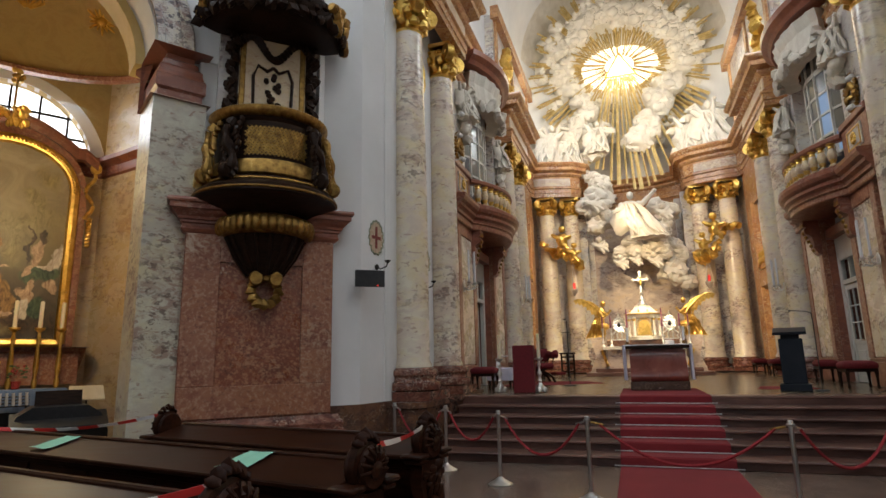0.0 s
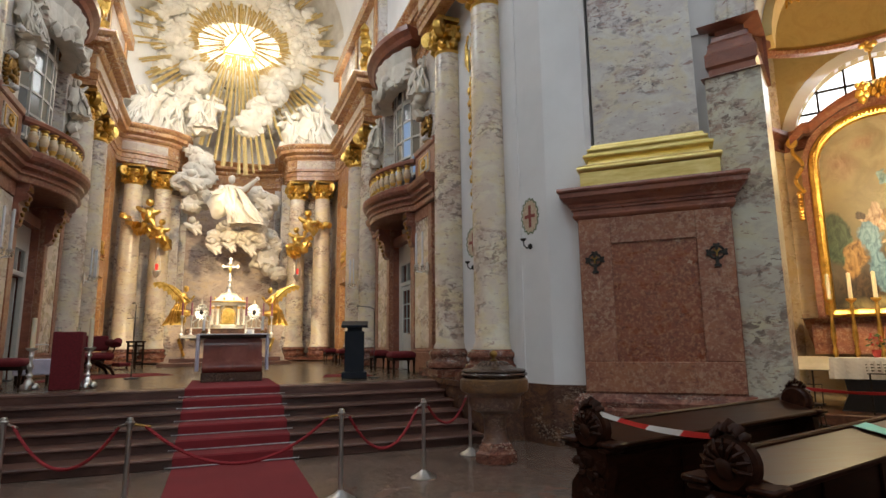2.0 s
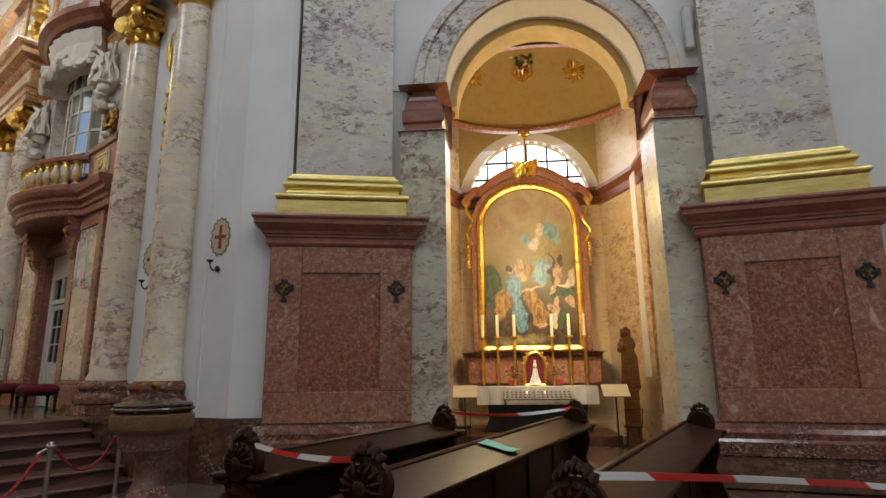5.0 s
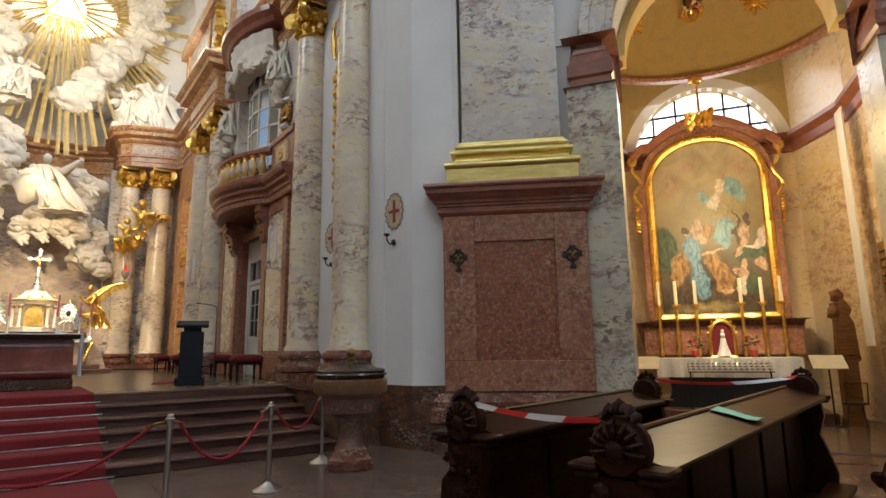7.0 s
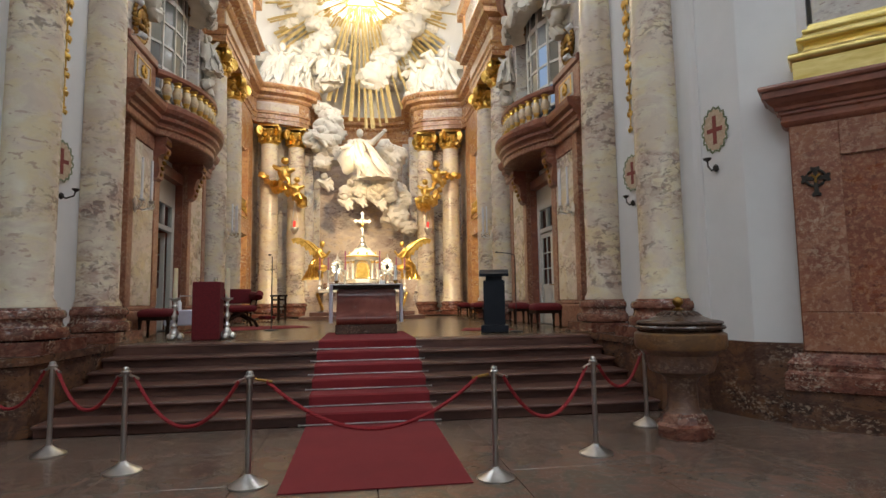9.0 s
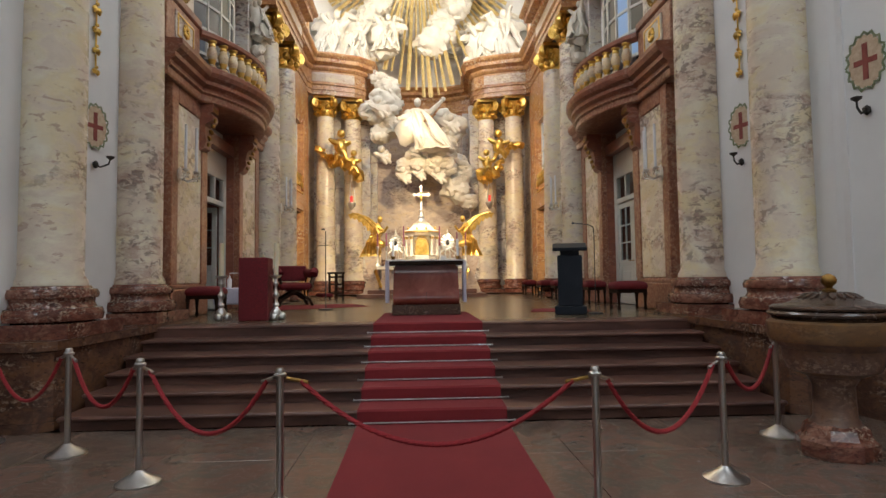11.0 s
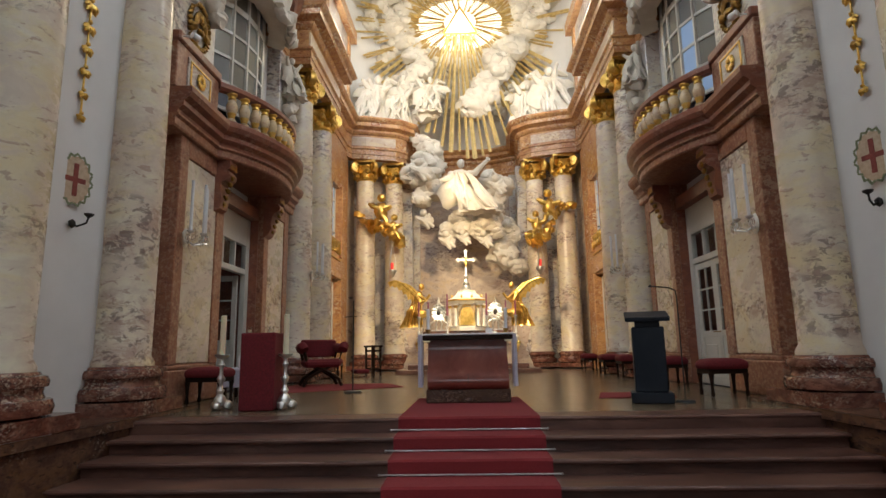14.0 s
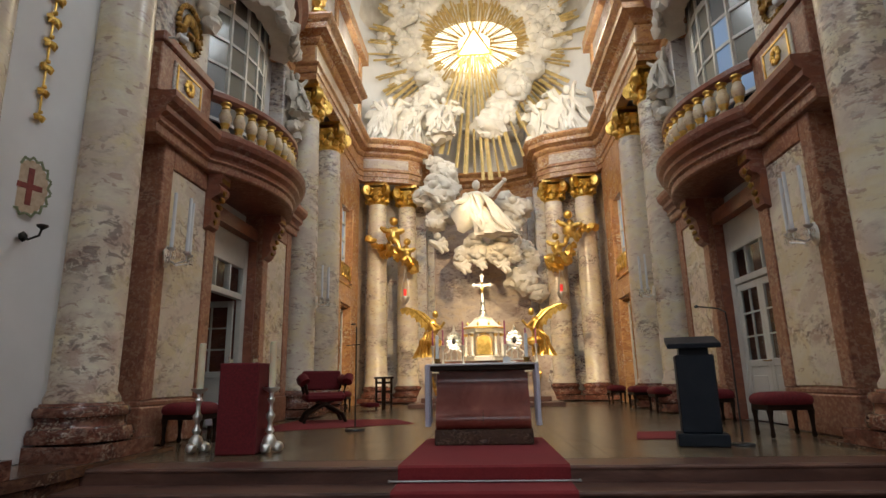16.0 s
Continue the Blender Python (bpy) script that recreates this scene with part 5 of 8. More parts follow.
    x0, x1 = xs(sx, 4.60, 4.90)
    for q in ((23.2, 24.45, 0.9, 9.25), (25.85, 27.3, 0.9, 9.25), (24.45, 25.85, 4.15, 5.3), (24.45, 25.85, 7.6, 9.25)):
        box(bm, x0, x1, *q)
    x0, x1 = xs(sx, 4.50, 4.62)
    for q in ((24.2, 24.45, 0.9, 4.3), (25.85, 26.1, 0.9, 4.3), (24.15, 26.15, 4.2, 4.45), (24.2, 24.4, 5.0, 7.7), (25.9, 26.1, 5.0, 7.7)):
        box(bm, x0, x1, *q, None, 0.02)
    structure("wall_second_bay_" + side, bm, "orange_marble", "orange marble wall of the second chancel bay", "wall")
    dd = door_leaf(1.38, 3.2)
    dd.matrix_world = Matrix.Translation((sx * 4.8, 24.46 if sx > 0 else 25.84, 0.905)) @ Matrix.Rotation(radians(90 * sx), 4, "Z") @ Matrix.Diagonal((1, -1 if sx > 0 else -1, 1, 1))
    gr = thing("gilded_grille", "gilded scrollwork grille below an arched window", "grille", "", "structure")
    bm = mesh()
    for k in range(9):
        blob(bm, (sx * 4.55, 24.5 + 0.165 * k, 5.2 + 0.22 * abs(math.sin(k * 1.57))), (0.05, 0.09, 0.16), 1, 0.4, 2.0)
    for z in (4.9, 5.55):
        box(bm, *xs(sx, 4.54, 4.58), 24.3, 26.0, z - 0.025, z + 0.025)
    part("scrollwork", bm, "gold", gr, "", True)
    wi = thing("window_5" if sx > 0 else "window_6", "arched white window of the second bay", "window", "", "structure")
    x0, x1 = xs(sx, 4.80, 4.82)
    part("pane", box(mesh(), x0, x1, 24.45, 25.85, 5.3, 7.6), "dusk_pane", wi)
    x0, x1 = xs(sx, 4.74, 4.80)
    for y in (24.5, 24.93, 25.38, 25.8):
        part("glazing_bar", box(mesh(), x0, x1, y - 0.025, y + 0.025, 5.3, 7.6), "white_door", wi)
    for z in (5.9, 6.5, 7.1):
        part("glazing_bar", box(mesh(), x0, x1, 24.45, 25.85, z - 0.025, z + 0.025), "white_door", wi)
    # attic above the entablature with gilded figures at the corner
    bm = mesh()
    box(bm, *xs(sx, 4.55, 4.87), 19.7, 27.2, 10.9, 14.4)
    structure("wall_attic_" + side, bm, "grey_marble", "grey veined attic above the entablature", "wall")
    bm = mesh()
    for y0, y1 in ((19.9, 20.2), (23.0, 23.3), (26.6, 26.9)):
        box(bm, *xs(sx, 4.47, 4.6), y0, y1, 10.9, 14.4)
    box(bm, *xs(sx, 4.3, 4.6), 19.6, 27.3, 14.2, 14.7)
    structure("trim_attic_" + side, bm, "orange_marble", "orange marble strips and cornice of the attic", "trim")
    bm = mesh()
    for k in range(14):
        blob(bm, (sx * (4.1 + 0.12 * random.random()), 20.0 + 0.25 * random.random(), 11.0 + 0.15 * k), (0.2, 0.2, 0.2), 1, 0.5, 2.0)
    tagged(part("gilded_figure", bm, "gold", None, "", True), "gilded putto holding a garland above the entablature", "statue")


# ---- wall fittings of the chancel ----
def medallion(x, y, z, n):
    """A painted consecration cross in a wreath, flat on the wall that faces n."""
    ob = thing("consecration_cross", "painted red consecration cross in a green wreath on white wall", "wall painting", "wall crosses")
    q = Vector((n[0], n[1], 0)).to_track_quat("-Y", "Z").to_matrix().to_4x4()
    ob.matrix_world = Matrix.Translation((x, y, z)) @ q
    part("disc", prism(mesh(), arc(0, 0, 0.19, 0, 350, 35, 0.29), -0.004, 0.0), "wreath_paint", ob)
    bm = mesh()
    prism(bm, [(-0.03, -0.2), (0.03, -0.2), (0.03, -0.03), (0.13, -0.03), (0.13, 0.03), (0.03, 0.03), (0.03, 0.2), (-0.03, 0.2), (-0.03, 0.03), (-0.13, 0.03), (-0.13, -0.03), (-0.03, -0.03)], -0.009, -0.003)
    part("red_cross", bm, "cross_red", ob)
    bm = mesh()
    for k in range(30):
        t = radians(-80 + 340 * k / 29)
        box(bm, -0.035, 0.035, -0.008, -0.002, -0.012, 0.012, Matrix.Translation((0.205 * math.cos(t), 0, 0.305 * math.sin(t))) @ Matrix.Rotation(-t + (0.9 if k % 2 else 2.2), 4, "Y"))
    part("wreath", bm, "wreath_green", ob, "painted laurel wreath")
    sc = thing("candle_bracket", "small iron candle bracket under the painted cross", "sconce", "candle brackets")
    sc.matrix_world = ob.matrix_world.copy()
    part("arm", tube(mesh(), [(0, 0, -0.52), (0, -0.10, -0.58), (0.04, -0.2, -0.54), (0.05, -0.22, -0.46)], 0.013), "iron", sc)
    part("drip_cup", lathe(mesh(), [(0.01, -0.48), (0.05, -0.45), (0.055, -0.43), (0.0, -0.43)], 10, (0.05, -0.22, 0)), "iron", sc)
    part("wall_boss", blob(mesh(), (0, -0.02, -0.54), (0.05, 0.04, 0.06), 1, 0.1), "iron", sc)
    return ob


def sconce(x, y, z, sx):
    ob = thing("wall_sconce", "silvered wall sconce with three white candles and glass drops", "sconce", "chancel sconces", "", Matrix.Translation((x, y, z)) @ Matrix.Rotation(radians(-90 if sx > 0 else 90), 4, "Z"))
    part("back_plate", blob(mesh(), (0, -0.02, 0), (0.10, 0.03, 0.16), 2, 0.2), "silver", ob, "", True)
    for k, dx in enumerate((-0.24, 0.02, 0.24)):
        d = -0.30 if k == 1 else -0.22
        part("arm", tube(mesh(), [(0, -0.02, -0.02), (dx * 0.4, d * 0.5, -0.10), (dx, d, -0.05), (dx, d, 0.03)], 0.013), "silver", ob)
        part("drip_cup", lathe(mesh(), [(0.01, 0.02), (0.05, 0.05), (0.06, 0.07), (0.0, 0.07)], 10, (dx, d, 0)), "silver", ob)
        part("candle", lathe(mesh(), [(0.026, 0.07), (0.024, 0.86), (0.0, 0.87)], 8, (dx, d, 0)), "linen", ob, "slim white candle")
        bm = mesh()
        for j in range(6):
            t = j * 1.047
            blob(bm, (dx + 0.05 * math.cos(t), d + 0.05 * math.sin(t), -0.03), (0.018, 0.018, 0.06), 1, 0)
        part("glass_drop", bm, "clear_glass", ob)
    return ob


for sx in (-1, 1):
    medallion(sx * 4.735, 9.88, 3.84, (-sx, -0.217))
    medallion(sx * 4.64, 12.10, 3.74, (-sx, -0.3))
    sconce(sx * 4.40, 14.3, 3.45, sx)
    sconce(sx * 4.03, 20.25, 3.6, sx)
    for y in (12.08,):
        gl = thing("gilded_garland", "gilded stucco garland hanging on the white wall", "ornament", "wall garlands")
        bm = mesh()
        X = 4.64
        for k in range(10):
            g = 0.5 + 0.07 * k
            z = 4.55 + 0.30 * k
            for j in range(5):
                a_ = radians(-52 + 26 * j)
                ln = 0.15 * g * (1.0 if j % 2 else 0.8)
                blob(bm, (sx * (X - 0.01), y + 0.6 * ln * math.sin(a_) * 1.5, z - 0.6 * ln * math.cos(a_)), (0.03, 0.034 * g + 0.008, ln * 0.62), 1, 0.2, 1.6, Matrix.Rotation(a_, 3, "X"))
            blob(bm, (sx * (X - 0.01), y, z + 0.05 * g), (0.03, 0.045 * g, 0.05 * g), 1, 0.2)
            tube(bm, [(sx * X, y, z + 0.06 * g), (sx * X, y, z + 0.22)], 0.012, 5)
        for q, (w_, h_) in enumerate(((0.17, 0.46), (0.09, 0.28))):
            for sg in (-1, 1):
                tube(bm, [(sx * (X - 0.01), y + sg * (0.04 + w_ * math.sin(f * 0.31) * (1 + 0.25 * math.sin(f * 0.9))), 7.62 + h_ * 1.9 * f / 10) for f in range(11)], 0.032, 6, False, [0.6 + 0.6 * math.sin(f * 0.31) for f in range(11)])
        part("leafwork", bm, "gold", gl, "", True)
    # spotlights beside the balcony
    for x, y, z in ((4.25, 13.78, 7.25), (4.2, 13.85, 6.62), (4.2, 13.85, 7.85)):
        sp = thing("spotlight", "small white spotlight on the ledge beside the balcony", "lamp", "spotlights")
        m = look((sx * x, y, z), (0, 24, 6))
        part("housing", lathe(mesh(), [(0.03, 0.06), (0.055, 0.05), (0.06, -0.08), (0.05, -0.085)], 12, (0, 0, 0), m), "white_paint", sp, "", True)
        part("lens", lathe(mesh(), [(0.0, -0.088), (0.048, -0.088), (0.048, -0.083)], 12, (0, 0, 0), m), "lamp_face" if z > 7.8 else "black_plastic", sp)
        part("bracket", tube(mesh(), [(sx * x, y, z), (sx * (x + 0.2), y - 0.05, z - 0.02), (sx * 4.88, y - 0.08, z)], 0.015), "white_paint", sp)


# ---- glory and stucco of the apse ----
GC = Vector((0, 31.0, 17.3))                      # centre of the oval window
GN = Vector((0, -0.87, -0.49))                    # it faces down the chancel
GU = Vector((0, -0.49, 0.87))


def on_glory(x, u, out=0.0):
    p = GC + Vector((x, 0, 0)) + GU * u
    # the dome curves towards the viewer away from the centre
    p = p + GN * (out + 0.10 * (x * x) + 0.02 * u * u)
    p.y = min(p.y, 27.25 + 4.6 * math.sqrt(max(0.02, 1 - (x / 4.9) ** 2)) - out)
    return p


gl = thing("glory", "gilded sunburst round a golden oval window, triangle in the middle", "relief")
bm = mesh()
bm.faces.new([bm.verts.new(GC + GN * 0.02 + Vector((2.15 * math.cos(radians(t)), 0, 0)) + GU * (1.16 * math.sin(radians(t)) - 0.14)) for t in range(0, 360, 10)])
part("golden_pane", bm, "golden_pane", gl, "golden glazed oval window, lit")


def ray(bm, a, b, w, th=0.03):
    d = (b - a)
    s = d.cross(GN).normalized() * w
    o = GN * th
    r0, r1 = [bm.verts.new(v) for v in (a - s * 0.6, a + o, a + s * 0.6)], [bm.verts.new(v) for v in (b - s, b + o, b + s)]
    for k in range(2):
        bm.faces.new((r0[k], r0[k + 1], r1[k + 1], r1[k]))
    bm.faces.new((r0[0], r0[2], r1[2], r1[0]))
    bm.faces.new(r1)
    bm.faces.new(r0)


for k in range(72):
    t = 6.28319 * k / 72 + random.uniform(-0.015, 0.015)
    c, s = math.cos(t), math.sin(t)
    r1 = (2.75 if s > -0.25 else 2.3) * (1.0, 0.90, 0.96, 0.86)[k % 4] * random.uniform(0.96, 1.03)
    bm = mesh()
    ray(bm, on_glory(0.75 * c, 0.5 * s, 0.14), on_glory(r1 * c, r1 * s * 0.74, 0.62), 0.030 if k % 3 else 0.060, 0.05)
    part("ray", bm, "ray_gold", gl)
# the dense gilded corona that closes round the upper edge of the window
for k in range(76):
    t = radians(-24 + 228 * (k + random.uniform(0.2, 0.8)) / 76)
    c, s = math.cos(t), math.sin(t)
    r1 = random.uniform(0.9, 1.08)
    bm = mesh()
    ray(bm, on_glory(1.98 * c, 1.02 * s - 0.05, 0.30), on_glory(2.62 * r1 * c, 1.86 * r1 * s + 0.05, 0.42), 0.045, 0.04)
    part("ray", bm, "ray_gold", gl)
for k in range(34):
    t = 6.28319 * k / 34 + random.uniform(-0.04, 0.04)
    if math.sin(t) < -0.72:
        continue
    for j in (-1.5, -0.5, 0.5, 1.5):
        bm = mesh()
        c2, s2 = math.cos(t + j * 0.022), math.sin(t + j * 0.022)
        r1 = random.uniform(0.98, 1.20) - abs(j) * 0.04
        ray(bm, on_glory(2.9 * c2, 2.5 * s2, 0.14), on_glory(4.2 * c2 * min(r1, 1.12), 4.05 * s2 * r1, 0.30), 0.046, 0.05)
        part("ray", bm, "ray_gold", gl)
# broad sheaves slanting down on both sides
for sg, t0 in ((-1, 236), (-1, 216), (1, 326), (1, 312), (1, 298)):
    for j in range(4):
        t = radians(t0 + (j - 1.5) * 3.6)
        bm = mesh()
        e = on_glory(4.6 * math.cos(t), 4.9 * math.sin(t), 0.5)
        ray(bm, on_glory(1.9 * math.cos(t), 1.3 * math.sin(t), 0.3), e, 0.085 if j % 2 else 0.06)
        part("beam", bm, "ray_gold", gl)
bm = mesh()
TR = [(-0.80, -0.50), (0.80, -0.50), (0.0, 0.66)]
for i in range(3):
    a, b = TR[i], TR[(i + 1) % 3]
    tube(bm, [on_glory(*a, 0.72), on_glory(*b, 0.72)], 0.05, 6)
part("triangle", bm, "gold", gl, "gilded triangle")
bm = mesh()
bm.faces.new([bm.verts.new(on_glory(x * 0.94, u * 0.94, 0.7)) for x, u in TR])
part("bright_centre", bm, "golden_pane", gl)
# long beams down to the saint
for k in range(13):
    f = (k - 6) / 6
    bm = mesh()
    a = on_glory(0.62 * f, -0.6, 0.74)
    b = Vector((0.15 + 2.0 * f + random.uniform(-0.05, 0.05), 28.3 - 0.3 * (1 - abs(f)), 9.0 + 1.9 * abs(f) + random.uniform(-0.3, 0.4)))
    ray(bm, a, b, (0.07, 0.10, 0.05)[k % 3], 0.06)
    part("beam", bm, "ray_gold", gl, "long gilded beam")


def cloud(name, label, lumps, sub=2):
    ob = thing(name, label, "relief", "stucco clouds")
    for c, r in lumps:
        bm = mesh()
        puff(bm, c, (r * random.uniform(1.0, 1.3), r * random.uniform(0.8, 1.0), r * random.uniform(0.8, 1.05)), 3)
        for _ in range(4):
            d = Vector((random.uniform(-1, 1), random.uniform(-1, 0.1), random.uniform(-1, 1))).normalized() * r * 0.75
            q = r * random.uniform(0.35, 0.6)
            puff(bm, tuple(Vector(c) + d), (q * 1.15, q, q), 2, 0.55, 1.9)
        part("cloud_lump", bm, "stucco", ob, "", True)
    return ob


ring = []
for k in range(74):
    t = radians(-75 + 330 * (k + random.random()) / 74)
    q = random.uniform(0.0, 1.0)
    p = on_glory((2.60 + 0.85 * q) * math.cos(t), (2.15 + 1.05 * q) * math.sin(t), 0.2)
    ring.append((tuple(p), random.uniform(0.3, 0.58)))
for k in range(46):
    t = radians(-40 + 260 * (k + random.random()) / 46)
    q = random.uniform(0.0, 1.0)
    p = on_glory(min(4.1, 3.3 + 0.9 * q) * math.cos(t), (2.9 + 0.9 * q) * math.sin(t), 0.06)
    ring.append((tuple(p), random.uniform(0.22, 0.4)))
for k in range(26):
    sg = -1 if k % 2 else 1
    x = sg * random.uniform(1.4, 3.7)
    ring.append(((x, 27.1 + 4.6 * math.sqrt(1 - (x / 4.9) ** 2), random.uniform(12.4, 15.2)), random.uniform(0.3, 0.5)))
for k in range(16):
    x = random.uniform(-1.5, 1.5)
    ring.append(((x, 31.2 - 0.1 * x * x, random.uniform(12.6, 15.4)), random.uniform(0.3, 0.5)))
cloud("stucco_cloud", "white stucco clouds ringed round the golden window", ring)
fall = []
for k in range(15):                              # a bank of cloud falling from the window to the middle, on the far side of the beams
    f = k / 14
    fall.append(((2.3 - 1.7 * f + 0.25 * math.sin(k * 1.3), 30.0 - 1.0 * f, 15.5 - 3.6 * f), random.uniform(0.35, 0.62)))
cloud("stucco_cloud", "white stucco cloud bank drifting down beside the gilded beams", fall)
fall = []
for k in range(20):
    f = k / 19
    fall.append(((-2.2 + 0.8 * math.sin(k * 0.9) * 0.6 + 0.5 * f, 29.6 - 1.6 * f, 14.9 - 6.2 * f), random.uniform(0.26, 0.5)))
cloud("stucco_cloud", "white stucco cloud bank with cherubs, falling to the saint", fall)
low = [((0.25 + random.uniform(-1.1, 1.0), 27.5 + random.uniform(-0.3, 0.5), 6.45 + random.uniform(-0.35, 0.35)), random.uniform(0.20, 0.34)) for _ in range(20)]
cloud("stucco_cloud", "white stucco clouds carrying the kneeling saint", low)
low = [((1.15 + 0.3 * math.sin(k * 1.1) + 0.06 * k, 28.2 + 0.1 * math.sin(k), 8.4 - 0.30 * k), random.uniform(0.28, 0.48)) for k in range(13)]
cloud("stucco_cloud", "grey-white stucco cloud bank sinking beside the altar wall", low)
low = [((-1.5 + 0.3 * math.sin(k * 1.7), 28.1, 9.3 - 0.26 * k), random.uniform(0.28, 0.46)) for k in range(7)]
cloud("stucco_cloud", "white stucco cloud bank below the entablature", low)


bm = figure(mesh(), (-0.14, 27.0, 6.70), 2.3, ((-0.62, -0.6, -0.30), (0.95, -0.25, 0.62)), (0.66, -0.45))
blob(bm, (0.40, 26.75, 7.05), (0.58, 0.40, 0.30), 3, 0.35, 2.4)
blob(bm, (0.90, 26.9, 6.8), (0.5, 0.35, 0.22), 3, 0.4, 2.6)
tagged(part("saint_statue", bm, "stucco", None, "", True), "white stucco saint in robes with one raised arm, on clouds", "statue")
for x, y, z, h, ar in ((-3.55, 28.0, 10.85, 2.3, ((-0.5, -0.3, 0.4), (0.5, -0.3, 0.1))), (-2.7, 28.4, 10.85, 2.0, ((-0.4, -0.4, 0.0), (0.6, -0.2, 0.5))), (3.6, 28.0, 10.85, 2.4, ((-0.6, -0.3, 0.3), (0.3, -0.3, 0.7))), (2.75, 28.4, 10.85, 1.9, ((-0.6, -0.4, 0.6), (0.4, -0.3, 0.0))), (-1.35, 28.2, 11.3, 1.8, ((-0.6, -0.3, 0.5), (0.6, -0.2, -0.2)))):
    bm = figure(mesh(), (x, y, z), h, ar, (random.uniform(-0.4, 0.4), -0.3), 0.6)
    for _ in range(7):
        blob(bm, (x + random.uniform(-0.5, 0.5), y + random.uniform(-0.2, 0.2), z + random.uniform(0.05, 0.45)), random.uniform(0.2, 0.34), 2, 0.6, 2)
    tagged(part("angel_statue", bm, "stucco", None, "", True), "white stucco angel with wings seated on the entablature", "statue", "stucco angels")
for x, z, s in ((-0.75, 5.75, 0.9), (-0.1, 5.85, 0.8), (0.7, 5.75, 0.9), (-1.6, 6.6, 1.0), (1.25, 7.9, 1.0), (-1.75, 8.6, 1.2)):
    bm = mesh()
    blob(bm, (x, 27.2, z + 0.32 * s), 0.15 * s, 2, 0.15)
    blob(bm, (x + 0.12 * s, 27.25, z), (0.3 * s, 0.2 * s, 0.2 * s), 2, 0.35, 2)
    for d in ((-0.30, 0.16), (0.26, 0.26), (0.40, -0.26), (0.20, -0.34)):
        tube(bm, [(x, 27.22, z), (x + d[0] * 0.6 * s, 27.15, z + d[1] * 0.5 * s), (x + d[0] * s, 27.15, z + d[1] * s)], 0.10 * s, 7, False, (1.2, 1.0, 0.55))
    tagged(part("cherub", bm, "stucco", None, "", True), "small white stucco cherub floating among the clouds", "statue", "cherubs")
# gilded putti with garlands on the paired columns
for sx in (-1, 1):
    gp = thing("gilded_putti", "gilded putto with a hanging garland on the paired columns", "ornament", "gilded putti")
    bm = mesh()
    for k in range(40):
        f = k / 39
        blob(bm, (sx * (4.25 - 1.75 * f) + random.uniform(-0.07, 0.07), 27.2 + 0.25 * f + random.uniform(-0.06, 0.06), 7.0 - 1.2 * f + (0.3 if sx > 0 else -0.15) * math.sin(f * 6.3) + random.uniform(-0.14, 0.14)), random.uniform(0.10, 0.19) * (0.8 + 0.7 * f), 1, 0.5, 2.2)
    tagged(part("garland", bm, "gold", gp, "gilded leaf garland", True), kind="stuff")
    bm = mesh()
    for px, pz, q in ((3.25, 7.0, 1.25), (2.75, 6.3, 1.0)):
        blob(bm, (sx * px, 27.1, pz), (0.2 * q, 0.18 * q, 0.28 * q), 2, 0.25)
        blob(bm, (sx * (px - 0.03), 27.05, pz + 0.42 * q), 0.135 * q, 2, 0.1)
        for d in ((-0.36, 0.24), (0.34, 0.14), (-0.16, -0.48), (0.2, -0.42)):
            tube(bm, [(sx * px, 27.05, pz + 0.3 * d[1]), (sx * px + 0.7 * d[0] * q, 26.98, pz + 0.6 * d[1] * q), (sx * px + d[0] * q, 27.0, pz + d[1] * q)], 0.085 * q, 7, False, (1.2, 1.0, 0.6))
    part("putto", bm, "gold", gp, "", True)
    # hanging sanctuary lamp
    sl = thing("sanctuary_lamp", "small hanging lamp with red glass on three chains", "lamp", "sanctuary lamps")
    X, Y = sx * 2.85, 27.35
    for k in range(3):
        t = k * 2.094
        part("chain", tube(mesh(), [(X, Y + 0.1, 6.4), (X, Y, 5.75), (X + 0.12 * math.cos(t), Y + 0.12 * math.sin(t), 5.2), (X + 0.17 * math.cos(t), Y + 0.17 * math.sin(t), 4.7)], 0.014, 5), "silver", sl)
    part("bowl", lathe(mesh(), [(0.0, 4.4), (0.06, 4.46), (0.17, 4.62), (0.17, 4.72), (0.06, 4.74)], 14, (X, Y, 0)), "silver", sl, "", True)
    part("red_glass", lathe(mesh(), [(0.05, 4.74), (0.06, 4.95), (0.05, 5.0), (0.0, 5.0)], 10, (X, Y, 0)), "sanctuary_red", sl, "red glass lamp cup")

# apse wall: plain field with a framed panel behind the altar
bm = mesh()
box(bm, -2.15, 2.15, 30.2, 30.6, 0.9, 8.9)
structure("wall_altar", bm, "apse_marble", "brown-grey veined marble wall behind the high altar", "wall")
bm = mesh()
for sx in (-1, 1):
    box(bm, *xs(sx, 1.98, 2.25), 29.9, 30.22, 0.9, 9.2)
    box(bm, *xs(sx, 2.2, 4.9), 28.85, 29.3, 0.9, 9.25)
structure("pilaster_apse", bm, "grey_marble", "grey marble strips behind the paired columns", "pillar")

# ---- high altar ----
ha = thing("high_altar", "white marble high altar on dark steps", "altar")
bm = mesh()
box(bm, -2.3, 2.3, 23.9, 27.0, 0.89, 1.03, None, 0.02)
box(bm, -1.95, 1.95, 24.3, 27.0, 1.03, 1.18, None, 0.02)
part("altar_step", bm, "step_stone", ha, "dark marble altar steps")
bm = mesh()
prism(bm, [(-1.45, 1.18), (-1.62, 1.3), (-1.5, 1.55), (-1.28, 1.75), (-1.35, 1.9), (1.35, 1.9), (1.28, 1.75), (1.5, 1.55), (1.62, 1.3), (1.45, 1.18)], 24.75, 26.2)
part("sarcophagus", bm, "apse_marble", ha)
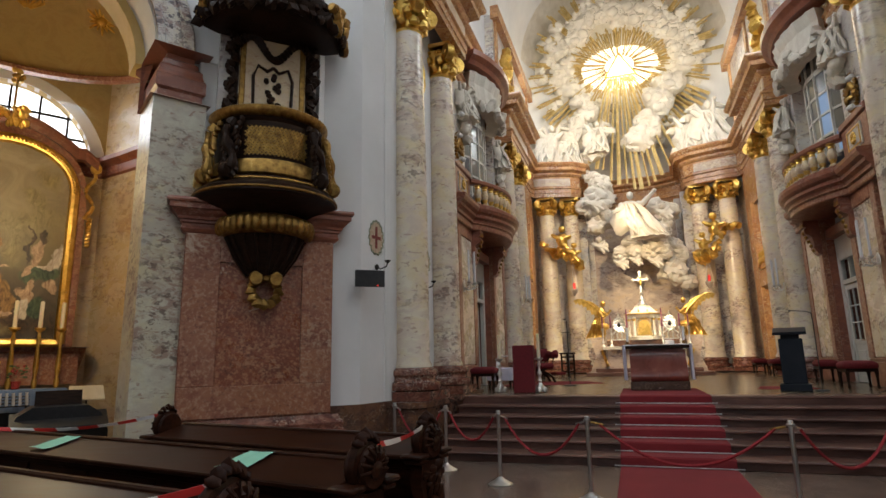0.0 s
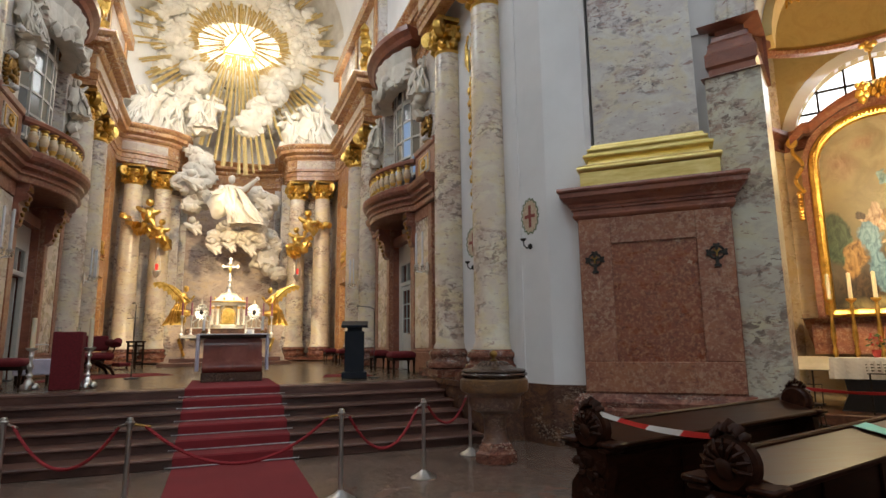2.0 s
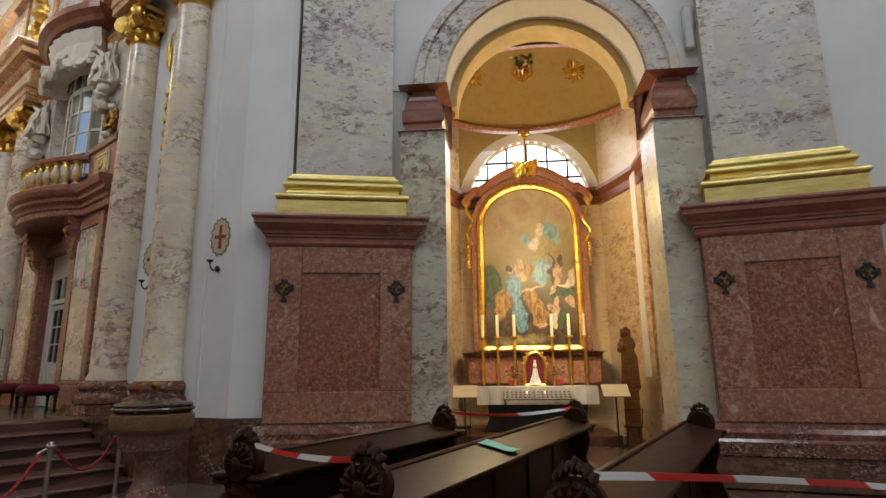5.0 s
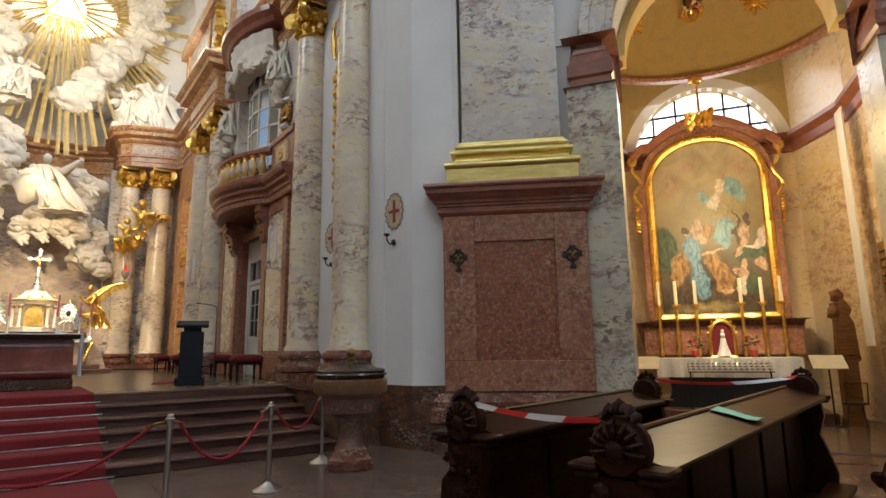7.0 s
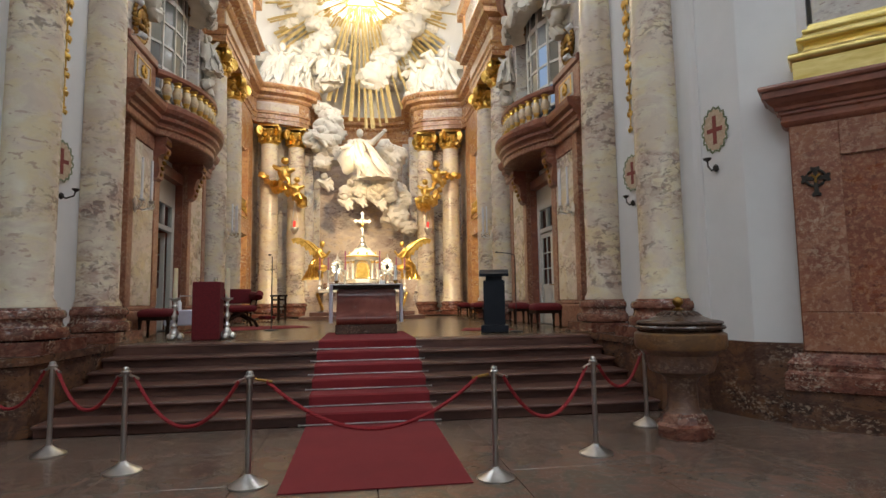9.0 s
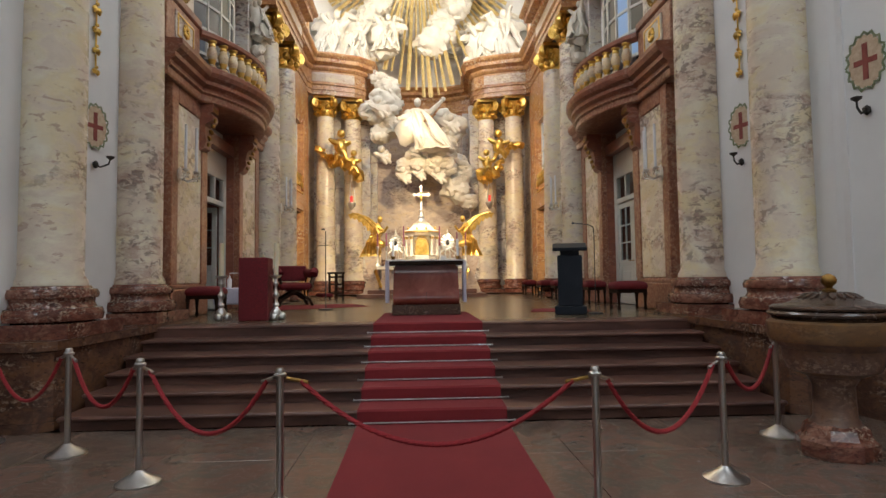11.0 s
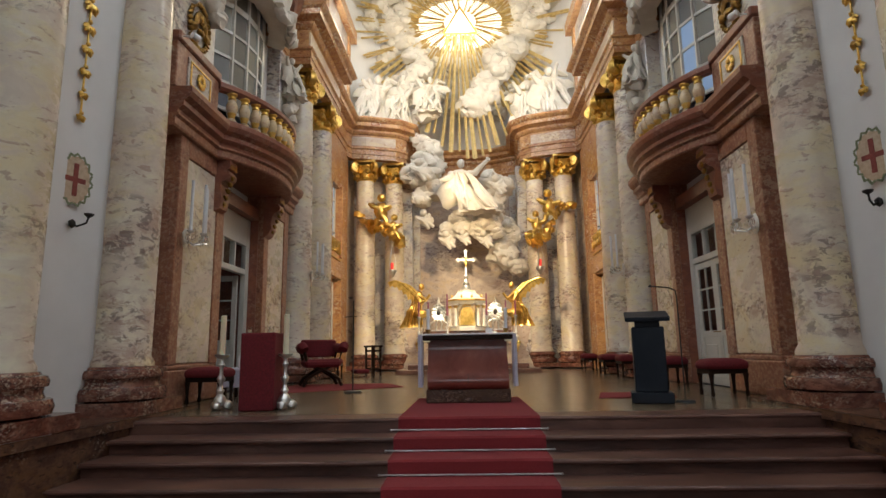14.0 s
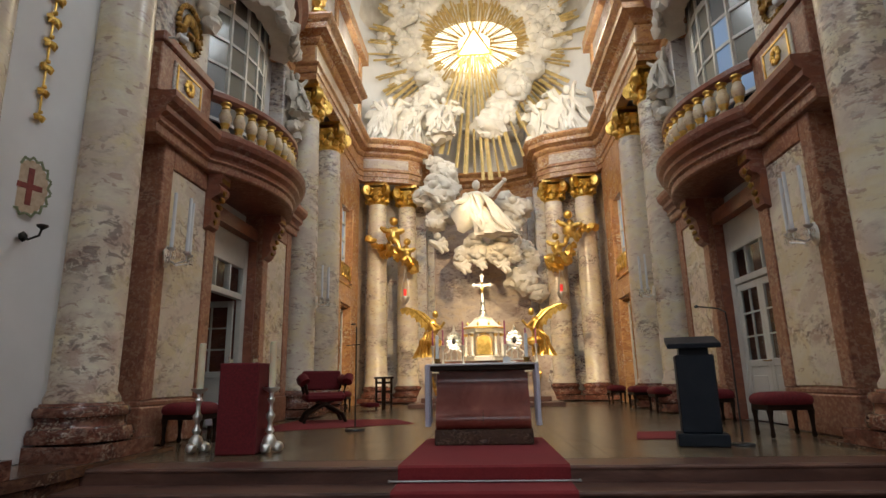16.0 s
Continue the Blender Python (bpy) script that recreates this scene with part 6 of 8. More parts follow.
part("mensa", box(mesh(), -1.64, 1.64, 24.55, 26.3, 1.9, 2.02, None, 0.02), "white_marble", ha, "white marble altar top")
part("altar_cloth", box(mesh(), -1.66, 1.66, 24.53, 25.0, 2.022, 2.03), "linen", ha)
part("predella", box(mesh(), -1.5, 1.5, 25.2, 26.2, 2.02, 2.28, None, 0.02), "plinth_marble", ha)
for sx in (-1, 1):
    bm = mesh()
    for k in range(7):
        blob(bm, (sx * (1.5 + 0.03 * k), 24.7, 1.3 + 0.09 * k), (0.07, 0.06, 0.08), 1, 0.3)
    part("gilded_scroll", bm, "gold", ha, "", True)
    bm = mesh()
    prism(bm, [(1.55 * sx, 0.95), (2.2 * sx, 0.95), (2.15 * sx, 1.2), (1.95 * sx, 1.6), (2.15 * sx, 2.42), (1.55 * sx, 2.42)], 25.1, 26.2)
    part("side_block", bm, "apse_marble", ha)
tb = thing("tabernacle", "white and gold tabernacle with domed top", "tabernacle")
bm = lathe(mesh(), [(0.66, 2.28), (0.66, 2.40), (0.58, 2.43), (0.46, 2.44), (0.46, 3.16), (0.60, 3.18), (0.66, 3.24), (0.74, 3.29), (0.74, 3.34), (0.58, 3.40), (0.42, 3.52), (0.34, 3.60), (0.34, 3.66), (0.24, 3.68), (0.0, 3.68)], 8, (0, 25.6, 0), Matrix.Translation((0, 25.6, 0)) @ Matrix.Rotation(radians(22.5), 4, "Z") @ Matrix.Translation((0, -25.6, 0)))
part("body", bm, "white_marble", tb, "white marble tabernacle body")
for x, y in ((-0.58, 25.28), (-0.38, 25.08), (0.38, 25.08), (0.58, 25.28)):
    part("colonnette", lathe(mesh(), [(0.075, 2.42), (0.075, 2.46), (0.05, 2.5), (0.043, 3.06), (0.07, 3.10), (0.08, 3.17), (0.0, 3.17)], 12, (x, y, 0)), "white_marble", tb, "", True)
    part("gilded_capital", lathe(mesh(), [(0.05, 3.04), (0.062, 3.05), (0.078, 3.13), (0.05, 3.14)], 10, (x, y, 0)), "gold", tb, "", True)
bm = prism(mesh(), [(-0.22, 2.46), (0.22, 2.46)] + arc(0, 2.86, 0.22, 0, 180, 10), 25.10, 25.18)
part("gilded_door", bm, "gold", tb, "gilded tabernacle door")
bm = mesh()
for k in range(12):
    t = radians(15 * k)
    blob(bm, (0.25 * math.cos(t), 25.09, 2.86 + 0.27 * math.sin(t)), (0.035, 0.03, 0.035), 1, 0.3)
for x in (-0.25, 0.25):
    for k in range(6):
        blob(bm, (x, 25.09, 2.48 + 0.07 * k), (0.03, 0.03, 0.035), 1, 0.3)
part("gilded_border", bm, "gold", tb, "", True)
bm = sweep(mesh(), [(0.745 * math.cos(radians(t)), 25.6 + 0.745 * math.sin(radians(t))) for t in range(-22, 338, 45)], [(0.0, 3.285), (0.02, 3.30), (0.02, 3.33), (0.0, 3.345)], closed=True)
part("gilded_cornice", bm, "gold", tb)
for x in (-0.5, -0.17, 0.17, 0.5):
    part("gilded_boss", blob(mesh(), (x, 25.0, 3.43), (0.045, 0.04, 0.06), 1, 0.2), "gold", tb, "", True)
cx = thing("altar_crucifix", "silver and gilt standing crucifix on the tabernacle", "crucifix")
part("foot", lathe(mesh(), [(0.21, 3.68), (0.21, 3.72), (0.15, 3.76), (0.10, 3.86), (0.12, 3.92), (0.07, 3.98), (0.05, 4.10), (0.085, 4.17), (0.04, 4.24), (0.035, 4.34)], 12, (0, 25.5, 0)), "silver", cx, "", True)
bm = mesh()
box(bm, -0.032, 0.032, 25.46, 25.5, 4.3, 5.05)
box(bm, -0.25, 0.25, 25.46, 25.5, 4.72, 4.78)
for x, z in ((-0.27, 4.75), (0.27, 4.75), (0, 5.06)):
    for dx, dz in ((0, 0), (0.045, 0), (-0.045, 0), (0, 0.045), (0, -0.045)):
        blob(bm, (x + dx, 25.48, z + dz), (0.04, 0.03, 0.04), 1, 0.1)
for k in range(12):
    t = radians(30 * k + 15)
    tube(bm, [(0.06 * math.cos(t), 25.49, 4.75 + 0.06 * math.sin(t)), (0.15 * math.cos(t), 25.49, 4.75 + 0.15 * math.sin(t))], 0.010, 5)
part("cross", bm, "silver", cx)
bm = mesh()
blob(bm, (0, 25.43, 4.62), (0.05, 0.04, 0.16), 1, 0.1)
blob(bm, (0, 25.43, 4.82), 0.045, 1, 0.05)
part("corpus", bm, "gold", cx, "", True)


def feathered_wing(bm, root, s, h):
    """A raised wing that sweeps out to side s: an arched leading edge and a trailing edge of feather tips."""
    L = 0.78 * h
    lead = [(L * f, L * (0.62 * math.sin(1.9 * f) - 0.12 * f)) for f in [k / 10 for k in range(11)]]
    trail = []
    for k in range(1, 12):
        f = 1 - k / 12
        depth = L * (0.16 + 0.34 * (1 - f)) * (1.0 if k % 2 else 0.72)
        trail.append((L * f, L * (0.62 * math.sin(1.9 * f) - 0.12 * f) - depth))
    prism(bm, [(root[0] + s * x, root[2] + z) for x, z in lead + trail], root[1] - 0.02, root[1] + 0.02)
    tube(bm, [(root[0] + s * x, root[1] - 0.01, root[2] + z) for x, z in lead], 0.045 * h, 7, False, [1.2 - 0.08 * k for k in range(11)])
    for k in range(0, 11, 2):                     # raised quills
        f = 1 - (k + 1) / 12
        top = (L * min(1.0, f * 0.8 + 0.02), L * (0.62 * math.sin(1.9 * f * 0.8) - 0.10 * f))
        tube(bm, [(root[0] + s * top[0], root[1] - 0.025, root[2] + top[1]), (root[0] + s * trail[k][0], root[1] - 0.025, root[2] + trail[k][1])], 0.026 * h, 6, False, (0.6, 1.0))


for sx in (-1, 1):
    rq = thing("reliquary", "silver openwork reliquary on the high altar", "reliquary", "reliquaries")
    bm = mesh()
    X = sx * 0.98
    for rr, rz, nn in ((0.20, 0.27, 14), (0.12, 0.17, 10)):
        for k in range(nn):
            t = k / nn * 6.283
            blob(bm, (X + rr * math.cos(t), 25.45, 2.92 + rz * math.sin(t)), (0.075, 0.06, 0.075), 1, 0.45, 2.4)
    for k in range(7):
        blob(bm, (X, 25.45, 3.2 + 0.035 * k), (0.09 - 0.011 * k, 0.05, 0.04), 1, 0.3)
    for x in (-0.20, -0.07, 0.07, 0.20):
        tube(bm, [(X + x * 1.5, 25.42, 2.30), (X + x * 1.2, 25.42, 2.42), (X + x * 1.5, 25.42, 2.52), (X + x * 0.6, 25.42, 2.66)], 0.035, 6)
    box(bm, X - 0.3, X + 0.3, 25.3, 25.6, 2.28, 2.33, None, 0.01)
    part("silver_work", bm, "silver", rq, "", True)
    part("relic_glass", blob(mesh(), (X, 25.42, 2.92), (0.07, 0.05, 0.10), 2, 0), "black_plastic", rq)
    # a kneeling angel turned to the tabernacle, one wing raised to the outside
    bm = mesh()
    x0 = sx * 1.72
    robe(bm, (x0 + sx * 0.02, 25.5, 2.95), 0.15, 0.30, 0.72, (sx * 0.16, -0.05), 8, 10)
    blob(bm, (x0 - sx * 0.06, 25.45, 3.05), (0.15, 0.13, 0.24), 2, 0.3, 1.8)
    blob(bm, (x0 - sx * 0.14, 25.38, 3.42), (0.085, 0.09, 0.11), 2, 0.15)
    blob(bm, (x0 - sx * 0.10, 25.28, 2.62), (0.24, 0.16, 0.14), 2, 0.3, 2.0)
    tube(bm, [(x0 - sx * 0.1, 25.36, 3.16), (x0 - sx * 0.28, 25.25, 3.02), (x0 - sx * 0.40, 25.2, 3.18)], 0.05, 7, False, (1.2, 1.0, 0.7))
    tube(bm, [(x0, 25.36, 3.16), (x0 - sx * 0.12, 25.22, 2.94), (x0 - sx * 0.30, 25.2, 3.02)], 0.05, 7, False, (1.2, 1.0, 0.7))
    for k in range(6):
        tube(bm, [(x0 + sx * (0.05 * k - 0.12), 25.3, 3.0 - 0.03 * k), (x0 + sx * (0.08 * k - 0.14), 25.24, 2.7), (x0 + sx * (0.10 * k - 0.16), 25.26, 2.32)], 0.035, 6)
    feathered_wing(bm, (x0 + sx * 0.06, 25.58, 3.20), sx, 1.05)
    feathered_wing(bm, (x0 - sx * 0.02, 25.66, 3.24), sx, 0.8)
    bmesh.ops.transform(bm, matrix=Matrix.Translation((x0, 25.4, 2.40)) @ Matrix.Diagonal((1.18, 1.1, 1.18, 1)) @ Matrix.Translation((-x0, -25.5, -2.23)), verts=bm.verts)
    tagged(part("gilded_angel", bm, "gold", None, "", True), "kneeling gilded angel with raised wings beside the tabernacle", "statue", "gilded angels")
    for x in (0.66, 1.30, 1.62):
        cd = thing("altar_candle", "purple candle in a silver candlestick on the high altar", "candle", "altar candles")
        part("stick", lathe(mesh(), [(0.10, 2.03), (0.03, 2.12), (0.05, 2.2), (0.025, 2.3), (0.03, 2.6), (0.07, 2.76), (0.0, 2.77)], 10, (sx * x, 24.9, 0)), "silver", cd)
        part("candle", lathe(mesh(), [(0.028, 2.76), (0.027, 3.25 if x > 1 else 3.5), (0.0, 3.26 if x > 1 else 3.51)], 8, (sx * x, 24.9, 0)), "purple_wax", cd)
cs = thing("altar_card", "white card standing on the high altar", "card")
part("card_sheet", box(mesh(), 0.72, 0.98, 24.9, 24.92, 2.03, 2.24), "linen", cs)

# ---- people's altar ----
pa = thing("stone_altar", "red marble altar block with curved foot and dark top", "altar")
prof = [(14.08, 1.095), (14.03, 1.12), (14.005, 1.155), (14.0, 1.20)]
for k in range(1, 17):                            # the front sweeps in like a bell
    f = k / 16
    prof.append((14.0 + 0.26 * (0.5 - 0.5 * math.cos(math.pi * min(1.0, f * 1.15))), 1.20 + 0.57 * f))
prof += [(14.8, 1.77), (14.8, 1.095)]
bm = mesh()
a = [bm.verts.new((-0.58, y, z)) for y, z in prof]
b = [bm.verts.new((0.58, y, z)) for y, z in prof]
bm.faces.new(a)
bm.faces.new(b[::-1])
for k in range(len(prof)):
    j = (k + 1) % len(prof)
    bm.faces.new((a[k], a[j], b[j], b[k]))
part("body", bm, "altar_red", pa, "polished red marble altar body", True)
part("plinth", box(mesh(), -0.60, 0.60, 14.04, 14.85, 0.915, 1.10, None, 0.012), "lid_stone", pa, "dark speckled plinth")
part("top_frame", box(mesh(), -0.68, 0.68, 14.12, 14.9, 1.80, 1.865, None, 0.01), "dark_wood", pa)
part("neck", box(mesh(), -0.55, 0.55, 14.28, 14.8, 1.755, 1.81), "altar_red", pa)
part("joint", box(mesh(), -0.004, 0.004, 13.996, 14.1, 1.16, 1.32), "plinth_marble", pa)
ac = thing("altar_linen", "white linen with pale lilac side falls over the altar", "altar cloth")
part("linen_sheet", box(mesh(), -0.70, 0.70, 14.1, 14.9, 1.866, 1.892, None, 0.006), "linen", ac)
for sx in (-1, 1):
    bm = mesh()
    path = [(sx * 0.655, 14.13), (sx * 0.675, 14.10), (sx * 0.70, 14.11), (sx * 0.715, 14.14), (sx * 0.705, 14.35), (sx * 0.718, 14.6), (sx * 0.705, 14.9)]
    sweep(bm, path, [(0, 1.875), (0.006, 1.6), (0.0, 1.35), (0.008, 1.13), (-0.008, 1.13), (-0.008, 1.875)], side=1)
    part("side_fall", bm, "lilac_linen", ac, "pale lilac side fall", True)
for sx in (-1, 1):
    cd = thing("white_candle", "white candle in a dark holder on the stone altar", "candle", "stone altar candles")
    part("holder", lathe(mesh(), [(0.06, 1.893), (0.03, 1.915), (0.045, 1.97), (0.0, 1.975)], 10, (sx * 0.6, 14.6, 0)), "old_gold", cd)
    part("candle", lathe(mesh(), [(0.024, 1.97), (0.024, 2.28), (0.0, 2.29)], 8, (sx * 0.6, 14.6, 0)), "linen", cd)
br = thing("missal_stand", "small white card on the stone altar", "card")
part("card_sheet", box(mesh(), 0.28, 0.38, 14.4, 14.42, 1.893, 1.97), "linen", br)

# ---- sanctuary furniture ----
bx = thing("red_pedestal", "tall pedestal box covered in deep red cloth", "pedestal")
part("cloth_box", box(mesh(), -3.06, -2.60, 13.38, 13.84, 0.905, 1.93, Matrix.Translation((-2.83, 13.6, 0)) @ Matrix.Rotation(radians(4), 4, "Z") @ Matrix.Translation((2.83, -13.6, 0)), 0.012), "red_velvet", bx)
for x in (-3.0, -2.7):
    vg = thing("votive_glass", "small clear votive glass on the red pedestal", "glass", "votive glasses")
    part("glass_cup", lathe(mesh(), [(0.03, 1.935), (0.035, 2.02), (0.032, 2.02), (0.027, 1.945)], 10, (x, 13.55, 0)), "clear_glass", vg)
    part("wax_fill", lathe(mesh(), [(0.026, 1.942), (0.027, 1.98), (0.0, 1.98)], 8, (x, 13.55, 0)), "wax", vg)
for x, y in ((-3.40, 13.62), (-2.50, 13.60)):
    cd = thing("floor_candlestick", "silver three-footed floor candlestick with a thick ivory candle", "candlestick", "floor candlesticks", "", pose(x, y, 0.905))
    for k in range(3):
        t = k * 2.094 + 0.5
        part("foot", blob(mesh(), (0.10 * math.cos(t), 0.10 * math.sin(t), 0.06), (0.065, 0.065, 0.06), 2, 0.3), "silver", cd, "", True)
    part("stem", lathe(mesh(), [(0.075, 0.06), (0.085, 0.13), (0.06, 0.18), (0.03, 0.21), (0.055, 0.25), (0.03, 0.29), (0.025, 0.34), (0.05, 0.39), (0.055, 0.42), (0.025, 0.47), (0.022, 0.55), (0.045, 0.60), (0.025, 0.64), (0.03, 0.68), (0.09, 0.715), (0.10, 0.74), (0.0, 0.74)], 14), "silver", cd, "", True)
    part("candle", lathe(mesh(), [(0.040, 0.74), (0.039, 1.27), (0.028, 1.28), (0.0, 1.275)], 12), "wax", cd, "", True)
st = thing("side_table", "small side table covered with a white cloth", "table")
part("cloth", box(mesh(), -4.1, -3.45, 15.2, 15.8, 1.1, 1.42, None, 0.02), "lilac_linen", st)
for x in (-4.04, -3.51):
    for y in (15.26, 15.74):
        part("leg", box(mesh(), x - 0.025, x + 0.025, y - 0.025, y + 0.025, 0.905, 1.1), "dark_wood", st)
bt = thing("sanitiser_bottle", "white pump bottle on the side table", "bottle")
part("bottle_body", lathe(mesh(), [(0.04, 1.42), (0.045, 1.44), (0.045, 1.58), (0.02, 1.62), (0.015, 1.66)], 12, (-3.85, 15.4, 0)), "linen", bt, "", True)
part("pump", tube(mesh(), [(-3.85, 15.4, 1.66), (-3.85, 15.4, 1.71), (-3.57, 15.38, 1.71)], 0.01), "linen", bt)

le = thing("lectern", "slate-grey wooden lectern with sloping top", "lectern", "", "", pose(2.52, 13.9, 0.905) @ pose(0, 0, 0, 0, 0, -14))
part("foot", box(mesh(), -0.27, 0.27, -0.24, 0.24, 0, 0.14, None, 0.01), "slate_paint", le)
part("column", box(mesh(), -0.21, 0.21, -0.18, 0.18, 0.14, 1.02, None, 0.015), "slate_paint", le)
part("neck", box(mesh(), -0.16, 0.16, -0.14, 0.14, 1.02, 1.12), "slate_paint", le)
part("desk", box(mesh(), -0.29, 0.29, -0.26, 0.26, -0.03, 0.03, pose(0, 0, 1.17, 12), 0.008), "slate_paint", le)
mc = thing("microphone_stand", "thin black gooseneck microphone stand", "microphone", "microphones")
part("foot", lathe(mesh(), [(0.13, 0.905), (0.12, 0.925), (0.0, 0.93)], 16, (2.95, 13.85, 0)), "black_plastic", mc)
part("pole", tube(mesh(), [(2.95, 13.85, 0.92), (2.95, 13.85, 2.3), (2.93, 13.82, 2.42), (2.8, 13.7, 2.45), (2.52, 13.55, 2.46)], 0.009, 6), "black_plastic", mc)
part("capsule", blob(mesh(), (2.5, 13.54, 2.46), (0.03, 0.02, 0.02), 1, 0), "black_plastic", mc)
mc = thing("microphone_stand", "thin black microphone stand with a round foot on the rug", "microphone", "microphones")
part("foot", lathe(mesh(), [(0.17, 0.912), (0.16, 0.935), (0.0, 0.94)], 18, (-2.15, 16.5, 0)), "black_plastic", mc)
part("pole", tube(mesh(), [(-2.15, 16.5, 0.93), (-2.15, 16.5, 2.62)], 0.012, 6), "black_plastic", mc)
part("boom", tube(mesh(), [(-2.32, 16.5, 2.30), (-2.15, 16.48, 2.31), (-2.08, 16.46, 2.31)], 0.008, 6), "black_plastic", mc)
part("capsule", blob(mesh(), (-2.2, 16.48, 2.66), (0.05, 0.02, 0.02), 1, 0), "black_plastic", mc)


def stool(x, y, turn=0.0, w=0.62, d=0.46):
    ob = thing("stool", "dark wooden stool with a padded red velvet seat", "stool", "sanctuary stools", "", pose(x, y, 0.905, 0, 0, turn))
    rows = []
    bm = mesh()
    for j, (grow, z) in enumerate(((0.0, 0.40), (0.015, 0.42), (0.02, 0.46), (0.01, 0.50), (-0.03, 0.535), (-0.10, 0.555), (-0.18, 0.56))):
        rows.append([bm.verts.new(((w / 2 + grow) * (abs(math.cos(t)) ** 0.35) * math.copysign(1, math.cos(t)), (d / 2 + grow) * (abs(math.sin(t)) ** 0.35) * math.copysign(1, math.sin(t)), z)) for t in [6.28319 * (q + 0.5) / 28 for q in range(28)]])
    for a, b in zip(rows, rows[1:]):
        for q in range(28):
            bm.faces.new((a[q], a[(q + 1) % 28], b[(q + 1) % 28], b[q]))
    bm.faces.new(rows[0])
    bm.faces.new(rows[-1])
    part("seat", bm, "red_velvet", ob, "padded red velvet seat", True)
    part("apron", box(mesh(), -w / 2 + 0.02, w / 2 - 0.02, -d / 2 + 0.02, d / 2 - 0.02, 0.33, 0.41, None, 0.01), "dark_wood", ob)
    for sx in (-1, 1):
        for sy in (-1, 1):
            part("leg", lathe(mesh(), [(0.02, 0), (0.035, 0.03), (0.022, 0.1), (0.03, 0.25), (0.045, 0.34)], 8, (sx * (w / 2 - 0.05), sy * (d / 2 - 0.05), 0)), "dark_wood", ob, "", True)
    return ob


for x, y, t in ((3.86, 14.75, 4), (4.0, 17.3, 88), (3.95, 20.3, 90), (3.95, 22.2, 90), (3.9, 24.6, 90), (-4.0, 14.6, -4), (-3.95, 22.6, 90)):
    stool(x, y, t)
ch = thing("savonarola_chair", "dark carved folding chair with red velvet seat and back", "chair", "", "", pose(-3.3, 18.6, 0.915, 0, 0, 25))
part("seat", box(mesh(), -0.40, 0.40, -0.34, 0.30, 0.40, 0.58, None, 0.06), "red_velvet", ch)
part("backrest", box(mesh(), -0.40, 0.40, 0.28, 0.36, 0.62, 1.02, None, 0.03), "red_velvet", ch)
for s in (-1, 1):
    part("arm_rest", tube(mesh(), [(s * 0.42, -0.34, 0.78), (s * 0.46, -0.28, 0.86), (s * 0.44, 0.0, 0.80), (s * 0.42, 0.3, 0.84)], 0.105, 10), "red_velvet", ch, "", True)
    for y in (-0.26, 0.26):
        part("curved_leg", tube(mesh(), [(s * 0.42, y, 0.78), (s * 0.34, y, 0.5), (s * -0.05, y, 0.34), (s * -0.34, y, 0.16), (s * -0.42, y, 0.0)], 0.038, 7), "dark_wood", ch, "", True)
pk = thing("prayer_stool", "dark carved wooden kneeler with a red pad", "kneeler", "", "", pose(-2.95, 23.6, 0.905, 0, 0, -60))
part("desk", box(mesh(), -0.32, 0.32, -0.2, 0.2, 0.86, 0.92, None, 0.01), "dark_wood", pk)
for x in (-0.28, 0.28):
    bm = mesh()
    for q in ((-0.16, -0.10), (0.10, 0.16)):
        box(bm, x - 0.02, x + 0.02, q[0], q[1], 0, 0.86)
    for z in (0.2, 0.5, 0.75):
        box(bm, x - 0.019, x + 0.019, -0.12, 0.12, z - 0.03, z + 0.03)
    part("side_frame", bm, "dark_wood", pk)
part("knee_pad", box(mesh(), -0.3, 0.3, -0.62, -0.22, 0.08, 0.2, None, 0.03), "red_velvet", pk, "red knee pad")
rg = thing("rug", "flat red rug under the chair", "rug")
part("rug_sheet", prism(mesh(), [(-4.0, 16.25), (-1.35, 17.9), (-1.9, 19.2), (-4.0, 19.2)], 0.902, 0.912, Matrix(((1, 0, 0, 0), (0, 0, 1, 0), (0, 1, 0, 0), (0, 0, 0, 1)))), "red_carpet", rg)
rg = thing("rug", "small flat red rug behind the lectern", "rug")
part("rug_sheet", prism(mesh(), [(1.95, 14.6), (3.1, 14.6), (3.1, 15.6), (2.2, 15.6)], 0.902, 0.912, Matrix(((1, 0, 0, 0), (0, 0, 1, 0), (0, 1, 0, 0), (0, 0, 0, 1)))), "red_carpet", rg)

# ---- carpet on the steps ----
cp = thing("stair_carpet", "red stair carpet held by brass rods", "carpet")
line = [(7.68, 0.0)]
for k in range(6):
    y, z = STEP_Y[k], RISE * (k + 1)
    line += [(y - 0.012, z - RISE + 0.012), (y - 0.012, z - 0.008), (y + 0.01, z + 0.012)]
line += [(14.95, FLOOR + 0.012)]
line[0] = (7.68, 0.012)
bm = mesh()
n = 8
rows = []
for i, (y, z) in enumerate(line):
    hw = 0.80
    if i >= len(line) - 1:
        hw = 0.78
    rows.append([bm.verts.new((-hw + 2 * hw * k / n, y, z)) for k in range(n + 1)])
for i in range(len(rows) - 1):
    m_ = len(rows[i])
    for k in range(m_ - 1):
        bm.faces.new((rows[i][k], rows[i][k + 1], rows[i + 1][k + 1], rows[i + 1][k]))
ob = part("runner", bm, "red_carpet", cp)
sol = ob.modifiers.new("pile", "SOLIDIFY")
sol.thickness, sol.offset = 0.009, -1
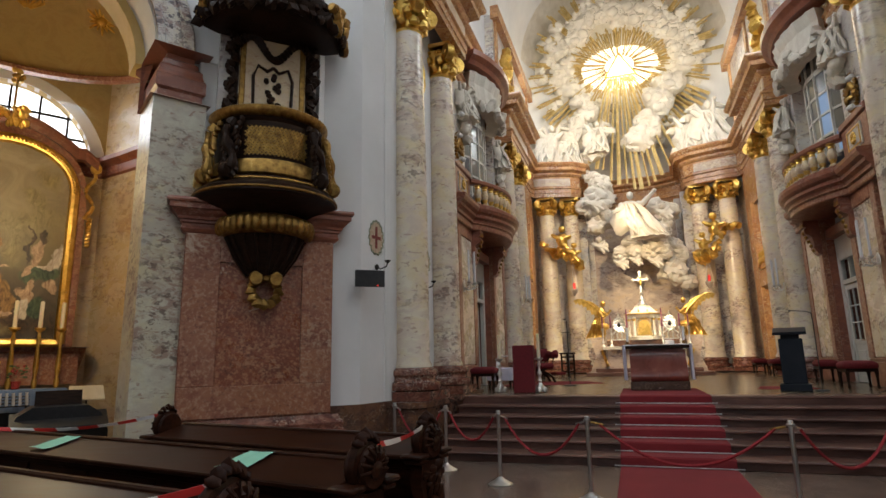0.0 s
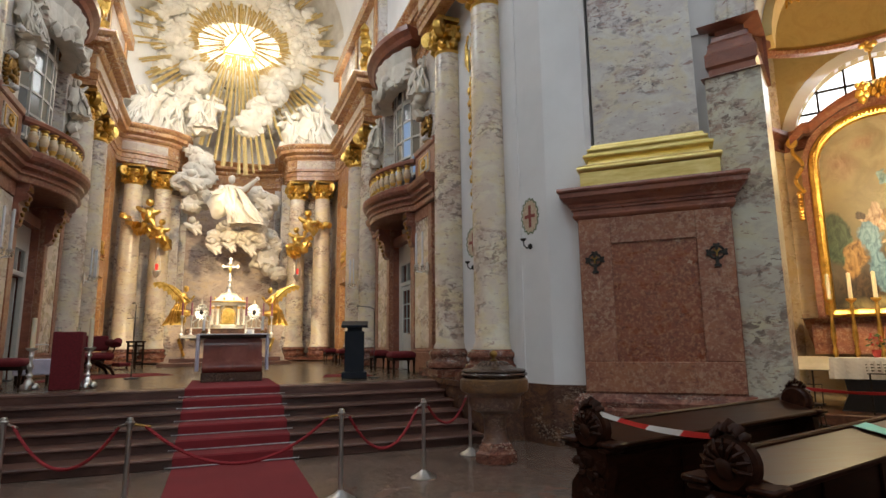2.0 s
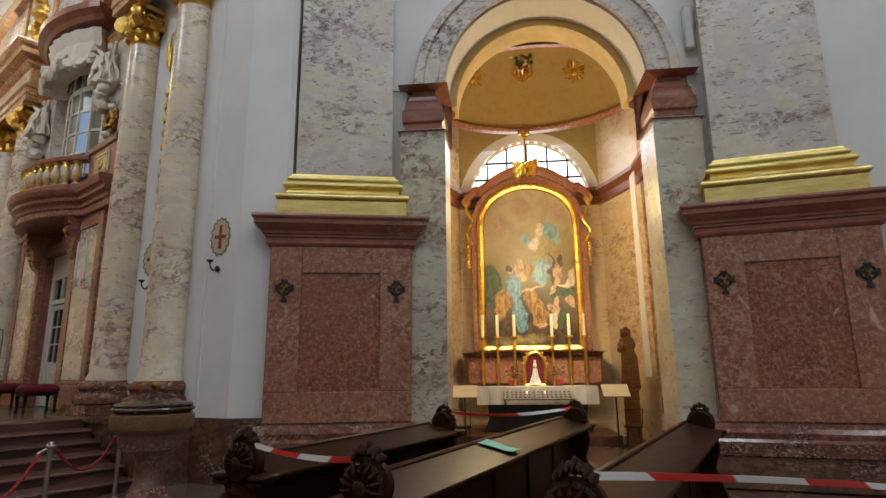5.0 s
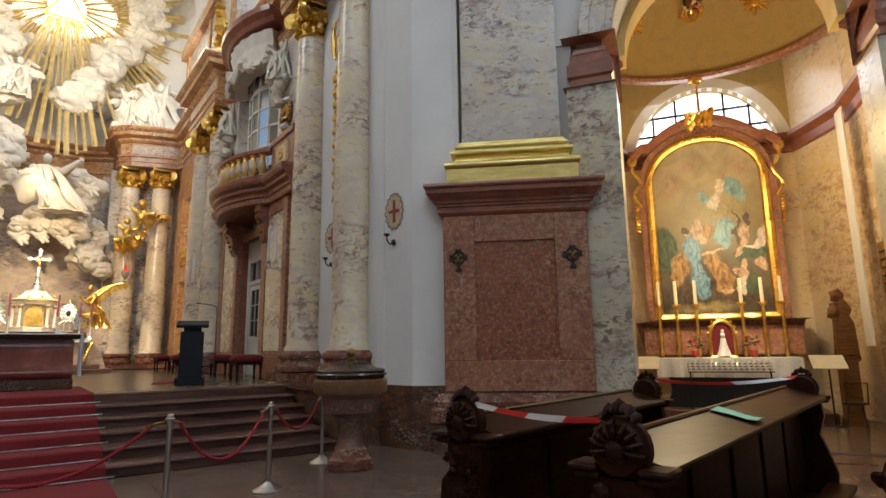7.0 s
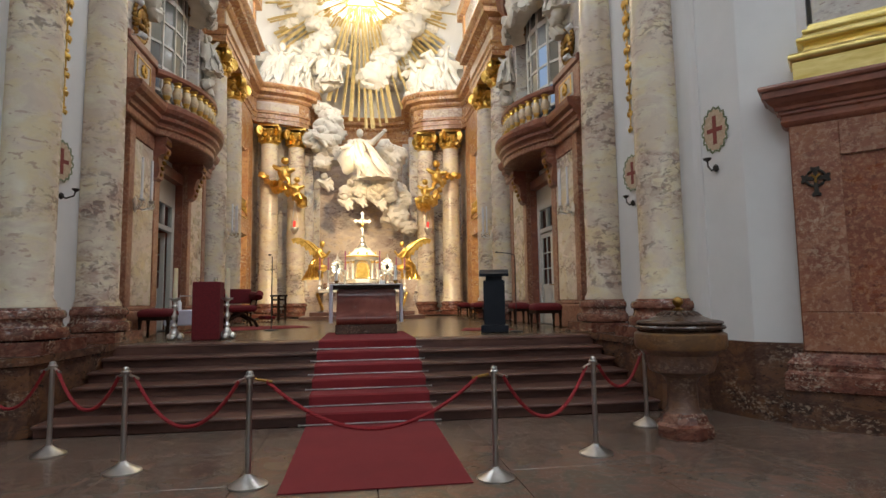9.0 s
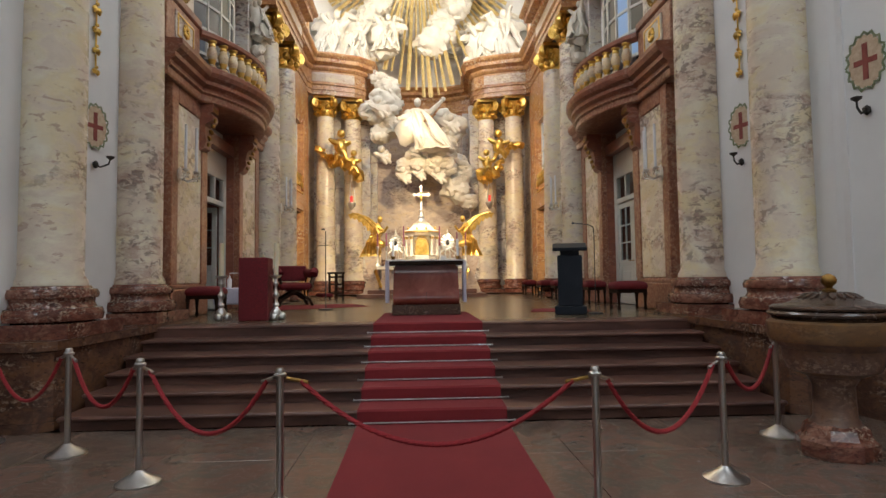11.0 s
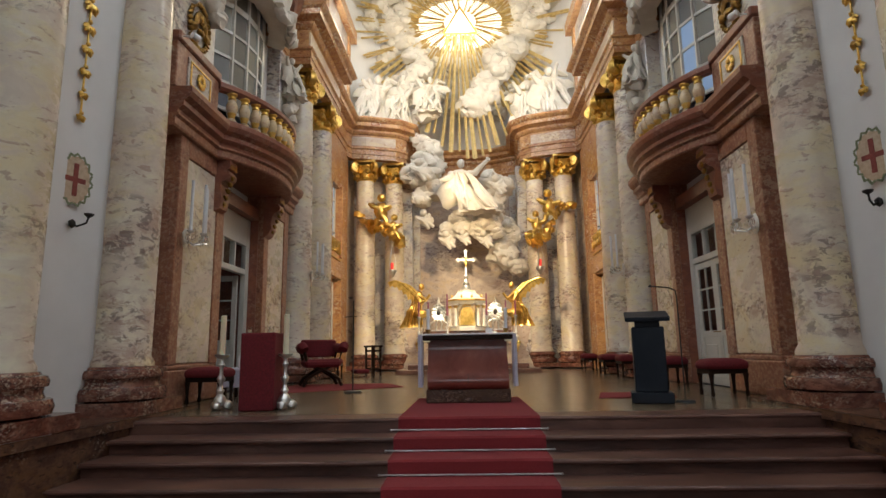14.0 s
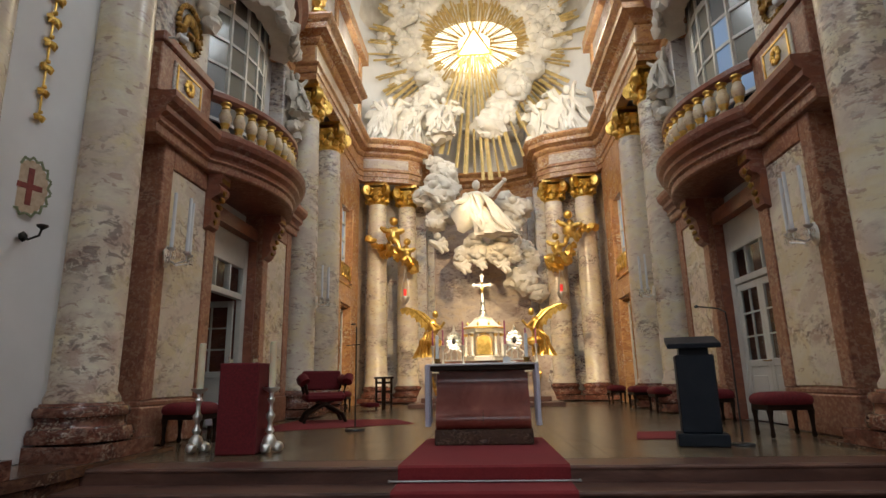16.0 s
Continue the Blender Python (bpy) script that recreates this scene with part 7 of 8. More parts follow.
for k in range(6):
    y, z = STEP_Y[k], RISE * k
    rod = part("rod", tube(mesh(), [(-0.87, y - 0.026, z + 0.026), (0.87, y - 0.026, z + 0.026)], 0.009, 8), "steel", cp, "pale metal carpet rod")
    for s in (-1, 1):
        part("finial", blob(mesh(), (s * 0.88, y - 0.026, z + 0.026), 0.016, 1, 0), "steel", rod)


# ---- rope barrier ----
POSTS = [(-4.38, 9.86), (-3.33, 9.42), (-2.31, 8.62), (-1.08, 7.99), (1.02, 7.78), (2.18, 8.35), (3.31, 9.45)]
first = None
for x, y in POSTS:
    if first is None:
        first = thing("barrier_post", "brushed steel barrier post with a domed round foot", "barrier post", "rope barrier", "", pose(x, y, 0.0))
        part("foot", lathe(mesh(), [(0.165, 0.0), (0.165, 0.012), (0.12, 0.035), (0.06, 0.07), (0.028, 0.10)], 28), "steel", first, "", True)
        part("tube", lathe(mesh(), [(0.025, 0.09), (0.025, 0.90), (0.0, 0.90)], 16), "steel", first, "", True)
        part("cap", lathe(mesh(), [(0.025, 0.89), (0.042, 0.895), (0.044, 0.912), (0.030, 0.925), (0.032, 0.94), (0.022, 0.955), (0.0, 0.958)], 16), "steel", first, "", True)
    else:
        copy_thing(first, pose(x, y, 0.0, 0, 0, 40))
for i in range(len(POSTS)):
    a = Vector((*POSTS[i], 0.885))
    b = Vector((*POSTS[i + 1], 0.885)) if i + 1 < len(POSTS) else Vector((3.72, 9.5, 0.8))
    if i + 1 == len(POSTS):
        continue
    rp = thing("barrier_rope", "sagging twisted red rope between barrier posts", "rope", "rope barrier")
    d = (b - a).normalized()
    a, b = a + d * 0.045, b - d * 0.045
    sag = (0.42, 0.36, 0.42, 0.42, 0.42, 0.30)[i]
    bm = mesh()
    pts = [a.lerp(b, 0.05 + 0.9 * k / 24) - Vector((0, 0, sag * (1 - (2 * k / 24 - 1) ** 2) + 0.02)) for k in range(25)]
    for s in range(3):
        strand = []
        for k in range(73):
            f = k / 72 * 24
            i0 = min(23, int(f))
            c = pts[i0].lerp(pts[i0 + 1], f - i0)
            t = k * 1.05 + s * 2.094
            up = Vector((0, 0, 1))
            side_ = d.cross(up)
            strand.append(c + (side_ * math.cos(t) + up * math.sin(t)) * 0.0075)
        tube(bm, strand, 0.0125, 5)
    part("twisted_rope", bm, "red_rope", rp, "", True)
    for p, q in ((a, pts[0]), (b, pts[-1])):
        e = q + (q - p).normalized() * 0.05
        part("end_hook", tube(mesh(), [p, p.lerp(q, 0.5), q, e], 0.013, 7), "steel" if i != 3 else "old_gold", rp, "metal rope end")

# ---- baptismal font ----
fo = thing("baptismal_font", "brown marble baptismal font with a domed wooden lid", "font", "", "", pose(3.44, 8.86, 0))
part("base", lathe(mesh(), [(0.30, 0.0), (0.31, 0.02), (0.31, 0.13), (0.27, 0.16), (0.24, 0.24), (0.20, 0.27)], 8), "base_marble", fo, "worn mottled marble base")
part("stem", lathe(mesh(), [(0.20, 0.26), (0.165, 0.32), (0.155, 0.58), (0.20, 0.66), (0.23, 0.68)], 20), "font_marble", fo, "", True)
part("bowl", lathe(mesh(), [(0.22, 0.67), (0.34, 0.72), (0.38, 0.82), (0.38, 0.90), (0.45, 0.965), (0.3, 0.97)], 32), "font_marble", fo, "reddish marble bowl", True)
part("rim", lathe(mesh(), [(0.40, 0.962), (0.47, 0.966), (0.49, 1.0), (0.49, 1.13), (0.46, 1.15), (0.3, 1.15)], 32), "ochre_marble", fo, "ochre-brown marble rim", True)
part("lid", lathe(mesh(), [(0.44, 1.15), (0.455, 1.165), (0.44, 1.18), (0.475, 1.185), (0.485, 1.205), (0.47, 1.225), (0.44, 1.23), (0.46, 1.24), (0.465, 1.255), (0.44, 1.275), (0.36, 1.285), (0.33, 1.29), (0.24, 1.33), (0.14, 1.37), (0.07, 1.385), (0.0, 1.39)], 32), "lid_stone", fo, "dark ringed lid", True)
bm = mesh()
for k in range(18):
    t = k / 18 * 6.283
    blob(bm, (0.19 * math.cos(t), 0.19 * math.sin(t), 1.355), (0.07, 0.028, 0.02), 1, 0.1, 1.0, Matrix.Rotation(t, 3, "Z") @ Matrix.Rotation(0.45, 3, "Y"))
part("lid_leaf", bm, "lid_stone", fo, "", True)
part("lid_knob", lathe(mesh(), [(0.05, 1.38), (0.06, 1.40), (0.025, 1.42), (0.03, 1.435), (0.056, 1.46), (0.062, 1.49), (0.05, 1.52), (0.02, 1.54), (0.0, 1.545)], 16), "old_gold", fo, "round brass knob", True)


# ---- pews ----
def carved_head(bm, x, s):
    """The scrolled head of a pew end."""
    m = Matrix.Translation((x, 0.0, 1.07)) @ Matrix.Rotation(math.pi / 2, 4, "Y")
    lathe(bm, [(0.04, -0.07), (0.11, -0.07), (0.125, -0.05), (0.115, -0.03), (0.14, -0.02), (0.14, 0.02), (0.115, 0.03), (0.125, 0.05), (0.11, 0.07), (0.04, 0.07)], 22, (0, 0, 0), m)
    for k in range(9):                            # leaf rays of the shell
        t = radians(200 * k / 8 - 10)
        tube(bm, [(x + s * 0.075, 0.03 * math.cos(t), 1.07 + 0.03 * math.sin(t)), (x + s * 0.09, 0.08 * math.cos(t), 1.07 + 0.08 * math.sin(t)), (x + s * 0.06, 0.125 * math.cos(t), 1.07 + 0.125 * math.sin(t))], 0.011, 6, False, (0.5, 1.0, 0.9))
    for k in range(7):                            # leaf crest along the top
        f = k / 6 - 0.5
        blob(bm, (x, 0.15 * f, 1.215 + 0.03 * math.cos(f * 4.0)), (0.05, 0.022, 0.038 if k % 2 else 0.026), 1, 0.35, 2.0)
    blob(bm, (x + s * 0.07, 0, 1.06), (0.03, 0.05, 0.055), 2, 0.25)
    for sy in (-1, 1):
        box(bm, x - 0.085, x + 0.085, sy * 0.165 - 0.07, sy * 0.165 + 0.07, 0.965, 1.0, None, 0.012)
        box(bm, x - 0.07, x + 0.07, sy * 0.15 - 0.06, sy * 0.15 + 0.06, 0.93, 0.965, None, 0.01)
        for k in range(5):
            t = k * 0.9
            blob(bm, (x + s * 0.05, sy * (0.09 + 0.03 * math.cos(t)), 0.84 + 0.035 * math.sin(t) - 0.012 * k), (0.03, 0.026, 0.03), 1, 0.25)
    for k in range(14):
        blob(bm, (x + s * 0.05, random.uniform(-0.10, 0.10), random.uniform(0.55, 0.9)), (0.035, 0.04, 0.055), 1, 0.4, 2.0)
    return bm


def pew(m, L, group):
    """A pew bank in its own frame: x from the aisle end, y towards the altar."""
    ob = thing("pew", "dark carved wooden pew with a broad book ledge", "pew", group, "", m)
    outline = [(-0.20, 0.0), (0.22, 0.0), (0.22, 0.10), (0.15, 0.16), (0.13, 0.40), (0.19, 0.52), (0.17, 0.70), (0.10, 0.78), (0.12, 0.94), (-0.14, 0.94), (-0.16, 0.80), (-0.10, 0.62), (-0.16, 0.45), (-0.22, 0.25), (-0.20, 0.10)]
    for x, s in ((0.0, -1), (L, 1)):
        bm = mesh()
        prism(bm, [(p[0], p[1]) for p in outline], x - 0.045, x + 0.045, Matrix(((0, 1, 0, 0), (1, 0, 0, 0), (0, 0, 1, 0), (0, 0, 0, 1))))
        part("end_panel", carved_head(bm, x, s), "pew_wood", ob, "carved pew end with a scrolled head", True)
    part("back_panel", box(mesh(), 0.045, L - 0.045, 0.06, 0.10, 0.08, 1.02), "pew_wood", ob)
    for k in range(max(2, round(L / 0.9))):
        n_ = max(2, round(L / 0.9))
        x0 = 0.1 + (L - 0.2) * k / n_
        part("panel", box(mesh(), x0 + 0.06, x0 + (L - 0.2) / n_ - 0.06, 0.042, 0.06, 0.2, 0.85, None, 0.006), "pew_wood", ob)
    part("book_ledge", box(mesh(), 0.046, L - 0.046, -0.21, 0.17, -0.018, 0.018, pose(0, 0, 1.02, 13), 0.008), "pew_wood", ob, "polished sloping book ledge")
    part("ledge_lip", box(mesh(), 0.046, L - 0.046, 0.13, 0.18, 1.05, 1.09, None, 0.01), "pew_wood", ob)
    part("seat", box(mesh(), 0.046, L - 0.046, 0.10, 0.50, 0.42, 0.46, None, 0.01), "pew_wood", ob)
    part("kneeler", box(mesh(), 0.046, L - 0.046, -0.36, -0.12, 0.12, 0.17, None, 0.01), "pew_wood", ob)
    part("floor_board", box(mesh(), -0.05, L + 0.05, -0.4, 0.5, 0.0, 0.05), "dark_wood", ob)
    return ob


PEWS_R = [(2.15, 4.74, 12.5, 2.9), (2.06, 3.50, 13, 4.5), (2.18, 2.42, 9, 4.4)]
PEWS_L = [(-1.98, 4.86, 169, 3.0), (-1.96, 3.80, 169, 4.6), (-2.06, 2.76, 170, 4.6)]
for x, y, t, L in PEWS_R:
    pew(pose(x, y, 0, 0, 0, t), L, "pews")
for x, y, t, L in PEWS_L:
    pew(Matrix.Translation((x, y, 0)) @ Matrix.Rotation(radians(180 - t) * -1, 4, "Z") @ Matrix.Diagonal((-1, 1, 1, 1)), L, "pews")


def sheet(p, turn, tilt):
    ob = thing("paper_sheet", "mint green paper sheet lying on the pew ledge", "paper", "mint sheets", "", Matrix.Translation(p) @ Matrix.Rotation(radians(turn), 4, "Z") @ Matrix.Rotation(radians(tilt), 4, "X"))
    bm = mesh()
    rows = []
    for i in range(6):
        rows.append([bm.verts.new((-0.11 + 0.22 * k / 4, -0.15 + 0.30 * i / 5, 0.004 * math.sin(k + i * 0.7) + (0.012 * max(0, 1 - i) ** 2))) for k in range(5)])
    for i in range(5):
        for k in range(4):
            bm.faces.new((rows[i][k], rows[i][k + 1], rows[i + 1][k + 1], rows[i + 1][k]))
    part("mint_sheet", bm, "mint_paper", ob)


def on_ledge(row, d, back=-0.02):
    x, y, t, L = row
    if x > 0:
        q = pose(x, y, 0, 0, 0, t) @ Vector((d, back, 1.05))
    else:
        q = Matrix.Translation((x, y, 0)) @ Matrix.Rotation(radians(180 - t) * -1, 4, "Z") @ Matrix.Diagonal((-1, 1, 1, 1)) @ Vector((d, back, 1.05))
    return q


sheet(on_ledge(PEWS_R[1], 1.83), 13, 13)
sheet(on_ledge(PEWS_L[1], 0.94), -11, 13)
sheet(on_ledge(PEWS_L[1], 3.15), -11, 13)


def tape(a, b, sag=0.05, wind=1.0):
    ob = thing("barrier_tape", "red and white barrier tape strung across the pews", "tape", "barrier tapes")
    a, b = Vector(a), Vector(b)
    bm = mesh()
    rows = []
    for k in range(25):
        f = k / 24
        p = a.lerp(b, f) - Vector((0, 0, sag * 4 * f * (1 - f)))
        t = wind * math.sin(f * 5.0) * 0.7
        w = Vector((0.3 * math.sin(t), -math.sin(t), math.cos(t))) * 0.017
        rows.append((bm.verts.new(p - w), bm.verts.new(p + w), bm.verts.new(p + w + Vector((0, 0.002, 0.001))), bm.verts.new(p - w + Vector((0, 0.002, 0.001)))))
    for k in range(24):
        for j in range(4):
            bm.faces.new((rows[k][j], rows[k][(j + 1) % 4], rows[k + 1][(j + 1) % 4], rows[k + 1][j]))
    part("strip", bm, "tape", ob, "", True)
    return ob


def head(row, far=False):
    q = on_ledge(row, row[3] if far else 0.0, 0.0)
    q.z = 1.19
    return q


tape(head(PEWS_R[0]), head(PEWS_R[1]) + Vector((0.15, 0.1, -0.02)), 0.04)
tape(head(PEWS_R[2]) + Vector((0.05, 0, 0.01)), Vector((5.55, 1.05, 0.74)), -0.03, 0.5)
tape(head(PEWS_R[0], True), head(PEWS_R[1], True), 0.06)
tape(head(PEWS_L[0]), head(PEWS_L[1]), 0.04)
tape(head(PEWS_L[0], True), Vector((-6.6, 4.4, 1.2)), 0.12)
tape(head(PEWS_L[2]), Vector((-2.9, 2.1, 1.12)), 0.04, 0.4)


# ---- pulpit on the west pier ----
PU = Matrix.Translation((-5.88, 8.21, -0.04)) @ Matrix.Rotation(radians(44), 4, "Z") @ Matrix.Diagonal((0.92, 0.92, 1, 1))     # local -y faces the nave
pu = thing("pulpit", "carved dark wood and gilded pulpit hung on the marble pier", "pulpit", "", "", PU)


def half(profile, seg=26, sq=(1, 0.95)):
    return lathe(mesh(), profile, seg, (0, 0.0, 0), None, sq, 180, 360)


part("body", half([(0.98, 4.30), (1.0, 4.40), (0.90, 4.46), (0.88, 5.30), (0.94, 5.36)]), "dark_wood", pu, "dark carved pulpit body", True)
part("gilded_rim", half([(0.90, 5.36), (0.98, 5.40), (1.02, 5.45), (1.02, 5.50), (0.97, 5.53), (0.90, 5.53)]), "old_gold", pu, "gilded rail", True)
part("gilded_band", half([(0.92, 4.42), (0.98, 4.46), (0.98, 4.60), (0.93, 4.68), (0.90, 4.68)]), "old_gold", pu, "", True)
part("lower_rim", half([(0.95, 4.08), (1.12, 4.10), (1.19, 4.15), (1.19, 4.25), (1.10, 4.32), (0.98, 4.34)]), "dark_wood", pu, "dark lower moulding", True)
part("gilded_bead", half([(1.18, 4.17), (1.215, 4.185), (1.215, 4.205), (1.18, 4.22)]), "old_gold", pu, "", True)
part("gilded_bead", half([(1.06, 4.325), (1.10, 4.335), (1.09, 4.36), (1.02, 4.37)]), "old_gold", pu, "", True)
part("underside", half([(0.66, 3.92), (0.80, 4.0), (1.10, 4.10)]), "dark_wood", pu, "", True)
bm = half([(0.64, 3.60), (0.74, 3.64), (0.79, 3.74), (0.76, 3.86), (0.64, 3.94)])
for k in range(19):
    t = radians(184 + 172 * k / 18)
    blob(bm, (0.75 * math.cos(t), 0.72 * math.sin(t), 3.75), (0.085, 0.085, 0.14), 2, 0.06)
part("gilded_bulge", bm, "old_gold", pu, "gadrooned gilded bulge", True)
part("tapering_cup", half([(0.24, 2.98), (0.32, 3.06), (0.48, 3.28), (0.66, 3.62)]), "dark_wood", pu, "", True)
bm = mesh()
for k in range(9):
    t = radians(190 + 160 * k / 8)
    tube(bm, [(0.28 * math.cos(t), 0.28 * math.sin(t), 3.02), (0.50 * math.cos(t), 0.48 * math.sin(t), 3.3), (0.66 * math.cos(t), 0.63 * math.sin(t), 3.6)], 0.035, 6)
part("rib", bm, "dark_wood", pu, "", True)
bm = mesh()
for k in range(12):
    t = k / 12 * 6.283
    blob(bm, (0.22 * math.cos(t), -0.18, 2.78 + 0.20 * math.sin(t)), (0.09, 0.10, 0.09), 1, 0.4, 2.0)
for s in (-1, 1):
    lathe(bm, [(0.02, -0.05), (0.10, -0.05), (0.12, 0), (0.10, 0.05), (0.02, 0.05)], 12, (0, 0, 0), Matrix.Translation((s * 0.16, -0.26, 2.96)) @ Matrix.Rotation(math.pi / 2, 4, "X"))
part("pendant", bm, "old_gold", pu, "gilded pendant boss", True)
# lattice front and carved corner figures
bm = mesh()
for k in range(-7, 8):
    for j in range(6):
        t = radians(270 + k * 4.2 + (2.1 if j % 2 else 0))
        for s in (-1, 1):
            m = Matrix.Translation((0.915 * math.cos(t), 0.87 * math.sin(t), 4.78 + 0.075 * j)) @ Matrix.Rotation(t + math.pi / 2, 4, "Z") @ Matrix.Rotation(s * 0.75, 4, "Y")
            box(bm, -0.055, 0.055, -0.012, 0.012, -0.011, 0.011, m)
part("lattice", bm, "old_gold", pu, "gilded lattice")
for a_ in (200, 228, 312, 340):
    bm = mesh()
    t = radians(a_)
    pts = []
    for k in range(34):                           # an S-scroll that hugs the swelling body
        f = k / 33
        w = radians(a_ + 5 * math.sin(f * 6.3))
        r = 0.97 + 0.10 * math.sin(f * 3.1) + 0.16 * (1 - f) ** 3
        pts.append((r * math.cos(w), r * 0.95 * math.sin(w), 4.38 + 0.92 * f))
    tube(bm, pts, 0.075, 8, False, [0.7 + 0.5 * math.sin(k / 33 * 9.0) ** 2 for k in range(34)])
    for k in range(12):
        f = k / 11
        for sg in (-1, 1):
            w = radians(a_ + sg * (5.5 + 2 * math.sin(k * 1.3)))
            r = 0.96 + 0.08 * math.sin(f * 3.1) + 0.14 * (1 - f) ** 3
            blob(bm, (r * math.cos(w), r * 0.95 * math.sin(w), 4.40 + 0.88 * f), (0.055, 0.055, 0.075), 1, 0.45, 2.2)
    lathe(bm, [(0.02, -0.06), (0.11, -0.055), (0.13, 0.0), (0.11, 0.055), (0.02, 0.06)], 14, (0, 0, 0), Matrix.Translation((1.14 * math.cos(t), 1.08 * math.sin(t), 4.44)) @ Matrix.Rotation(t, 4, "Z") @ Matrix.Rotation(math.pi / 2, 4, "X"))
    part("carved_scroll", bm, "dark_wood" if a_ in (228, 312) else "old_gold", pu, "", True)
part("back_board", box(mesh(), -0.72, 0.72, -0.10, -0.02, 5.3, 7.2), "dark_wood", pu)
part("cream_panel", box(mesh(), -0.58, 0.58, -0.13, -0.10, 5.42, 7.0), "chapel_marble", pu, "cream and gold back panel")
bm = mesh()
for s in (-1, 1):
    for k in range(30):
        f = k / 29
        blob(bm, (s * (0.70 + 0.06 * math.sin(k * 1.2)), -0.16, 5.35 + 1.75 * f), random.uniform(0.06, 0.1), 1, 0.5, 2.2)
part("carved_border", bm, "dark_wood", pu, "dark carved foliage border", True)
bm = mesh()
for s in (-1, 1):
    tube(bm, [(s * 0.32, -0.15, 5.5), (s * 0.34, -0.15, 6.3), (s * 0.26, -0.15, 6.5), (s * 0.1, -0.15, 6.42), (0, -0.15, 6.5)], 0.03, 6)
for k in range(14):
    blob(bm, (random.uniform(-0.12, 0.12), -0.15, 5.7 + 0.05 * k), (0.06, 0.03, 0.06), 1, 0.4)
for k in range(26):
    f = k / 25
    blob(bm, (-0.6 + 1.2 * f, -0.16, 6.82 + 0.18 * math.sin(f * 9)), 0.08, 1, 0.5, 2.0)
part("panel_carving", bm, "dark_wood", pu, "", True)
for s in (-1, 1):
    part("gilded_strip", box(mesh(), s * 0.52 - 0.05, s * 0.52 + 0.05, -0.15, -0.125, 5.42, 7.0, None, 0.015), "old_gold", pu)
part("canopy", half([(0.3, 6.98), (0.95, 7.0), (1.22, 7.08), (1.30, 7.2), (1.28, 7.4), (1.1, 7.5), (0.9, 7.9), (0.5, 8.4), (0.0, 8.6)]), "dark_wood", pu, "dark carved sounding board", True)
bm = mesh()
for k in range(46):
    t = radians(182 + 176 * k / 45)
    blob(bm, (1.27 * math.cos(t), 1.22 * math.sin(t), 7.12 - 0.10 * abs(math.sin(k * 0.7)) + 0.2 * (k % 2)), random.uniform(0.07, 0.12), 1, 0.5, 2.2)
part("canopy_fringe", bm, "dark_wood", pu, "", True)
bm = mesh()
for c in (200, 318, 345):
    for k in range(12):
        t = radians(c + random.uniform(-7, 7))
        blob(bm, (1.3 * math.cos(t), 1.25 * math.sin(t), 7.25 + random.uniform(-0.25, 0.35)), random.uniform(0.07, 0.13), 1, 0.4, 2)
part("gilded_ornament", bm, "old_gold", pu, "", True)

tv = thing("monitor", "small black wall monitor with a red standby light", "monitor")
M = Matrix.Translation((-4.60, 9.35, 3.02)) @ Matrix.Rotation(radians(38), 4, "Z")
part("casing", box(mesh(), -0.25, 0.25, -0.03, 0.03, -0.14, 0.14, M, 0.006), "black_plastic", tv)
part("bracket", tube(mesh(), [M @ Vector((0, 0.03, 0)), M @ Vector((0, 0.12, 0)), M @ Vector((0.02, 0.2, 0))], 0.02), "iron", tv)
part("standby_light", blob(mesh(), tuple(M @ Vector((0.13, -0.034, -0.12))), 0.010, 1, 0), "red_led", tv)


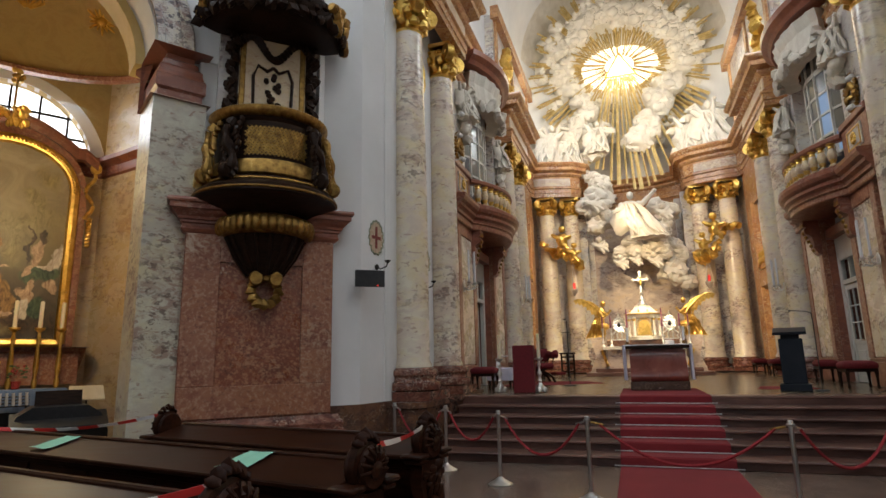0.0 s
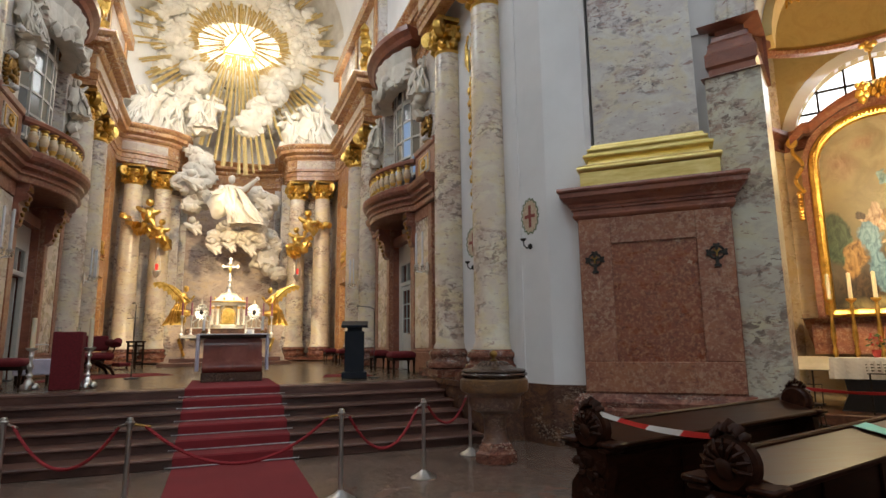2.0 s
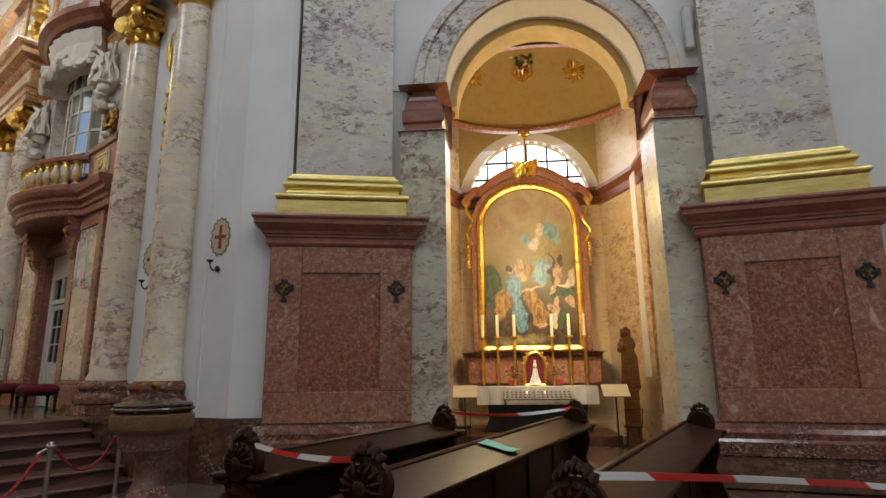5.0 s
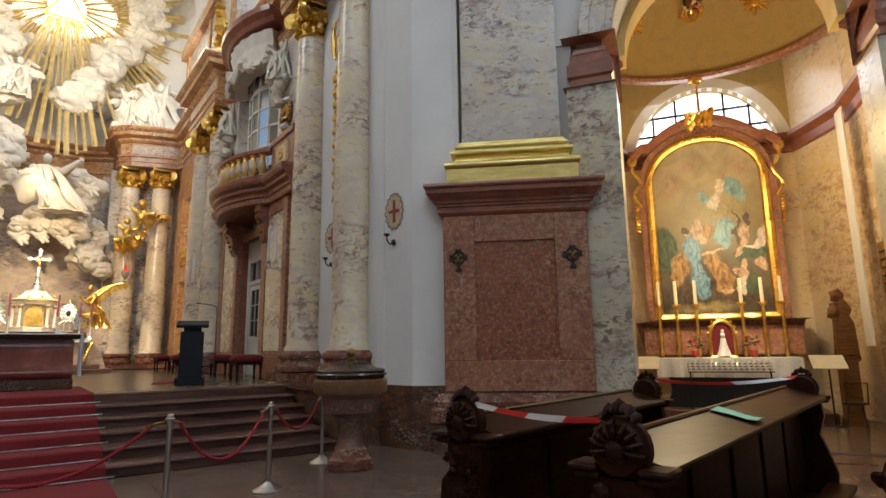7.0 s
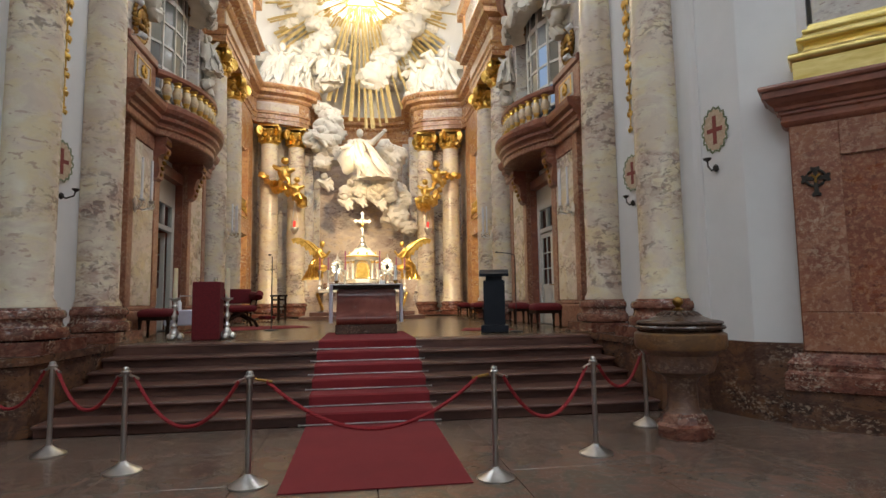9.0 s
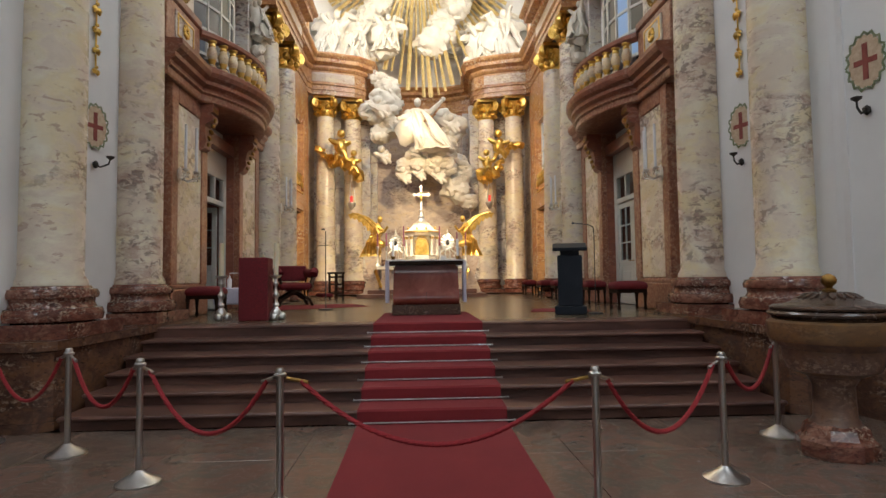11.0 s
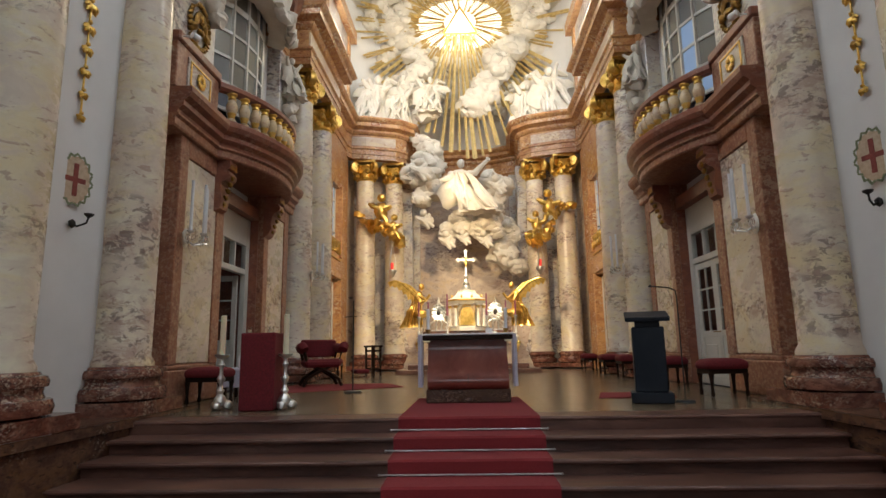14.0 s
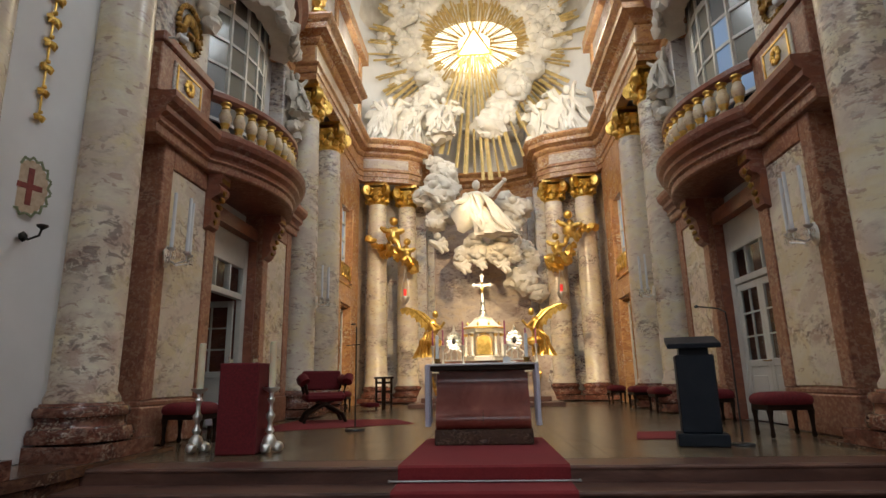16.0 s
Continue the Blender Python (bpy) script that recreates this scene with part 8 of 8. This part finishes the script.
# ---- chapel furnishings, in the chapel's own frame ----
def furnish(sx):
    C = chm(sx) @ Matrix.Translation((-0.1, 0, 0)) @ Matrix.Diagonal((0.94, 1, 1.05, 1))

    def put(name, bm, mat, parent, label="", smooth=False):
        bmesh.ops.transform(bm, matrix=C, verts=bm.verts)
        return part(name, bm, mat, parent, label, smooth)
    Y = 5.85
    rt = thing("altar_retable", "red marble and gilded retable framing an arched altar painting", "retable")
    top = arc(0, 5.2, 1.55, 0, 180, 18, 1.35)
    bm = prism(mesh(), [(-1.62, 1.3), (1.62, 1.3)] + [(x * 1.04, z + 0.02) for x, z in top], Y, Y + 0.35)
    put("marble_frame", bm, "red_marble", rt)
    bm = mesh()
    inner = [(-1.36, 2.05), (-1.36, 5.25)] + [(1.36 * math.cos(radians(t)), 5.25 + 1.0 * math.sin(radians(t))) for t in range(170, 0, -10)] + [(1.36, 5.25), (1.36, 2.05)]
    for a, b in zip(inner, inner[1:] + inner[:1]):
        tube(bm, [(a[0], Y - 0.02, a[1]), (b[0], Y - 0.02, b[1])], 0.11, 8)
    for k in range(60):
        i = k * (len(inner) - 1) / 60
        a, b = inner[int(i)], inner[min(len(inner) - 1, int(i) + 1)]
        f = i - int(i)
        blob(bm, (a[0] + (b[0] - a[0]) * f, Y - 0.11, a[1] + (b[1] - a[1]) * f), 0.05, 1, 0.3)
    put("gilded_frame", bm, "gold", rt, "carved gilded picture frame", True)
    bm = prism(mesh(), inner, Y - 0.012, Y - 0.004)
    put("painting", bm, "altar_canvas" if sx > 0 else "dusky_canvas", rt, "dark old altar painting with soft figures")
    bm = mesh()
    pr = [(1.0, 0.10), (1.0, -0.10), (1.06, -0.16), (1.10, -0.22), (1.14, -0.22), (1.14, 0.1)]
    rows = []
    for i in range(25):
        f = i / 24 * 2 - 1
        x = 1.78 * f
        z = 5.70 + 0.85 * math.cos(f * 1.6) ** 1 + (0.12 if abs(f) > 0.8 else 0)
        rows.append([bm.verts.new((x, Y + dy, z + (r - 1.0) * 1.6)) for r, dy in pr])
    for i in range(24):
        for j in range(5):
            bm.faces.new((rows[i][j], rows[i][j + 1], rows[i + 1][j + 1], rows[i + 1][j]))
    bm.faces.new(rows[0])
    bm.faces.new(rows[-1])
    put("pediment", bm, "moulding_marble", rt, "curved red marble pediment")
    bm = mesh()
    for k in range(30):
        blob(bm, (random.uniform(-0.32, 0.32), Y - 0.2, 6.58 + random.uniform(-0.12, 0.28)), random.uniform(0.06, 0.11), 1, 0.4, 2)
    tube(bm, [(0, Y - 0.2, 6.7), (0, Y - 0.2, 7.5)], 0.03, 6)
    for k in range(10):
        blob(bm, (random.uniform(-0.14, 0.14), Y - 0.2, 7.55 + random.uniform(-0.12, 0.15)), 0.06, 1, 0.4)
    put("gilded_crest", bm, "gold", rt, "gilded crest over the pediment", True)
    for s in (-1, 1):
        bm = mesh()
        tube(bm, [(s * (1.66 + 0.09 * math.sin(q * 0.55)), Y - 0.05, 5.85 - 0.06 * q) for q in range(20)], 0.045, 7)
        lathe(bm, [(0.02, -0.05), (0.12, -0.045), (0.13, 0.0), (0.12, 0.045), (0.02, 0.05)], 12, (0, 0, 0), Matrix.Translation((s * 1.74, Y - 0.06, 5.86)) @ Matrix.Rotation(math.pi / 2, 4, "X"))
        for k in range(8):
            blob(bm, (s * 1.7, Y - 0.05, 4.7 - 0.08 * k), (0.07, 0.06, 0.06), 1, 0.3)
        put("gilded_volute", bm, "gold", rt, "", True)
    put("pedestal", sweep(mesh(), [(-1.75, Y + 0.3), (-1.75, Y - 0.25), (1.75, Y - 0.25), (1.75, Y + 0.3)], [(0, 1.25), (0, 1.85), (0.06, 1.9), (0.06, 1.98), (-0.2, 1.98)], side=-1), "red_marble", rt)
    al = thing("chapel_altar", "dark altar table with a white cloth in the chapel" if sx > 0 else "dark altar table with a pale blue cloth", "altar")
    put("altar_block", prism(mesh(), [(-1.35, 0.2), (1.35, 0.2), (1.2, 0.5), (1.3, 1.16), (-1.3, 1.16), (-1.2, 0.5)], Y - 1.05, Y - 0.26), "black_plastic", al, "dark marble altar block")
    put("altar_step", box(mesh(), -1.9, 1.9, Y - 1.7, Y, 0.0, 0.2, None, 0.02), "step_stone", al)
    bm = box(mesh(), -1.5, 1.5, Y - 1.12, Y - 0.26, 1.16, 1.19)
    rows = []
    for i in range(5):
        rows.append([bm.verts.new((-1.5 + 3.0 * k / 30, Y - 1.125 - 0.012 * i * (1 + math.sin(k * 1.7)), 1.185 - (0.05 + 0.045) * i)) for k in range(31)])
    for i in range(4):
        for k in range(30):
            bm.faces.new((rows[i][k], rows[i][k + 1], rows[i + 1][k + 1], rows[i + 1][k]))
    put("altar_cloth", bm, "linen" if sx > 0 else "blue_cloth", al, "white altar cloth" if sx > 0 else "pale blue altar cloth")
    for x in (-1.35, -0.95, -0.5, 0.5, 0.95, 1.35):
        cd = thing("tall_candle", "ivory candle in a tall gilded candlestick", "candlestick", "chapel candlesticks")
        z0 = 1.80
        put("stick", lathe(mesh(), [(0.12, z0 - 0.78), (0.10, z0 - 0.7), (0.04, z0 - 0.6), (0.06, z0 - 0.5), (0.03, z0 - 0.4), (0.06, z0 - 0.2), (0.03, z0 + 0.2), (0.045, z0 + 0.32), (0.03, z0 + 0.42), (0.03, z0 + 0.46), (0.10, z0 + 0.52), (0.10, z0 + 0.55), (0.0, z0 + 0.55)], 10, (x, Y - 0.42, 0)), "gold", cd, "gilded baluster stick", True)
        put("candle", lathe(mesh(), [(0.042, z0 + 0.55), (0.04, z0 + 1.06), (0.0, z0 + 1.08)], 10, (x, Y - 0.42, 0)), "wax", cd)
    sh = thing("small_shrine", "small gilded shrine with a robed statuette on the altar", "shrine")
    arch = [(-0.27, 1.2), (0.27, 1.2), (0.27, 1.62)] + arc(0, 1.62, 0.27, 0, 180, 10, 0.34)
    put("arched_back", prism(mesh(), arch, Y - 0.60, Y - 0.55), "red_velvet", sh, "dark red lining")
    bm = mesh()
    for a, b in zip(arch, arch[1:] + arch[:1]):
        tube(bm, [(a[0], Y - 0.62, a[1]), (b[0], Y - 0.62, b[1])], 0.045, 6)
    for k in range(9):
        t = radians(20 * k + 10)
        blob(bm, (0.31 * math.cos(t), Y - 0.63, 1.62 + 0.40 * math.sin(t)), (0.04, 0.03, 0.045), 1, 0.3)
    put("gilded_surround", bm, "gold", sh, "carved gilded surround", True)
    bm = robe(mesh(), (0, Y - 0.70, 1.60), 0.05, 0.14, 0.38, (0, 0), 7, 6)
    blob(bm, (0, Y - 0.70, 1.66), 0.055, 2, 0.05)
    blob(bm, (0, Y - 0.70, 1.74), (0.04, 0.04, 0.05), 1, 0.05)
    put("statuette", bm, "linen", sh, "", True)
    for x in (-0.62, 0.62):
        fl = thing("flower_pot", "red potted flowers on the altar", "plant", "altar flowers")
        put("pot", lathe(mesh(), [(0.06, 1.2), (0.09, 1.34), (0.0, 1.33)], 10, (x, Y - 0.72, 0)), "flower_red", fl)
        bm = mesh()
        for k in range(26):
            d = Vector((random.uniform(-1, 1), random.uniform(-1, 1), random.uniform(-0.3, 1))) * 0.17
            box(bm, -0.035, 0.035, -0.018, 0.018, -0.002, 0.002, Matrix.Translation((x + d.x, Y - 0.72 + d.y, 1.46 + d.z)) @ Matrix.Rotation(k * 1.3, 4, "Z") @ Matrix.Rotation(k * 0.7, 4, "X"))
        put("leaves", bm, "leaf", fl)
        bm = mesh()
        for k in range(9):
            blob(bm, (x + random.uniform(-0.14, 0.14), Y - 0.76 + random.uniform(-0.1, 0.1), 1.52 + random.uniform(-0.08, 0.12)), 0.03, 1, 0.4)
        put("blossoms", bm, "flower_red", fl)
    rk = thing("votive_rack", "black iron votive candle rack with rows of cups", "candle rack")
    for r in range(4):
        put("shelf_rail", box(mesh(), -0.85, 0.85, Y - 1.62 + 0.1 * r, Y - 1.58 + 0.1 * r, 0.92 + 0.05 * r, 0.94 + 0.05 * r), "iron", rk)
        for k in range(16):
            put("votive_cup", lathe(mesh(), [(0.022, 0), (0.03, 0.06), (0.0, 0.06)], 7, (-0.8 + 1.6 * k / 15, Y - 1.6 + 0.1 * r, 0.94 + 0.05 * r)), "linen", rk)
    for x in (-0.8, 0.8):
        put("leg", tube(mesh(), [(x, Y - 1.45, 0.2), (x, Y - 1.45, 1.0)], 0.02, 6), "iron", rk)
    for k in (5, 9):
        put("small_flame", blob(mesh(), (-0.8 + 1.6 * k / 15, Y - 1.5, 1.08), (0.012, 0.012, 0.025), 1, 0), "flame", rk)
    for x in (-1.75, 1.75):
        ms = thing("notice_stand", "black stand with an open leaflet board", "stand", "notice stands")
        put("pole", tube(mesh(), [(x, 3.9, 0.02), (x, 3.9, 1.05)], 0.018, 6), "iron", ms)
        put("foot", box(mesh(), x - 0.2, x + 0.2, 3.86, 3.94, 0.0, 0.03), "iron", ms)
        put("foot", box(mesh(), x - 0.02, x + 0.02, 3.7, 4.1, 0.0, 0.031), "iron", ms)
        put("board", box(mesh(), -0.30, 0.30, -0.2, 0.2, -0.01, 0.01, Matrix.Translation((x, 3.9, 1.12)) @ Matrix.Rotation(radians(35), 4, "X")), "paper", ms, "yellowed printed leaflet board")
    for x, y, t in ((-1.75, 3.2, 20), (1.95, 3.3, -15)):
        cr = thing("metal_chair", "black metal chair with a dark round seat", "chair", "chapel chairs")
        put("seat", lathe(mesh(), [(0.2, 0.44), (0.21, 0.47), (0.0, 0.48)], 14, (x, y, 0)), "black_plastic", cr)
        for k in range(4):
            a = radians(45 + 90 * k + t)
            put("leg", tube(mesh(), [(x + 0.14 * math.cos(a), y + 0.14 * math.sin(a), 0.45), (x + 0.22 * math.cos(a), y + 0.22 * math.sin(a), 0.0)], 0.012, 6), "iron", cr)
        put("backrest", tube(mesh(), [(x - 0.17, y - 0.15, 0.45), (x - 0.18, y - 0.2, 0.8), (x + 0.18, y - 0.2, 0.8), (x + 0.17, y - 0.15, 0.45)], 0.012, 6), "iron", cr)
    # carved figure on a wooden plinth
    pd = thing("statue_plinth", "tapering dark wooden plinth by the chapel wall", "plinth")
    put("plinth_body", prism(mesh(), [(x + 0.28, z) for x, z in ((1.74, 0.0), (2.12, 0.0), (2.12, 0.08), (2.07, 0.12), (2.07, 1.10), (2.13, 1.15), (2.13, 1.22), (1.73, 1.22), (1.73, 1.15), (1.79, 1.10), (1.79, 0.12), (1.74, 0.08))], 4.2, 4.6), "statue_wood", pd)
    bm = robe(mesh(), (1.92, 4.4, 2.02), 0.15, 0.19, 0.80, (0.03, 0.02), 7)
    blob(bm, (1.92, 4.37, 2.06), (0.19, 0.14, 0.22), 2, 0.35, 1.8)
    blob(bm, (1.84, 4.33, 2.33), (0.085, 0.09, 0.10), 2, 0.15)
    blob(bm, (1.89, 4.38, 2.32), (0.13, 0.12, 0.15), 2, 0.3)
    blob(bm, (1.77, 4.27, 2.02), (0.11, 0.1, 0.15), 2, 0.4)
    for k in range(9):
        tube(bm, [(1.80 + 0.03 * k, 4.26, 2.24 - 0.04 * k), (1.75 + 0.04 * k, 4.23, 1.8), (1.78 + 0.04 * k, 4.24, 1.24)], 0.03, 6, False, (0.7, 1.1, 1.0))
    bmesh.ops.translate(bm, verts=bm.verts, vec=(0.28, 0, 0))
    tagged(put("carved_statue", bm, "statue_wood", None, "", True), "brown carved wooden statue of a robed figure", "statue")
    # wall fittings: framed relief panel, notice, black box, white strips
    for x in (2.60, -2.60):
        s = 1 if x > 0 else -1
        pn = thing("wall_niche", "pale panel with a gilded frame on the chapel wall", "panel", "", "structure")
        put("white_strip", box(mesh(), min(x, x - s * 0.03), max(x, x - s * 0.03), 3.9, 4.35, 1.4, 5.9), "white_paint", pn)
        pf = thing("framed_plaque", "gilded framed inscription plaque on the chapel wall", "plaque", "plaques")
        put("plaque_frame", box(mesh(), min(x, x - s * 0.06), max(x, x - s * 0.06), 2.45, 2.95, 2.0, 3.1, None, 0.02), "old_gold", pf)
        for k in range(7):
            put("line_of_writing", box(mesh(), min(x - s * 0.06, x - s * 0.064), max(x - s * 0.06, x - s * 0.064), 2.53, 2.87, 2.12 + 0.13 * k, 2.16 + 0.13 * k), "dark_wood", pf)
        nt = thing("wall_notice", "white notice sheet on the chapel wall", "notice", "notices")
        put("notice_sheet", box(mesh(), min(x, x - s * 0.02), max(x, x - s * 0.02), 2.3, 2.7, 1.2, 1.75), "linen", nt)
        bb = thing("offering_box", "black metal offering box on the chapel wall", "box", "offering boxes")
        put("box_body", box(mesh(), min(x, x - s * 0.18), max(x, x - s * 0.18), 2.35, 2.65, 0.75, 1.05, None, 0.015), "black_plastic", bb)
    # gilded stucco on the vault
    og = thing("vault_stucco", "gilded shells and flower basket stuccoed on the chapel dome", "ornament")
    for x, z, y, r in ((-1.45, 8.95, 4.98, 0.36), (1.45, 8.95, 4.98, 0.36)):
        bm = mesh()
        for k in range(15):
            t = radians(24 * k)
            q = r * (1.0 if k % 2 else 0.75)
            tube(bm, [(x + 0.1 * math.cos(t), y - 0.02, z + 0.08 * math.sin(t)), (x + q * math.cos(t), y - 0.10 - 0.3 * q * math.sin(t), z + 0.85 * q * math.sin(t))], 0.035, 6, False, (1.2, 0.6))
        blob(bm, (x, y - 0.04, z), (0.12, 0.06, 0.12), 2, 0.3, 2.0)
        put("gilded_spray", bm, "gold", og, "gilded sunburst shell", True)
    bm = mesh()
    for k in range(7):
        t = radians(-60 + 20 * k)
        tube(bm, [(0.05 * math.sin(t), 5.16, 8.88), (0.34 * math.sin(t), 5.08, 9.0 + 0.06 * math.cos(t)), (0.30 * math.sin(t), 5.0, 9.14)], 0.03, 6)
    put("gilded_basket", bm, "gold", og, "gilded basket", True)
    for colour, n_ in (("leaf", 16), ("flower_red", 11), ("wax", 8)):
        bm = mesh()
        for k in range(n_):
            t, q = random.uniform(0, 6.28), random.uniform(0.05, 0.36)
            blob(bm, (q * math.cos(t), 4.88 - 0.3 * q * math.sin(t), 9.30 + 0.8 * q * math.sin(t)), (0.06, 0.05, 0.06), 1, 0.4)
        tagged(put("painted_flowers", bm, colour, og, "", True), kind="stuff")


for sx in (-1, 1):
    furnish(sx)
# framed board on the west chapel's jamb
fb = thing("framed_board", "dark framed board hung on the chapel jamb", "frame")
bm = mesh()
for q in ((0.18, 0.75, 2.6, 2.66), (0.18, 0.75, 3.9, 3.96), (0.18, 0.24, 2.66, 3.9), (0.69, 0.75, 2.66, 3.9)):
    box(bm, RAD - 0.04, RAD + 0.002, *q)
part("frame_strip", ch_bm(-1, bm), "dark_wood", fb)
part("board_sheet", ch_bm(-1, box(mesh(), RAD - 0.02, RAD + 0.001, 0.24, 0.69, 2.66, 3.9)), "linen", fb)

ls = thing("loudspeaker", "slim white column loudspeaker on the wall beside the chapel arch", "loudspeaker")
m = chm(1) @ Matrix.Translation((2.5, 0.08, 7.4))
part("cabinet", box(mesh(), -0.07, 0.07, -0.08, 0.06, -0.4, 0.4, m, 0.012), "white_door", ls)
part("speaker_grille", box(mesh(), -0.055, 0.055, -0.086, -0.078, -0.37, 0.37, m, 0.002), "linen", ls)
part("bracket", box(mesh(), -0.02, 0.02, 0.05, 0.11, -0.05, 0.05, m), "iron", ls)
oc = thing("organ_console", "dark covered organ console standing in the chapel entrance", "organ console")
m = chm(-1) @ Matrix.Translation((-1.1, 1.5, 0))
part("case", prism(mesh(), [(-0.62, 0.0), (0.62, 0.0), (0.62, 0.72), (0.52, 0.98), (0.34, 1.10), (-0.34, 1.10), (-0.52, 0.98), (-0.62, 0.72)], -0.32, 0.32, m), "black_plastic", oc, "dark glossy case")
part("sloping_lid", box(mesh(), -0.60, 0.60, -0.36, 0.02, -0.015, 0.015, m @ pose(0, -0.18, 1.0, 32), 0.006), "black_plastic", oc)
part("music_desk", box(mesh(), -0.3, 0.3, -0.01, 0.01, 0.0, 0.22, m @ pose(0, 0.1, 1.1, -15), 0.004), "dark_wood", oc)

# ---- floor pieces ----
fl = [o for o in scene.objects if o.name == "floor"][0]
tile = None
for i in range(-6, 6):
    for j in range(-2, 9):
        y0 = -2.0 + 1.11 * (j + 2)
        if tile is None:
            o = part("floor_slab", box(mesh(), 0.003, 1.197, 0.003, 1.107, -0.03, 0.0, None, 0.003), "floor_slab", fl)
            tile = o.data
        else:
            o = new("floor_slab", tile)
            o.parent = fl
        o.location = (i * 1.2, y0, 0.0)
sf = [o for o in scene.objects if o.name == "floor_sanctuary"][0]
tile = None
for i in range(-18, 18):
    for j in range(0, 8):
        y0 = 12.91 + j * 1.8 - (0.9 if i % 2 else 0.0)
        if tile is None:
            o = part("floor_board", box(mesh(), 0.002, 0.258, 0.003, 1.797, -0.04, 0.0, None, 0.003), "sanctuary_floor", sf)
            tile = o.data
        else:
            o = new("floor_board", tile)
            o.parent = sf
        if i % 2 and j == 0:
            o.scale.y, y0 = 0.5, 12.91
        o.location = (i * 0.26, y0, 0.90)
fc = [o for o in scene.objects if o.name == "floor_chapel_east"][0]
tile = None
for i in range(-8, 8):
    for j in range(0, 17):
        if tile is None:
            o = part("floor_tile", box(mesh(), 0.002, 0.328, 0.002, 0.328, -0.02, 0.0), "floor_slab", fc)
            tile = o.data
        else:
            o = new("floor_tile", tile)
            o.parent = fc
        o.matrix_local = CH @ pose(i * 0.33, 0.9 + j * 0.33, 0.0)
